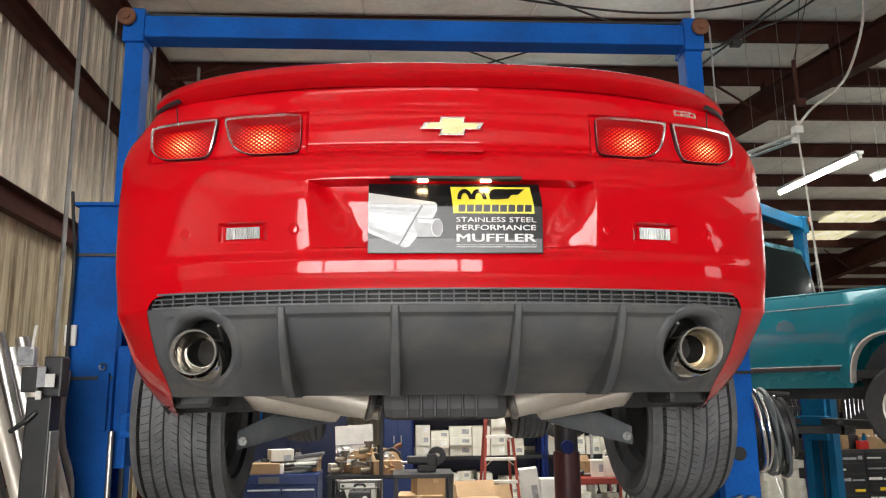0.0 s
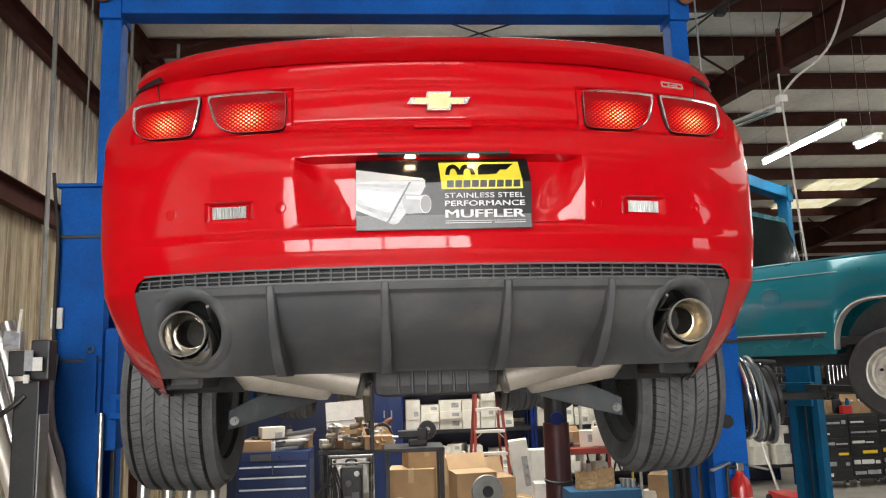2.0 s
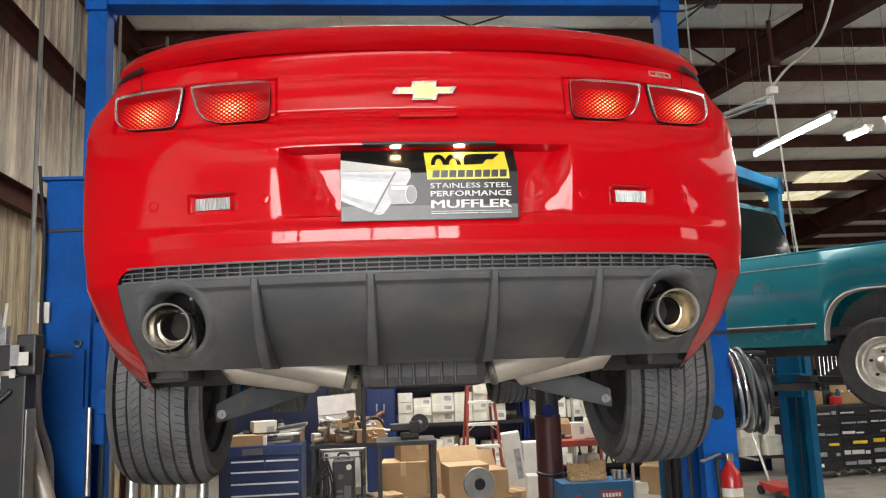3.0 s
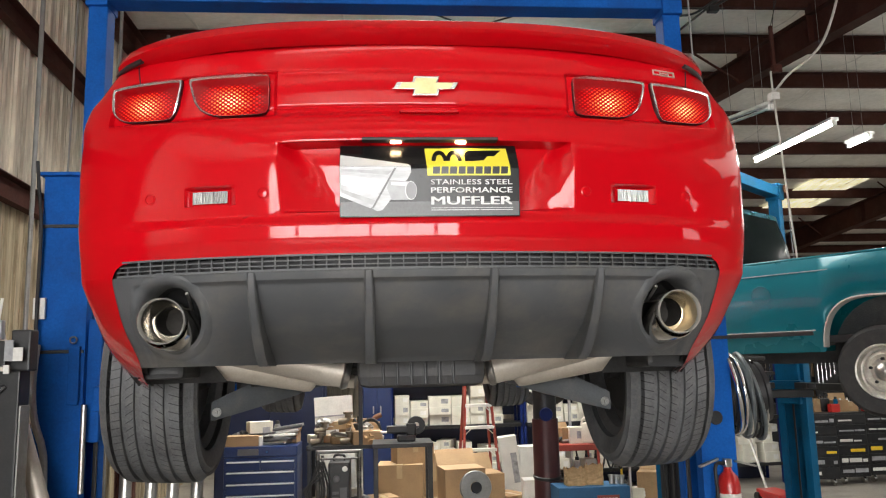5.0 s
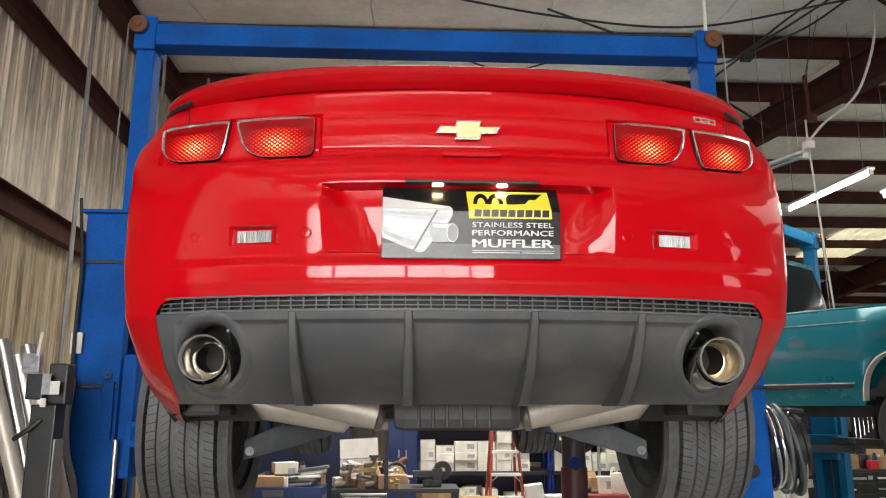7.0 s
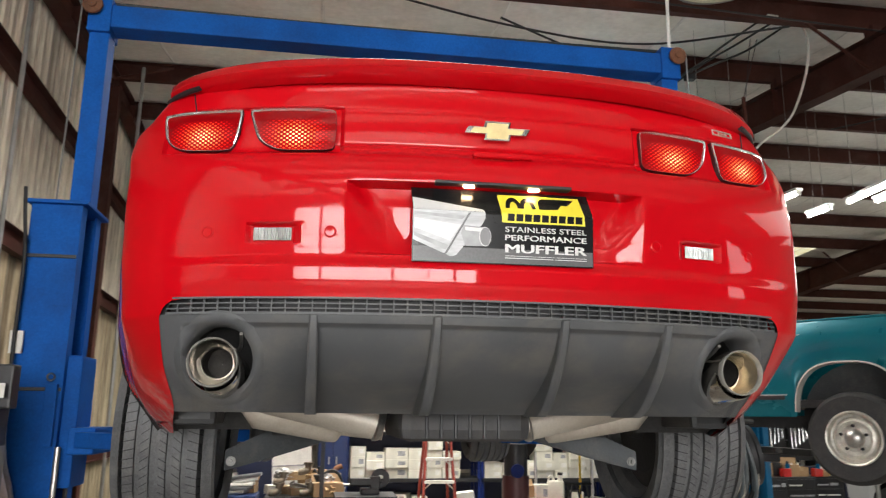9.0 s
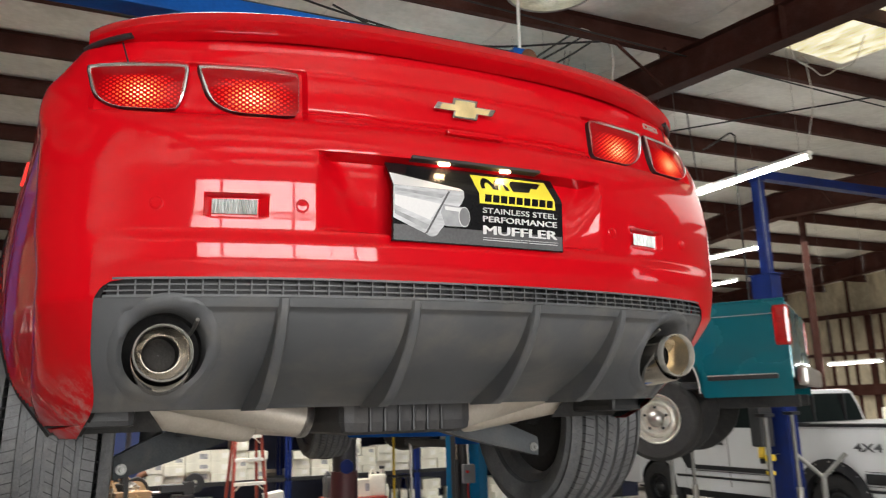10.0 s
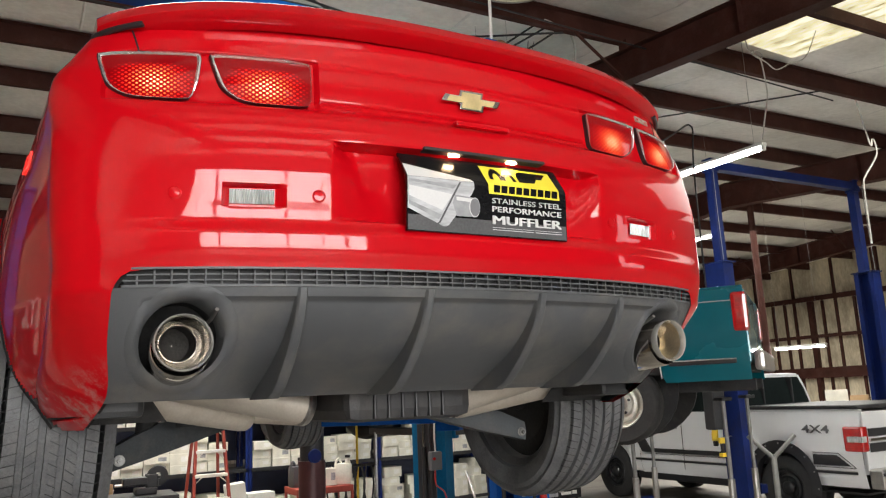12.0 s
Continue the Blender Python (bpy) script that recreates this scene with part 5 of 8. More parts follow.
# ---- two-post lifts ----
def two_post_lift(place, half, paint, label, top=3.92, ext=(-0.055, 0.075), column=2.83, carriage=1.55, arms=(), outer=(0.162, 0.162), arm_paint=None):
    """Columns stand at x = -half and half; each is a folded channel open to the bay."""
    root = thing("two_post_lift", place, label, "car lift")
    bar = part("crossbar", bx((-half - 0.03, -0.07, top - 0.125), (half + 0.03, 0.07, top), 0.008), paint, root)
    for s in (-1, 1):
        o, i = s * (half + outer[(s + 1) // 2]), s * (half - 0.035)
        fold = [(o, -0.16), (i, -0.16), (i, -0.085), (i - s * -0.010, -0.085), (i + s * 0.010, -0.150), (o - s * 0.012, -0.150), (o - s * 0.012, 0.150), (i + s * 0.010, 0.150), (i + s * 0.010, 0.085), (i, 0.085), (i, 0.16), (o, 0.16)]
        col = part("column", prism(fold, column, Matrix.Identity(4)), paint, root)
        part("top_plate", bx((o + s * 0.02, -0.19, column), (i - s * 0.03, 0.19, column + 0.018), 0.004), paint, col)
        part("base_plate", bx((o + s * 0.08, -0.25, 0.0), (i - s * 0.10, 0.25, 0.02), 0.004), paint, col)
        part("extension", bx((s * (half + ext[0]), -0.06, column + 0.018), (s * (half + ext[1]), 0.06, top - 0.125), 0.006), paint, col)
        part("gusset", bx((s * (half + ext[0] - 0.005), -0.085, top - 0.16), (s * (half + ext[1] + 0.01), 0.085, top + 0.035), 0.006), paint, col)
        part("pulley", lathe([(0.001, 0.018), (0.020, 0.018), (0.022, 0.010), (0.048, 0.008), (0.052, 0.0), (0.048, -0.010), (0.02, -0.012)], Matrix.Translation((s * (half + 0.045), -0.115, top - 0.03)) @ FACING, seg=28), RUST, col, "rusty cable pulley", smooth=40)
        part("lift_cable", hose([(s * (half + 0.095), -0.115, top - 0.03), (s * (half + 0.098), -0.118, (top + column) / 2), (s * (half + 0.10), -0.13, column)], 0.005, seg=6), GALVANISED, col)
        part("slide_rail", bx((i - s * 0.03, -0.03, 0.1), (i - s * 0.012, -0.012, carriage - 0.2), 0.003), BLACK_STEEL, col)
        sl = part("carriage", bx((s * (half + 0.06), -0.12, carriage - 0.25), (s * (half - 0.10), 0.12, carriage + 0.35), 0.012), paint, root)
        part("carriage_ear", bx((s * (half - 0.08), -0.17, carriage - 0.10), (s * (half - 0.20), 0.17, carriage + 0.02), 0.01), paint, sl)
        for y, ax, ay in arms:
            part("swing_arm", bx((0, -0.055, -0.03), (1.0, 0.055, 0.04), 0.008, m=Matrix.Translation((s * (half - 0.14), y, carriage - 0.04)) @ Vector((s * ax - s * (half - 0.14), ay - y, 0)).to_track_quat("X", "Z").to_matrix().to_4x4() @ Matrix.Diagonal(((Vector((ax - half + 0.14, ay - y))).length, 1, 1, 1))), arm_paint or paint, root)
            part("arm_pad", rod((s * ax, ay, carriage + 0.008), (s * ax, ay, carriage + 0.048), 0.04, seg=16), BLACK_TRIM, root, "black rubber lifting pad")
    return root


lift = two_post_lift((-0.006, 2.315, 0.0), 1.567, LIFT_BLUE, "bright blue two-post lift holding the red coupe", top=3.945, column=2.825, ext=(-0.037, 0.063), carriage=1.76, arms=((-0.12, 0.80, -0.70), (0.12, 0.80, 0.85)), outer=(0.195, 0.148))
# fittings on its columns
for s in (-1, 1):
    for z in (1.95, 2.57):
        part("strap", bx((s * 1.535, -0.175, z - 0.008), (-1.77 if s < 0 else 1.722, -0.162, z + 0.008), 0.002), BLACK_TRIM, lift, "black strap round the column")
part("shackle", lathe([(0.016, -0.004), (0.020, 0), (0.016, 0.004), (0.012, 0)], Matrix.Translation((-1.581, -0.18, 2.005)) @ FACING, seg=16, closed=True), STEEL, lift)
part("latch_plate", bx((-1.597, -0.19, 1.695), (-1.545, -0.165, 1.974), 0.004), LIFT_BLUE, lift)
part("upper_conduit", hose([(-1.787, -0.195, 2.895), (-1.774, -0.195, 2.761), (-1.751, -0.20, 2.554), (-1.751, -0.20, 2.212), (-1.743, -0.21, 1.933)], 0.009, seg=8), CABLE, lift, "black cable down the column")
part("steel_conduit", hose([(-1.736, -0.21, 1.985), (-1.743, -0.22, 1.788), (-1.722, -0.23, 1.633), (-1.685, -0.22, 1.504), (-1.671, -0.22, 1.374), (-1.669, -0.2, 0.867), (-1.700, -0.19, 0.039)], 0.017, seg=10), FLEX_STEEL, lift, "flexible steel conduit")
part("name_label", bx((-1.774, -0.19, 2.109), (-1.718, -0.175, 2.212), 0.002), WHITE_TRIM, lift, "small pale label plate")
part("cable_hole", lathe([(0.001, 0.004), (0.034, 0.004), (0.036, 0.0)], Matrix.Translation((1.621, -0.161, 1.540)) @ FACING, seg=28), BLACK_TRIM, lift, "round dark access hole")
part("safety_line", hose([(-1.55, 0, 3.985), (-0.6, -0.02, 3.965), (0.4, -0.02, 3.97), (1.2, 0, 3.985), (1.6, 0.0, 3.99)], 0.010, seg=6), CABLE, lift, "black cable along the crossbar")
part("latch_rod", rod((-1.519, -0.175, 1.281), (-1.519, -0.175, 1.695), 0.013), STEEL, lift, "bright steel latch rod")

# reel of hoses on the far side of the right-hand column
reel = thing("hose_reel", (1.785, 2.30, 1.665), "coiled black and steel hoses hung on the lift column", "hose reel")
for k in range(12):
    m = Matrix.Translation((-0.03 + 0.0185 * k, 0.012 * k, -0.004 * k)) @ pose(0, 0, 0, 6 + 4 * math.sin(k * 2.1), 82 + 5 * math.sin(k * 1.3), -5)
    r = 0.226 - 0.010 * (k % 3) + 0.006 * math.sin(k * 3.7)
    part("coil", lathe([(r + 0.011 * math.cos(a), 0.011 * math.sin(a)) for a in [2 * math.pi * j / 8 for j in range(8)]], m, seg=40, closed=True), (HOSE_GREY, CABLE, CHROME)[(2, 1, 2, 0, 2, 0, 0, 1, 0, 0, 1, 2)[k]], reel, smooth=60)
# black core, added for the shade inside the coils
part("coil_core", lathe([(0.001, -0.11), (0.16, -0.11), (0.16, -0.09), (0.15, -0.085), (0.15, 0.085), (0.16, 0.09), (0.16, 0.11), (0.001, 0.11)], Matrix.Translation((0.08, 0.06, -0.02)) @ pose(0, 0, 0, 6, 82, -5), seg=40), BLACK_TRIM, reel, "black core added as the dark inside of the coils", smooth=40)
part("hook", rod((-0.1, 0, 0.19), (0.24, 0.1, 0.17), 0.012), BLACK_STEEL, reel)

# fire extinguisher on the right-hand column
ext = thing("fire_extinguisher", (1.634, 2.105, 0.89), "red fire extinguisher with a white label on the lift column", "fire extinguisher")
part("cylinder", lathe([(0.001, 0.0), (0.048, 0.002), (0.055, 0.02), (0.055, 0.32), (0.045, 0.365), (0.022, 0.39), (0.018, 0.41)], Matrix.Identity(4), seg=28), RED_ENAMEL, ext, smooth=50)
part("label_band", lathe([(0.0556, 0.13), (0.0556, 0.285)], Matrix.Identity(4), seg=28), WHITE_TRIM, ext, "white label", smooth=50)
part("label_bar", lathe([(0.0562, 0.20), (0.0562, 0.245)], Matrix.Identity(4), seg=28), YELLOW, ext, smooth=50)
part("valve", bx((-0.018, -0.018, 0.41), (0.018, 0.018, 0.45), 0.005), STEEL, ext)
part("handle", bx((-0.075, -0.010, 0.45), (0.05, 0.010, 0.462), 0.003, m=pose(0, 0, 0, 0, -14, 20)), STEEL, ext)
part("squeeze_lever", bx((-0.05, -0.010, 0.43), (0.09, 0.010, 0.44), 0.003, m=pose(0, 0, 0, 0, 14, 20)), STEEL, ext)
part("hose", hose([(-0.02, -0.01, 0.43), (-0.07, -0.02, 0.42), (-0.075, -0.03, 0.3), (-0.07, -0.03, 0.12)], 0.009), CABLE, ext)
part("wall_bracket", bx((-0.02, 0.02, 0.1), (0.02, 0.05, 0.3), 0.003), STEEL, ext)

two_post_lift((9.34, 5.98, 0.0), 1.63, LIFT_DARK, "dark blue two-post lift over the white pickup", top=5.0, column=3.5, carriage=0.5)
far_lift = two_post_lift((3.595, 5.965, 0.0), 1.37, LIFT_TEAL, "teal-blue two-post lift holding the teal pickup", top=3.85, column=2.83, carriage=1.55, arms=((-0.12, 0.6, -0.9), (0.12, 0.6, 1.0)), arm_paint=BLACK_STEEL)
far_lift.rotation_euler = (0, 0, radians(40.8))
# black strip on the closed face imitates the shaded inside of an open channel
part("channel_shade", bx((-1.596, -0.085, 0.2), (-1.583, 0.085, 2.6), 0.003), BLACK_TRIM, far_lift, "black strip painted as the dark inside of the column")
part("cylinder_rod", rod((-1.605, 0.02, 1.35), (-1.605, 0.02, 2.5), 0.012), CHROME, far_lift, "bright cylinder rod")
part("cylinder_tube", rod((-1.61, 0.02, 0.2), (-1.61, 0.02, 1.4), 0.02), BLACK_STEEL, far_lift)
part("pressure_hose", hose([(-1.605, -0.04, 0.3), (-1.607, -0.045, 1.0), (-1.605, -0.035, 1.8), (-1.60, -0.04, 2.5)], 0.012), CABLE, far_lift, "black pressure hose")


# ---- pickups ----
RIM_STEEL = mat("worn_cream_chrome_rim", (0.62, 0.60, 0.54), 0.42, 0.35, 0.2, 9.0, 90.0, 0.03, dirt=(0.25, 0.2, 0.14), dirt_amount=0.4)


def wheel_arch_side(bm, x, outline, holes, thick, squash=1.0, power=2.0):
    """A body side in the yz plane at x: an upright sheet with half-round openings along its lower edge."""
    y0, y1, zl, zt = outline
    ys = sorted(set(np.round(np.concatenate([np.linspace(y0, y1, 60)] + [np.linspace(c - r, c + r, 31) for c, _, r in holes]), 4)))
    rows = [[], []]
    for y in ys:
        z = zl(y) if callable(zl) else zl
        for c, cz, r in holes:
            if abs(y - c) <= r:
                z = max(z, cz + r * max(0.0, 1 - (abs(y - c) / (r * squash)) ** power) ** (1 / power) if abs(y - c) < r * squash else z)
        rows[0].append((x, y, z))
        rows[1].append((x, y, zt(y) if callable(zt) else zt))
    n = 7
    full = []
    for k in range(n):
        f = k / (n - 1)
        full.append([(a[0] + thick * math.sin(math.pi * min(1.0, f * 1.02)) ** 0.6, a[1], a[2] + (b[2] - a[2]) * f) for a, b in zip(*rows)])
    grid(full, bm)


def steel_wheel(parent, m, r=0.37, width=0.24, rim=None, face=None):
    w = part("wheel", lathe([(r * 0.58, -width / 2 + 0.01), (r * 0.9, -width / 2), (r * 0.97, -width * 0.42), (r, -width * 0.3), (r, width * 0.3), (r * 0.97, width * 0.42), (r * 0.9, width / 2), (r * 0.60, width / 2 - 0.005), (r * 0.56, width / 2 - 0.03)], m, seg=48), DARK_RUBBER, parent, "black tyre on a steel wheel", smooth=40)
    part("rim", lathe([(r * 0.60, width / 2 - 0.012), (r * 0.575, width / 2 + 0.002), (r * 0.545, width / 2 - 0.004), (r * 0.52, width / 2 - 0.06), (r * 0.47, width / 2 - 0.07), (r * 0.43, width / 2 - 0.035), (r * 0.37, width / 2 - 0.025), (r * 0.30, width / 2 - 0.05), (r * 0.2, width / 2 - 0.045), (r * 0.19, width / 2 - 0.01)], m, seg=40), rim or LAMP_CHROME, w, "worn chrome wheel rim", smooth=40)
    part("hub_cap", lathe([(r * 0.2, width / 2 - 0.016), (r * 0.17, width / 2 + 0.0), (r * 0.10, width / 2 + 0.02), (0.001, width / 2 + 0.024)], m, seg=24), face or STEEL, w, smooth=40)
    for k in range(5):
        a = 2 * math.pi * k / 5
        part("wheel_nut", rod(m @ Vector((r * 0.27 * math.cos(a), r * 0.27 * math.sin(a), width / 2 - 0.02)), m @ Vector((r * 0.27 * math.cos(a), r * 0.27 * math.sin(a), width / 2 + 0.004)), 0.012, seg=6), BLACK_STEEL, w)
    return w


def pickup(place, tilt, turn, paint, label, length=5.3, width=1.92, rail=1.27, roof=1.78, rear=1.36, wheel_r=0.365, drop=0.0, dark_rim=False, flare=False, cab=None, lamp=(0.80, 1.17, 0.11), bumper=(0.44, 0.63, 0.20), base=0.53, ah=0.50, squash=1.0, power=2.0):
    """A pickup that faces +y; local origin at its tail, left side at x = 0, wheels' foot near z = 0."""
    root = thing("pickup_truck", place, label, "truck")
    root.rotation_euler = (radians(tilt), 0, radians(turn))
    front = length - 0.95
    cab0, cab1 = cab or (length * 0.40, length * 0.70)
    for nm, s in (("left", 0), ("right", 1)):
        x = width if s else 0.0
        bow = 0.05 if s else -0.05
        bm = bmesh.new()
        wheel_arch_side(bm, x, (0.0, cab0 - 0.012, base, rail), ((rear, ah, 0.44),), bow, squash, power)
        part("bed_side", bm, paint, root, smooth=30)
        bm = bmesh.new()
        wheel_arch_side(bm, x, (cab0 + 0.012, cab1, base - 0.03, rail), (), bow)
        part("cab_side", bm, paint, root, smooth=30)
        bm = bmesh.new()
        wheel_arch_side(bm, x, (cab1 + 0.006, length, base - 0.02, lambda y: rail - 0.10 * step(cab1, length, y)), ((front, ah, 0.44),), bow, squash, power)
        part("front_wing", bm, paint, root, smooth=30)
        rws = []
        for k in range(25):
            a = math.radians(-12 + 204 * k / 24 if flare else 4 + 172 * k / 24)
            c, q = (math.copysign(abs(v) ** (2 / power), v) for v in (math.cos(a), math.sin(a)))
            c *= squash
            rr = 0.58 if flare else 0.452
            rws.append([(x + bow * (1.9 if flare else 1.25), rear + rr * c, ah + rr * q), (x + bow * (2.0 if flare else 1.3), rear + 0.44 * c, ah + 0.44 * q), (x - bow * 0.3, rear + 0.435 * c, ah + 0.435 * q)])
        part("arch_moulding", grid(rws), BLACK_TRIM if flare else FLEX_STEEL, root, "black flared arch moulding" if flare else "chrome arch moulding", smooth=40)
        part("wheel_house", rod((x + (0.30 if not s else -0.30), rear, ah), (x + (0.34 if not s else -0.34), rear, ah), 0.46, seg=28), UNDERBODY, root)
    for x0, x1 in ((-0.02, 0.0), (width, width + 0.02)):
        part("side_moulding", bx((x0 - 0.028 if x0 < 0 else x0 + 0.0, 0.10, 0.662), (x0 + 0.0 if x0 < 0 else x1 + 0.028, rear - 0.45, 0.695), 0.006), BLACK_TRIM, root, "dark rubbing strip")
        part("side_moulding", bx((x0 - 0.028 if x0 < 0 else x0, rear + 0.47, 0.662), (x0 if x0 < 0 else x1 + 0.028, front - 0.5, 0.695), 0.006), BLACK_TRIM, root, "dark rubbing strip")
        part("moulding_trim", bx((x0 - 0.030 if x0 < 0 else x0, 0.10, 0.696), (x0 if x0 < 0 else x1 + 0.030, rear - 0.45, 0.704), 0.002), FLEX_STEEL, root)
        part("moulding_trim", bx((x0 - 0.030 if x0 < 0 else x0, rear + 0.45, 0.696), (x0 if x0 < 0 else x1 + 0.030, front - 0.5, 0.704), 0.002), FLEX_STEEL, root)
    part("bed_floor", bx((0.03, 0.02, 0.60), (width - 0.03, cab0 - 0.02, 0.66), 0.01), UNDERBODY, root)
    part("tailgate", bx((0.03, -0.01, 0.66), (width - 0.03, 0.05, rail - 0.01), 0.015), paint, root)
    for x in (0.0, width - 0.06):
        part("bed_rail", bx((x, 0.0, rail), (x + 0.06, cab0 - 0.01, rail + 0.022), 0.01), paint, root)
    for s in (0, 1):
        x0, x1 = (-0.058, 0.085) if not s else (width - 0.085, width + 0.058)
        part("tail_lamp", bx((x0, -0.025, lamp[0]), (x1, lamp[2], lamp[1]), 0.03), RED_LENS, root, "red tail lamp")
    part("rear_bumper", bx((-0.02, -bumper[2], bumper[0]), (width + 0.02, -0.03, bumper[1]), 0.03), STEEL, root, "dull chrome rear bumper")
    part("chassis", bx((0.35, 0.0, 0.44), (0.48, length - 0.2, 0.54), 0.01), UNDERBODY, root)
    part("chassis", bx((width - 0.48, 0.0, 0.44), (width - 0.35, length - 0.2, 0.54), 0.01), UNDERBODY, root)
    part("rear_axle", rod((0.2, rear, 0.37 - drop), (width - 0.2, rear, 0.37 - drop), 0.05, seg=14), UNDERBODY, root)
    part("fuel_tank", bx((0.5, 0.2, 0.47), (width - 0.5, 0.95, 0.58), 0.04), UNDERBODY, root)
    part("bonnet", bx((0.03, cab1, rail - 0.12), (width - 0.03, length - 0.02, rail - 0.07), 0.03), paint, root)
    part("front_panel", bx((0.03, length - 0.05, 0.5), (width - 0.03, length, rail - 0.1), 0.02), BLACK_TRIM, root)
    rws, grws = [], []
    for z, ins, dy0, dy1 in ((rail, 0.0, 0.0, 0.0), ((rail + roof) / 2, 0.07, 0.05, 0.28), (roof - 0.05, 0.15, 0.12, 0.55)):
        ring = []
        for j in range(40):
            a = 2 * math.pi * j / 40
            cx, sy = math.copysign(abs(math.cos(a)) ** 0.3, math.cos(a)), math.copysign(abs(math.sin(a)) ** 0.3, math.sin(a))
            ring.append((width / 2 + (width / 2 - ins) * cx, (cab0 + 0.03 + dy0 + cab1 + 0.25 - dy1) / 2 + (cab1 + 0.25 - dy1 - cab0 - 0.03 - dy0) / 2 * sy, z))
        rws.append(ring)
    part("cab_glass", grid(rws, wrap=True), GLASS_DARK, root, "dark cab windows", smooth=40)
    ring = rws[-1]
    cx, cy = width / 2, sum(p[1] for p in ring) / len(ring)
    part("cab_roof", grid([[(cx + (p[0] - cx) * k, cy + (p[1] - cy) * k, z) for p in ring] for k, z in ((1.015, roof - 0.07), (1.0, roof - 0.02), (0.9, roof - 0.005), (0.05, roof))], wrap=True), paint, root, smooth=40)
    for s in (0, 1):
        x = lambda f: (0.01 + f) if not s else width - 0.01 - f
        for y0, y1 in ((cab0 + 0.05, cab0 + 0.14), ((cab0 + cab1) / 2, (cab0 + cab1) / 2 + 0.02), (cab1 + 0.2, cab1 - 0.3)):
            k = 0.085 if y0 == cab0 + 0.05 else 0.0
            part("cab_pillar", hose([(x(k), y0 + k, rail - 0.02), (x(0.06 + k), (y0 + y1) / 2 + k, (rail + roof) / 2), (x(0.14 + k), y1 + k, roof - 0.05)], 0.028, seg=8), paint, root, smooth=50)
        part("door_gap", bx((x(-0.064), cab0 + 0.1, base + 0.06), (x(-0.06), cab0 + 0.108, rail - 0.02), 0), BLACK_TRIM, root)
        part("mirror", bx((x(-0.28), cab1 - 0.05, rail + 0.0), (x(-0.10), cab1 + 0.05, rail + 0.18), 0.03), BLACK_TRIM, root)
    for s in (-1, 1):
        for y in (rear, front):
            x = 0.11 if s < 0 else width - 0.11
            steel_wheel(root, Matrix.Translation((x, y, wheel_r - drop)) @ pose(0, 0, 0, 0, s * 90, 0), wheel_r, 0.25, BLACK_STEEL if dark_rim else RIM_STEEL, BLACK_STEEL if dark_rim else STEEL)
    return root


teal = pickup((4.245, 2.82, 1.34), 0.0, 36.0, TEAL_PAINT, "teal pickup truck raised high on a lift and stands", length=5.5, width=1.80, rail=1.27, roof=1.95, rear=1.08, wheel_r=0.345, drop=-0.03, cab=(2.32, 3.9), lamp=(0.91, 1.235, 0.10), bumper=(0.60, 0.76, 0.11), squash=0.87, power=2.8)
part("fuel_door", lathe([(0.085, 0.0), (0.082, 0.004), (0.078, 0.004), (0.076, 0.001), (0.001, 0.002)], Matrix.Translation((-0.045, 1.95, 1.0)) @ pose(0, 0, 0, 0, -90, 0), seg=32), TEAL_PAINT, teal, "round fuel door")
# pale strip paints the highlight along the bed side
part("bed_highlight", bx((-0.036, 0.10, 1.165), (-0.028, 2.5, 1.173), 0.002), LIGHT_PRINT, teal, "thin pale line painted as a highlight along the bed")
white = pickup((8.36, 4.68, 0.0), 0, 0, WHITE_PAINT, "white four-wheel-drive pickup parked on the floor", length=5.6, width=1.88, rail=1.44, roof=1.98, rear=1.17, wheel_r=0.43, dark_rim=True, flare=True, cab=(1.83, 3.94), lamp=(0.938, 1.252, 0.23), bumper=(0.50, 0.74, 0.20), base=0.50, ah=0.48)
lettering("four_by_four_mark", "4X4", 0.142, Matrix.Translation((-0.072, 0.80, 1.165)) @ pose(0, 0, 0, 90, 0, -90), GREY_PRINT, white, 0.003, 0.40)
for x0, x1 in ((-0.063, 0.04), (1.84, 1.943)):
    part("reverse_lens", bx((x0, -0.030, 1.055), (x1, 0.18, 1.13), 0.012), CLEAR_LENS, white, "clear band across the tail lamp")
part("bed_cover", bx((-0.03, 0.0, 1.464), (1.91, 1.82, 1.515), 0.02), BLACK_TRIM, white, "black bed cover")
for z0, z1 in ((1.12, 1.22), (0.93, 1.04)):
    part("tailgate_band", bx((0.10, -0.022, z0), (1.78, -0.008, z1), 0.006), BLACK_TRIM, white, "black band across the tailgate")
part("tailgate_bar", bx((0.10, -0.03, 1.06), (1.78, -0.008, 1.10), 0.008), CHROME, white, "chrome bar across the tailgate")
part("bumper_step", bx((0.0, -0.235, 0.66), (1.88, -0.06, 0.70), 0.012), BLACK_TRIM, white, "black step pad on the bumper")
ON_SIDE = pose(0, 0, 0, 90, 0, -90)
for poly, nm in (([(-0.06, 0.13), (0.28, 0.13), (0.46, 0.0), (-0.06, 0.0)], "black side stripe"), ([(-0.06, -0.018), (0.52, -0.018), (0.52, -0.026), (-0.06, -0.026)], "thin dark outline stripe"), ([(-0.06, 0.150), (0.30, 0.150), (0.52, -0.018), (0.53, -0.018), (0.305, 0.158), (-0.06, 0.158)], "thin dark outline stripe")):
    part("stripe", prism(poly, 0.004, Matrix.Translation((-0.068, 0.62, 0.765)) @ ON_SIDE), BLACK_TRIM, white, nm)
part("stripe", bx((-0.072, 1.72, 0.80), (-0.066, 3.8, 0.865), 0), BLACK_TRIM, white, "black side stripe")
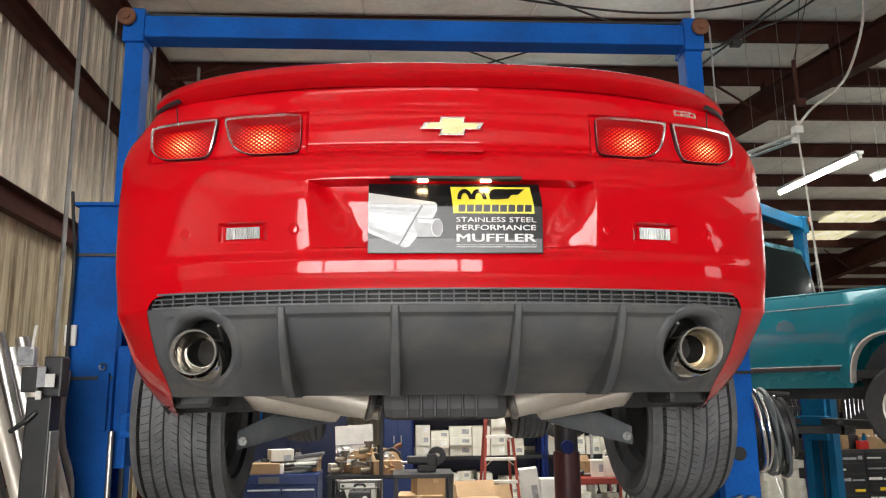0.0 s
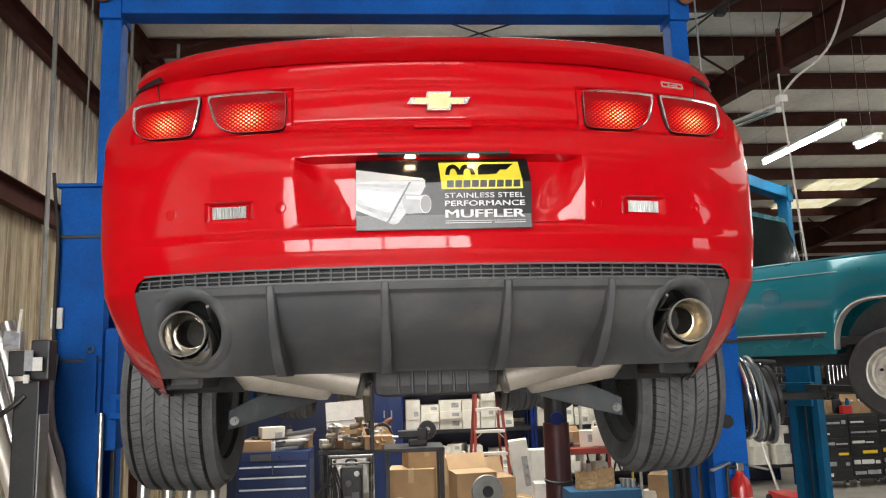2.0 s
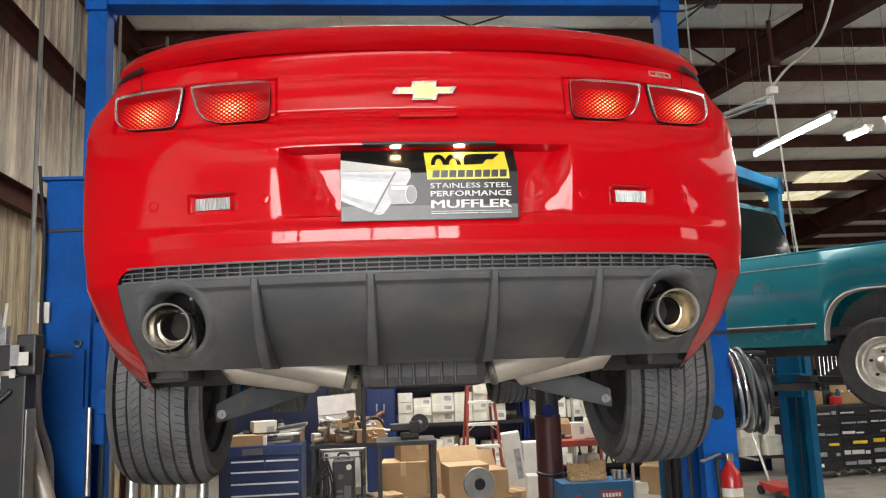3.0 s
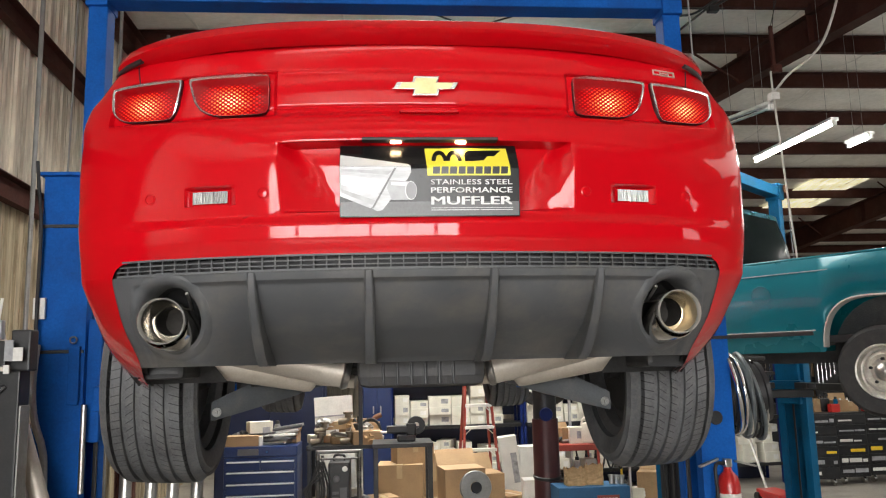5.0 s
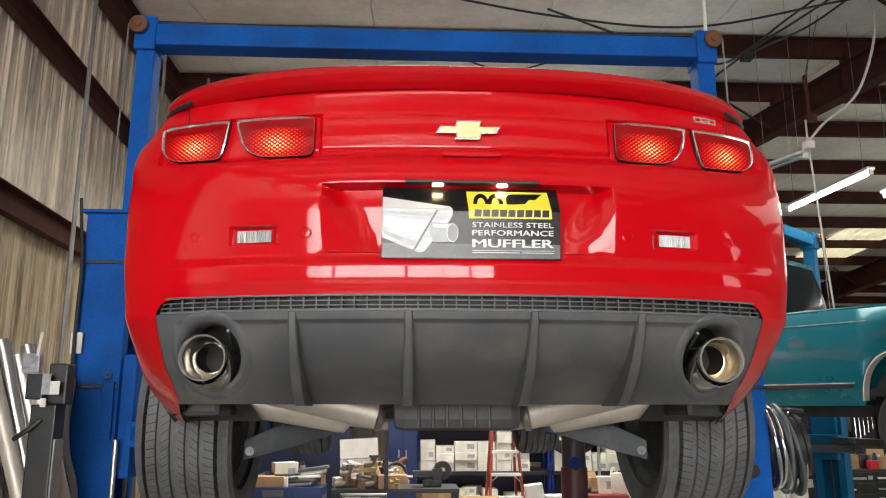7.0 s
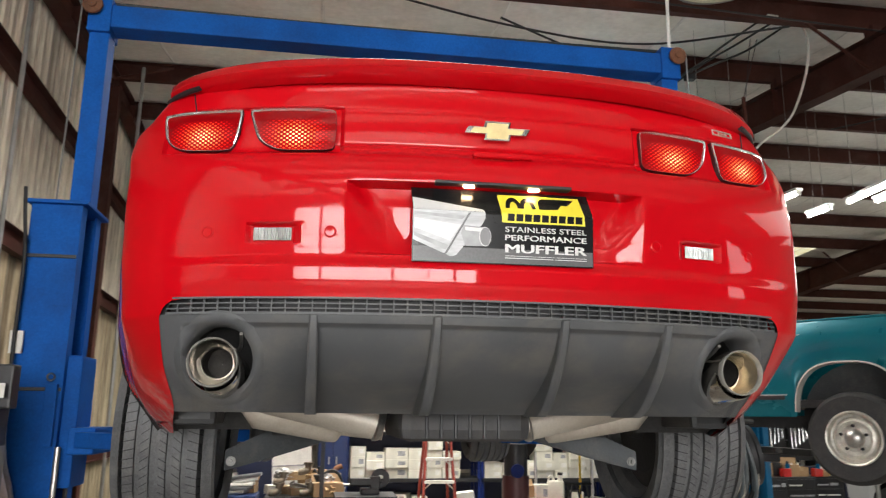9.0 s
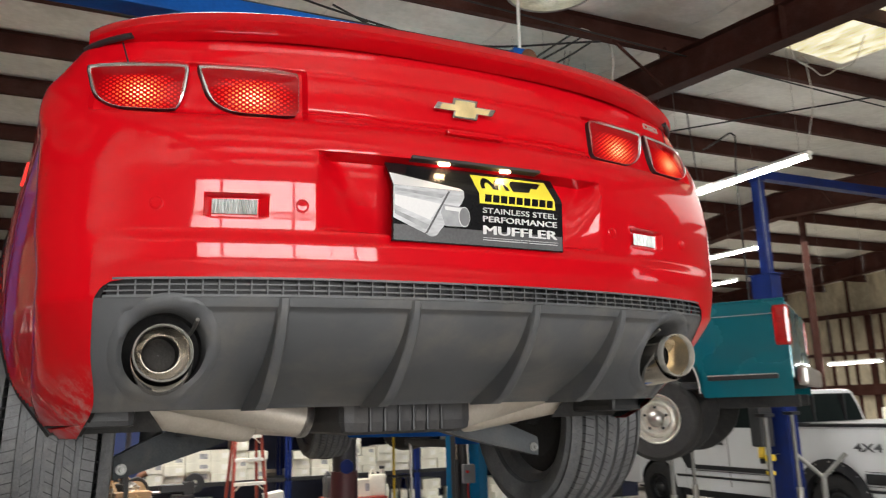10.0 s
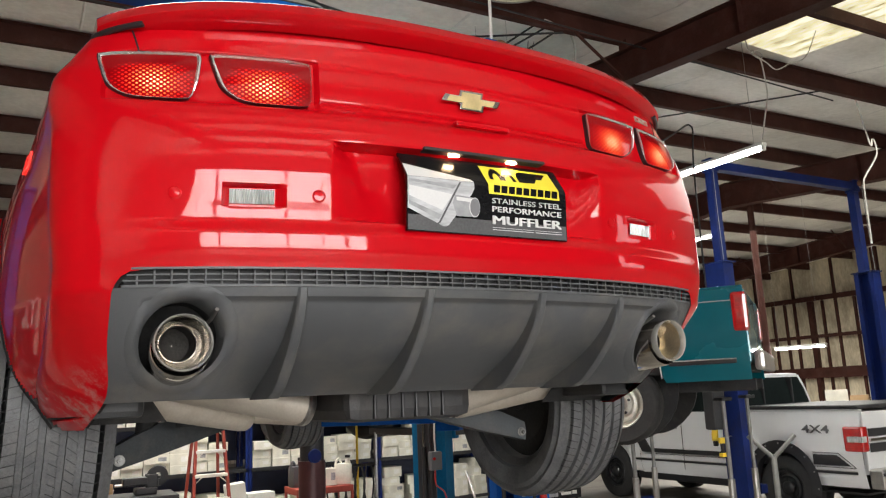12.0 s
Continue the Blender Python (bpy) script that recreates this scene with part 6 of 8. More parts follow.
part("stripe", bx((-0.072, 1.72, 0.775), (-0.066, 3.8, 0.783), 0), BLACK_TRIM, white, "thin dark outline stripe")
part("stripe", prism([(-0.42, 0.26), (-0.18, 0.26), (0.0, 0.0), (-0.24, 0.0)], 0.004, Matrix.Translation((-0.069, 3.62, 0.80)) @ ON_SIDE), BLACK_TRIM, white, "black slanted end of the side stripe")
for y in (2.05, 3.05):
    part("door_handle", bx((-0.085, y, 1.18), (-0.055, y + 0.17, 1.215), 0.008), BLACK_TRIM, white)
    part("door_gap", bx((-0.064, y - 0.10, 0.56), (-0.058, y - 0.092, 1.43), 0), BLACK_TRIM, white)
for k in range(9):
    a = math.radians(-2 + 23 * k)
    part("flare_bolt", rod((-0.108, 1.17 + 0.54 * math.cos(a), 0.48 + 0.54 * math.sin(a)), (-0.096, 1.17 + 0.54 * math.cos(a), 0.48 + 0.54 * math.sin(a)), 0.011, seg=8), STEEL, white)
part("side_sill", bx((0.02, 1.75, 0.36), (0.16, 4.1, 0.47), 0.03), BLACK_STEEL, white, "black step below the doors")
part("under_tray", bx((0.10, 0.1, 0.40), (1.78, 5.3, 0.43), 0.01), UNDERBODY, white)
for x in (0.59, 1.24):
    part("window_divider", bx((x, 1.865, 1.47), (x + 0.03, 1.96, 1.90), 0.006, m=None), BLACK_TRIM, white, "rear window divider")

# low blue arm with warning stripes on the floor
arm = thing("lift_arm", (7.60, 6.72, 0.0), "blue lift arm with yellow warning stripes lying on the floor", "lift arm")
part("beam", bx((-0.09, 0.0, 0.0), (0.09, 1.7, 0.13), 0.012, m=pose(0, 0, 0, 0, 0, -17)), LIFT_DARK, arm)
for k in range(5):
    part("warning_stripe", bx((-0.096, 0.12 + 0.11 * k, 0.03), (-0.090, 0.17 + 0.11 * k, 0.115), 0, m=pose(0, 0, 0, 0, 0, -17)), YELLOW, arm, "yellow warning stripe")

# yellow hand tool hung beside the dark blue column
tool = thing("power_drill", (7.48, 6.22, 1.02), "yellow and black hand drill hung on the dark blue lift column", "drill")
part("body", lathe([(0.001, -0.11), (0.040, -0.10), (0.045, -0.02), (0.040, 0.06), (0.025, 0.10), (0.012, 0.15), (0.001, 0.15)], pose(0, 0, 0.17, 0, 20, 30), seg=18), YELLOW, tool, smooth=40)
part("grip", bx((-0.03, -0.025, 0.0), (0.03, 0.025, 0.13), 0.012), BLACK_TRIM, tool, "black rubber grip")
part("hook_cord", hose([(0, 0, 0.28), (0.05, -0.05, 0.5), (0.10, -0.08, 0.75)], 0.008), CABLE, tool)

# tall screw stands under the teal pickup
def tall_stand(x, y, top):
    root = thing("tall_stand", (x, y, 0), "tall steel support stand with a tripod foot", "support stand", "tall stands under the truck")
    part("tube", rod((0, 0, 0.05), (0, 0, top * 0.62), 0.03), STEEL, root)
    part("screw", rod((0, 0, top * 0.62), (0, 0, top), 0.018), GALVANISED, root)
    part("saddle", bx((-0.06, -0.05, top), (0.06, 0.05, top + 0.03), 0.006), BLACK_STEEL, root)
    for k in range(3):
        a = math.radians(90 + 120 * k)
        part("leg", rod((0, 0, 0.45), (0.35 * math.cos(a), 0.35 * math.sin(a), 0.012), 0.014), STEEL, root)


for x, y, top in ((4.42, 3.3, 1.70), (4.0, 4.0, 1.70), (5.25, 3.75, 1.70), (4.75, 4.55, 1.70)):
    tall_stand(x, y, top)


# ---- workshop things behind the car ----
rnd = random.Random(7)
PACK_TAPE = mat("brown_packing_tape", (0.42, 0.30, 0.16), 0.3, 0, 0.1, 6.0, 60.0, 0.0)


def carton_box(x, y, z, w, d, h, turn, material, label, group="", open_top=False):
    root = thing("cardboard_box" if material is CARDBOARD else "carton", (x, y, z), label, "box", group)
    root.rotation_euler = (0, 0, radians(turn))
    body = part("box_body", bx((-w / 2, -d / 2, 0), (w / 2, d / 2, h), 0.004), material, root)
    if open_top:
        for s in (-1, 1):
            part("flap", bx((-w / 2, 0, 0), (w / 2, d * 0.5, 0.004), 0, m=Matrix.Translation((0, s * d / 2, h)) @ pose(0, 0, 0, s * 50, 0, 0 if s > 0 else 0)), material, root)
    else:
        part("tape", bx((-0.03, -d / 2 - 0.001, h * 0.6), (0.03, d / 2 + 0.001, h + 0.002)), PACK_TAPE, root) if material is CARDBOARD else part("label", bx((w * 0.05, -d / 2 - 0.001, h * 0.3), (w * 0.38, -d / 2, h * 0.75)), LIGHT_PRINT if rnd.random() < 0.3 else WHITE_TRIM, root)
    return root


# tool chest
chest = thing("tool_chest", (-1.26, 6.25, 0.0), "blue steel tool chest with chrome drawer pulls", "tool chest")
part("cabinet", bx((-0.35, -0.25, 0.10), (0.35, 0.25, 1.0), 0.01), TOOL_BLUE, chest)
part("lid", bx((-0.35, -0.25, 1.0), (0.35, 0.25, 1.10), 0.012), TOOL_BLUE, chest)
part("badge", bx((-0.22, -0.256, 1.02), (-0.02, -0.25, 1.08), 0.003), GREY_PRINT, chest)
part("lock", rod((0.06, -0.26, 1.05), (0.06, -0.24, 1.05), 0.010), CHROME, chest)
for z0, z1, cuts in ((0.88, 0.97, 2), (0.77, 0.87, 1), (0.66, 0.76, 1), (0.46, 0.65, 1), (0.14, 0.45, 1)):
    for k in range(cuts):
        x0 = -0.33 + 0.66 * k / cuts
        dr = part("drawer", bx((x0 + 0.005, -0.265, z0), (x0 + 0.66 / cuts - 0.005, -0.245, z1), 0.005), TOOL_BLUE, chest)
        part("drawer_pull", bx((x0 + 0.01, -0.277, z1 - 0.018), (x0 + 0.66 / cuts - 0.01, -0.262, z1 - 0.004), 0.003), PULL_STRIP, dr, "chrome drawer pull painted pale for its shine")
for s in (-1, 1):
    for t in (-1, 1):
        part("castor", rod((s * 0.3 - 0.015, t * 0.2, 0.05), (s * 0.3 + 0.015, t * 0.2, 0.05), 0.05), BLACK_TRIM, chest)
tray = thing("parts_tray", (-1.45, 6.15, 1.10), "shallow brown cardboard tray on the tool chest", "tray")
part("tray_body", bx((-0.16, -0.1, 0), (0.16, 0.1, 0.10), 0.004), CARDBOARD, tray)
part("tray_end", bx((0.16, -0.09, 0), (0.20, -0.06, 0.09), 0.01), WHITE_TRIM, tray)
for k in range(5):
    p = thing("metal_cover", (-1.15 + 0.03 * k, 6.2 + 0.03 * k, 1.10 + 0.035 * k), "dull metal cover plate in a loose stack", "metal part", "stack of metal covers")
    part("plate", bx((-0.15, -0.10, 0), (0.15, 0.10, 0.030), 0.012, m=pose(0, 0, 0, 0, rnd.uniform(-8, 2), rnd.uniform(-20, 25))), (STEEL, GREY_PRINT, WHITE_TRIM)[k % 3], p)

# workbench with a heap of brass and paper on it
bench = thing("workbench", (-0.45, 6.55, 0.0), "black steel workbench heaped with fittings", "workbench")
part("bench_top", bx((-0.40, -0.3, 1.02), (0.33, 0.3, 1.06), 0.006), BLACK_STEEL, bench)
for s in (-0.37, 0.30):
    for t in (-0.27, 0.27):
        part("leg", bx((s - 0.02, t - 0.02, 0), (s + 0.02, t + 0.02, 1.02), 0.004), BLACK_STEEL, bench)
part("lower_shelf", bx((-0.38, -0.28, 0.35), (0.31, 0.28, 0.38), 0.004), BLACK_STEEL, bench)
part("upright", bx((0.13, -0.32, 1.06), (0.17, -0.28, 2.1), 0.004), BLACK_STEEL, bench)
BRASS = mat("dull_brass", (0.24, 0.20, 0.15), 0.5, 0.6, 0.25, 12.0, 120.0, 0.1)
KRAFT = mat("kraft_paper", (0.42, 0.275, 0.135), 0.85, 0, 0.2, 6.0, 60.0, 0.3)
for k in range(16):
    x, y = -0.45 + rnd.uniform(-0.36, 0.36), 6.45 + rnd.uniform(-0.15, 0.2)
    z = 1.06 + max(0.0, rnd.uniform(0.0, 0.12)) * (k % 3)
    kind = k % 4
    if kind == 0:
        o = thing("pipe_fitting", (x, y, z), "dull brass pipe elbow in the heap on the bench", "pipe fitting", "fittings on the bench")
        part("elbow", hose([(-0.05, 0, 0.035), (0.0, 0, 0.04), (0.04, 0.02, 0.06), (0.05, 0.02, 0.12)], 0.032, seg=12), BRASS, o, smooth=50)
        part("flange", lathe([(0.03, -0.01), (0.05, -0.01), (0.05, 0.01), (0.03, 0.01)], Matrix.Translation((0.05, 0.02, 0.12)), seg=16, closed=True), BRASS, o)
    elif kind == 1:
        o = thing("paper_wrap", (x, y, z), "crumpled kraft paper on the bench" if k % 8 == 1 else "crumpled cloudy plastic bag on the bench", "packing", "packing on the bench")
        bm = bmesh.new()
        bmesh.ops.create_icosphere(bm, subdivisions=3, radius=0.09)
        for v in bm.verts:
            fold = abs(noise.noise(v.co * 22 + Vector((k, 0, 0)))) + 0.6 * abs(noise.noise(v.co * 55 + Vector((0, k, 0))))
            v.co = v.co * (0.72 + 0.75 * fold)
            v.co.z = max(-0.0, v.co.z * 0.75 + 0.04)
        part("sheet", bm, KRAFT if k % 8 == 1 else CLEAR_BAG, o)
    elif kind == 2:
        carton_box(x, y, z, rnd.uniform(0.14, 0.24), 0.14, rnd.uniform(0.06, 0.1), rnd.uniform(-40, 40), CARDBOARD, "small brown box on the bench", "boxes on the bench")
    else:
        o = thing("metal_bracket", (x, y, z), "grey bent steel bracket on the bench", "bracket", "fittings on the bench")
        part("plate", bx((-0.08, -0.05, 0), (0.08, 0.05, 0.012), 0.003, m=pose(0, 0, 0.02, 12, -15, 30 * k)), STEEL, o)
        part("upright", bx((-0.08, -0.05, 0), (-0.068, 0.05, 0.09), 0.003, m=pose(0, 0, 0.02, 12, -15, 30 * k)), STEEL, o)
carton_box(-0.24, 6.36, 1.06, 0.30, 0.20, 0.13, 6, CARDBOARD, "open brown cardboard box on the bench", "boxes on the bench", True)
# white panels stored behind the bench
for k in range(1):
    p = thing("white_panel", (-0.66 + 0.05 * k, 6.98 + 0.05 * k, 0.0), "white sheet panel leaning behind the bench", "panel", "leaning panels")
    part("sheet", bx((-0.10, -0.006, 0.0), (0.32, 0.006, 1.52), 0.002, m=pose(0, 0, 0, -4, -3, 0)), WHITE_TRIM, p)
    part("sheet_fold", bx((-0.10, -0.012, 1.30), (0.32, -0.007, 1.315), 0.002, m=pose(0, 0, 0, -4, -3, 0)), LIGHT_PRINT, p)

# welder on its wheeled frame
weld = thing("welder", (-0.50, 5.95, 0.0), "black welding machine on a dark steel tube cart", "welder")
case = part("case", bx((-0.10, -0.16, 0.25), (0.105, 0.22, 0.95), 0.02), BLACK_TRIM, weld)
part("fascia", bx((-0.085, -0.168, 0.50), (0.09, -0.16, 0.93), 0.006), BLACK_STEEL, case)
part("dial", lathe([(0.026, 0.0), (0.024, 0.012), (0.001, 0.012)], Matrix.Translation((0.058, -0.168, 0.89)) @ FACING, seg=20), WHITE_TRIM, case, "pale round gauge", smooth=40)
part("dial", lathe([(0.032, 0.0), (0.030, 0.014), (0.012, 0.02), (0.001, 0.02)], Matrix.Translation((-0.022, -0.168, 0.80)) @ FACING, seg=20), GREY_PRINT, case, smooth=40)
for k in range(3):
    part("vent", bx((-0.07, -0.171, 0.56 + 0.05 * k), (0.0, -0.168, 0.585 + 0.05 * k), 0.002), GREY_PRINT, case)
part("door_panel", bx((0.01, -0.171, 0.54), (0.075, -0.168, 0.72), 0.003), GREY_PRINT, case)
part("handle", hose([(-0.05, 0, 0.95), (-0.04, 0, 1.0), (0.04, 0, 1.0), (0.05, 0, 0.95)], 0.012), BLACK_TRIM, weld)
for s in (-1, 1):
    part("cart_post", rod((s * 0.195, -0.15, 0.02), (s * 0.195, -0.15, 1.06), 0.019, seg=14), CART_TUBE, weld, smooth=50)
    part("cart_post", rod((s * 0.175, 0.20, 0.02), (s * 0.175, 0.20, 0.98), 0.016, seg=14), CART_TUBE, weld, smooth=50)
for z in (1.05, 0.985):
    part("cart_rail", rod((-0.21, -0.15, z), (0.21, -0.15, z), 0.017 if z > 1 else 0.010, seg=14), CART_TUBE, weld, smooth=50)
for k in range(4):
    part("welding_lead", hose([(-0.19 + 0.02 * k, -0.17, 0.98 - 0.05 * k), (-0.26 - 0.02 * k, -0.2, 0.7), (-0.22 + 0.03 * k, -0.21, 0.42 + 0.04 * k), (-0.16 + 0.03 * k, -0.19, 0.7), (-0.20 + 0.02 * k, -0.17, 0.96)], 0.010), CABLE, weld, "looped black welding lead")
part("cart_deck", bx((-0.2, -0.2, 0.2), (0.2, 0.25, 0.25), 0.01), BLACK_STEEL, weld)
for s in (-1, 1):
    part("wheel", rod((s * 0.2, 0.2, 0.1), (s * 0.24, 0.2, 0.1), 0.1, seg=20), BLACK_TRIM, weld)

# steel stand with a bench vise
stand = thing("vise_stand", (0.11, 6.0, 0.0), "black square-tube stand with a steel top", "stand")
part("stand_top", bx((-0.29, -0.25, 1.07), (0.29, 0.25, 1.11), 0.006), BLACK_STEEL, stand)
for s in (-1, 1):
    for t in (-1, 1):
        part("leg", bx((s * 0.26 - 0.022, t * 0.22 - 0.022, 0), (s * 0.26 + 0.022, t * 0.22 + 0.022, 1.07), 0.004), BLACK_STEEL, stand)
    part("rail", bx((s * 0.26 - 0.015, -0.2, 0.3), (s * 0.26 + 0.015, 0.2, 0.34), 0.004), BLACK_STEEL, stand)
vise = thing("bench_vise", (0.15, 5.98, 1.11), "dark cast-iron bench vise bolted to the stand", "vise")
part("base", bx((-0.09, -0.08, 0), (0.09, 0.08, 0.06), 0.015), BLACK_STEEL, vise)
part("jaw", bx((-0.19, -0.06, 0.08), (0.02, 0.06, 0.15), 0.012), BLACK_STEEL, vise)
part("jaw_body", bx((0.0, -0.06, 0.05), (0.10, 0.06, 0.17), 0.015), BLACK_STEEL, vise)
part("anvil_disc", lathe([(0.03, -0.03), (0.085, -0.03), (0.09, 0.0), (0.085, 0.03), (0.03, 0.03)], Matrix.Translation((0.10, 0, 0.15)) @ FACING, seg=28, closed=True), BLACK_STEEL, vise, smooth=40)
part("screw", rod((-0.25, 0, 0.09), (0.0, 0, 0.09), 0.012), STEEL, vise)

# shelving with rows of cartons
def shelf_unit(x, y, w, levels, depth=0.5, top=2.3, paint=None):
    root = thing("storage_shelf", (x, y, 0), "dark steel shelving loaded with white cartons", "shelf", "shelving along the back")
    for s in (0, w):
        for t in (0, depth):
            part("upright", bx((s - 0.02, t - 0.02, 0), (s + 0.02, t + 0.02, top), 0.003), paint or LIFT_DARK, root)
    for z in levels:
        part("back_panel", bx((0.02, depth + 0.022, z - 0.55), (w - 0.02, depth + 0.03, z - 0.052), 0), NAVY_DARK, root)
        part("shelf_board", bx((-0.02, -0.02, z - 0.05), (w + 0.02, depth + 0.02, z), 0.004), BLACK_STEEL, root)
    return root


for sx, sw in ((0.07, 1.88), (2.0, 1.9), (3.95, 1.9)):
    shelf_unit(sx, 9.5, sw, (0.30, 0.98, 1.62, 2.2))
    for z, hmax, tidy in ((0.98, 0.60, True), (1.62, 0.5, True), (0.30, 0.56, False)):
        x = sx + 0.04
        while x < sx + sw - 0.16:
            w = rnd.choice((0.22, 0.27, 0.27, 0.33))
            if x + w > sx + sw - 0.02:
                break
            zz = z
            n = rnd.choice((2, 3, 3, 4)) if tidy else rnd.choice((2, 3, 4, 4))
            for _ in range(n):
                h = rnd.choice((0.11, 0.13, 0.15))
                if zz + h > z + hmax:
                    break
                carton_box(x + w / 2, 9.66 + rnd.uniform(-0.02, 0.06), zz, w - 0.012, 0.34, h, rnd.uniform(-2, 2) if tidy else rnd.uniform(-22, 22), WHITE_CARD, "off-white parts carton on the shelving", "cartons on the shelving")
                zz += h + 0.001
            x += w + (0.0 if tidy else rnd.uniform(0.02, 0.16))
# dark blue locker left of the shelving and a blue cabinet behind the tool chest
locker = thing("locker", (-0.14, 9.05, 0), "dark blue steel locker", "locker")
part("body", bx((-0.20, 0, 0), (0.20, 0.4, 2.0), 0.01), TOOL_BLUE, locker)
for k in range(2):
    dr = part("door", bx((-0.19 + 0.195 * k, -0.015, 0.05), (-0.005 + 0.195 * k, 0.0, 1.95), 0.005), TOOL_BLUE, locker)
    part("handle", bx((-0.06 + 0.1 * k, -0.03, 1.2), (-0.04 + 0.1 * k, -0.015, 1.3), 0.003), STEEL, dr)
cab = thing("storage_cabinet", (-1.55, 8.2, 0), "blue steel storage cabinet", "cabinet")
part("body", bx((-0.6, 0, 0), (0.75, 0.5, 1.75), 0.01), NAVY_DARK, cab)
for k in range(2):
    part("door", bx((-0.58 + 0.66 * k, -0.018, 0.06), (0.07 + 0.66 * k, 0.0, 1.7), 0.006), NAVY_DARK, cab)

# cartons on the floor
for x, y, z, w, d, h, a, o in ((0.10, 7.0, 0.0, 0.55, 0.45, 0.42, 4, False), (0.12, 7.0, 0.42, 0.5, 0.4, 0.36, -6, False), (0.25, 7.05, 0.78, 0.42, 0.3, 0.2, 12, False), (0.62, 6.3, 0.0, 0.5, 0.45, 0.48, -3, False), (0.72, 6.35, 0.48, 0.42, 0.38, 0.32, 8, True), (1.05, 7.4, 0.0, 0.45, 0.45, 0.6, 10, True), (-0.1, 6.6, 0.0, 0.3, 0.3, 0.5, 20, False), (0.55, 7.8, 0.0, 0.5, 0.4, 0.8, -8, False)):
    carton_box(x, y, z, w, d, h, a, CARDBOARD, "open brown cardboard box among the stock" if o else "taped brown cardboard box among the stock", "cardboard boxes on the floor", o)
for x, y, w, h, a in ((1.70, 8.75, 0.24, 0.86, -6), (1.95, 8.9, 0.36, 0.72, 3), (1.7, 7.4, 0.3, 0.5, -4)):
    tall = carton_box(x, y, 0.0, w, 0.25, h, a, WHITE_TRIM, "tall white carton leaning on the stock" if h > 0.75 else "tall white carton standing on the floor", "tall cartons")
    if h > 0.75:
        tall.rotation_euler = (0, radians(-7), radians(a))
        tall.location.z = 0.5 * w * math.sin(radians(7))
disc = thing("brake_drum", (0.71, 5.05, 0.70), "pale machined brake disc hung on edge", "brake disc")
part("disc_face", lathe([(0.05, 0.02), (0.135, 0.02), (0.14, 0.012), (0.14, -0.012), (0.135, -0.02), (0.05, -0.02)], Matrix.Translation((0, 0, 0.09)) @ pose(0, 0, 0, 84, 0, 8), seg=40, closed=True), GALVANISED, disc, smooth=40)
part("disc_hub", lathe([(0.05, 0.03), (0.045, 0.04), (0.001, 0.04)], Matrix.Translation((0, 0, 0.09)) @ pose(0, 0, 0, 84, 0, 8), seg=24), BLACK_STEEL, disc, smooth=40)
part("disc_stand", rod((0, 0.05, -0.70), (0, 0.05, 0.09), 0.02), BLACK_STEEL, disc)

# red stepladder
lad = thing("stepladder", (1.12, 8.1, 0.0), "red fibreglass stepladder with pale treads", "ladder")
for s in (-1, 1):
    part("side_rail", bx((-0.015, -0.035, 0), (0.015, 0.035, 2.12), 0.006, m=Matrix.Translation((s * 0.25, -0.42, 0)) @ pose(0, 0, 0, -11, -s * 3.6, 0)), LADDER_RED, lad)
    part("rear_rail", bx((-0.016, -0.02, 0), (0.016, 0.02, 2.1), 0.004, m=Matrix.Translation((s * 0.24, 0.42, 0)) @ pose(0, 0, 0, 11, -s * 3.6, 0)), LADDER_RED, lad)
for k in range(7):
    z = 0.27 + 0.265 * k
    hw = 0.25 - 0.063 * z
    part("tread", bx((-hw, -0.045, -0.018), (hw, 0.045, 0.018), 0.004, m=Matrix.Translation((0, -0.42 + 0.194 * z, z))), WHITE_TRIM, lad)
    for s in (-1, 1):
        part("tread_brace", rod((s * hw, -0.42 + 0.194 * z, z - 0.09), (s * (hw - 0.09), -0.42 + 0.194 * z, z - 0.01), 0.006, seg=6), WHITE_TRIM, lad)
part("top_cap", bx((-0.14, -0.12, 2.08), (0.14, 0.12, 2.14), 0.015), LADDER_RED, lad)

# maroon pump post
post = thing("jack_post", (1.32, 4.95, 0.0), "thick maroon steel jack post with a black head", "post")
part("tube", rod((0, 0, 0), (0, 0, 1.36), 0.112, seg=32), mat("maroon_gloss_tube", (0.058, 0.013, 0.015), 0.42, 0.1, 0.2, 4.0, 60.0, 0.04, dirt=(0.03, 0.012, 0.014), dirt_amount=0.6), post, smooth=40)
part("head", rod((0, 0, 1.36), (0, 0, 1.62), 0.10, seg=32), BLACK_STEEL, post, smooth=40)
part("clamp_ring", lathe([(0.113, 0.0), (0.120, 0.004), (0.120, 0.026), (0.113, 0.03)], Matrix.Translation((0, 0, 0.86)) @ pose(0, 0, 0, 7, 0, 0), seg=32), BLACK_STEEL, post, smooth=40)
part("cap", lathe([(0.06, 0.0), (0.055, 0.012), (0.001, 0.014)], Matrix.Translation((-0.01, -0.10, 1.40)) @ FACING, seg=24), LIFT_DARK, post, smooth=40)
part("base", bx((-0.2, -0.2, 0), (0.2, 0.2, 0.03), 0.006), BLACK_STEEL, post)

# red tool trolley and a blue parts carton with paper bags
trol = thing("tool_trolley", (1.75, 6.0, 0.0), "red steel tool trolley with tools on top", "trolley")
for z in (0.25, 0.62, 0.98):
    part("tray", bx((-0.28, -0.2, z), (0.28, 0.2, z + 0.06), 0.008), LADDER_RED, trol)
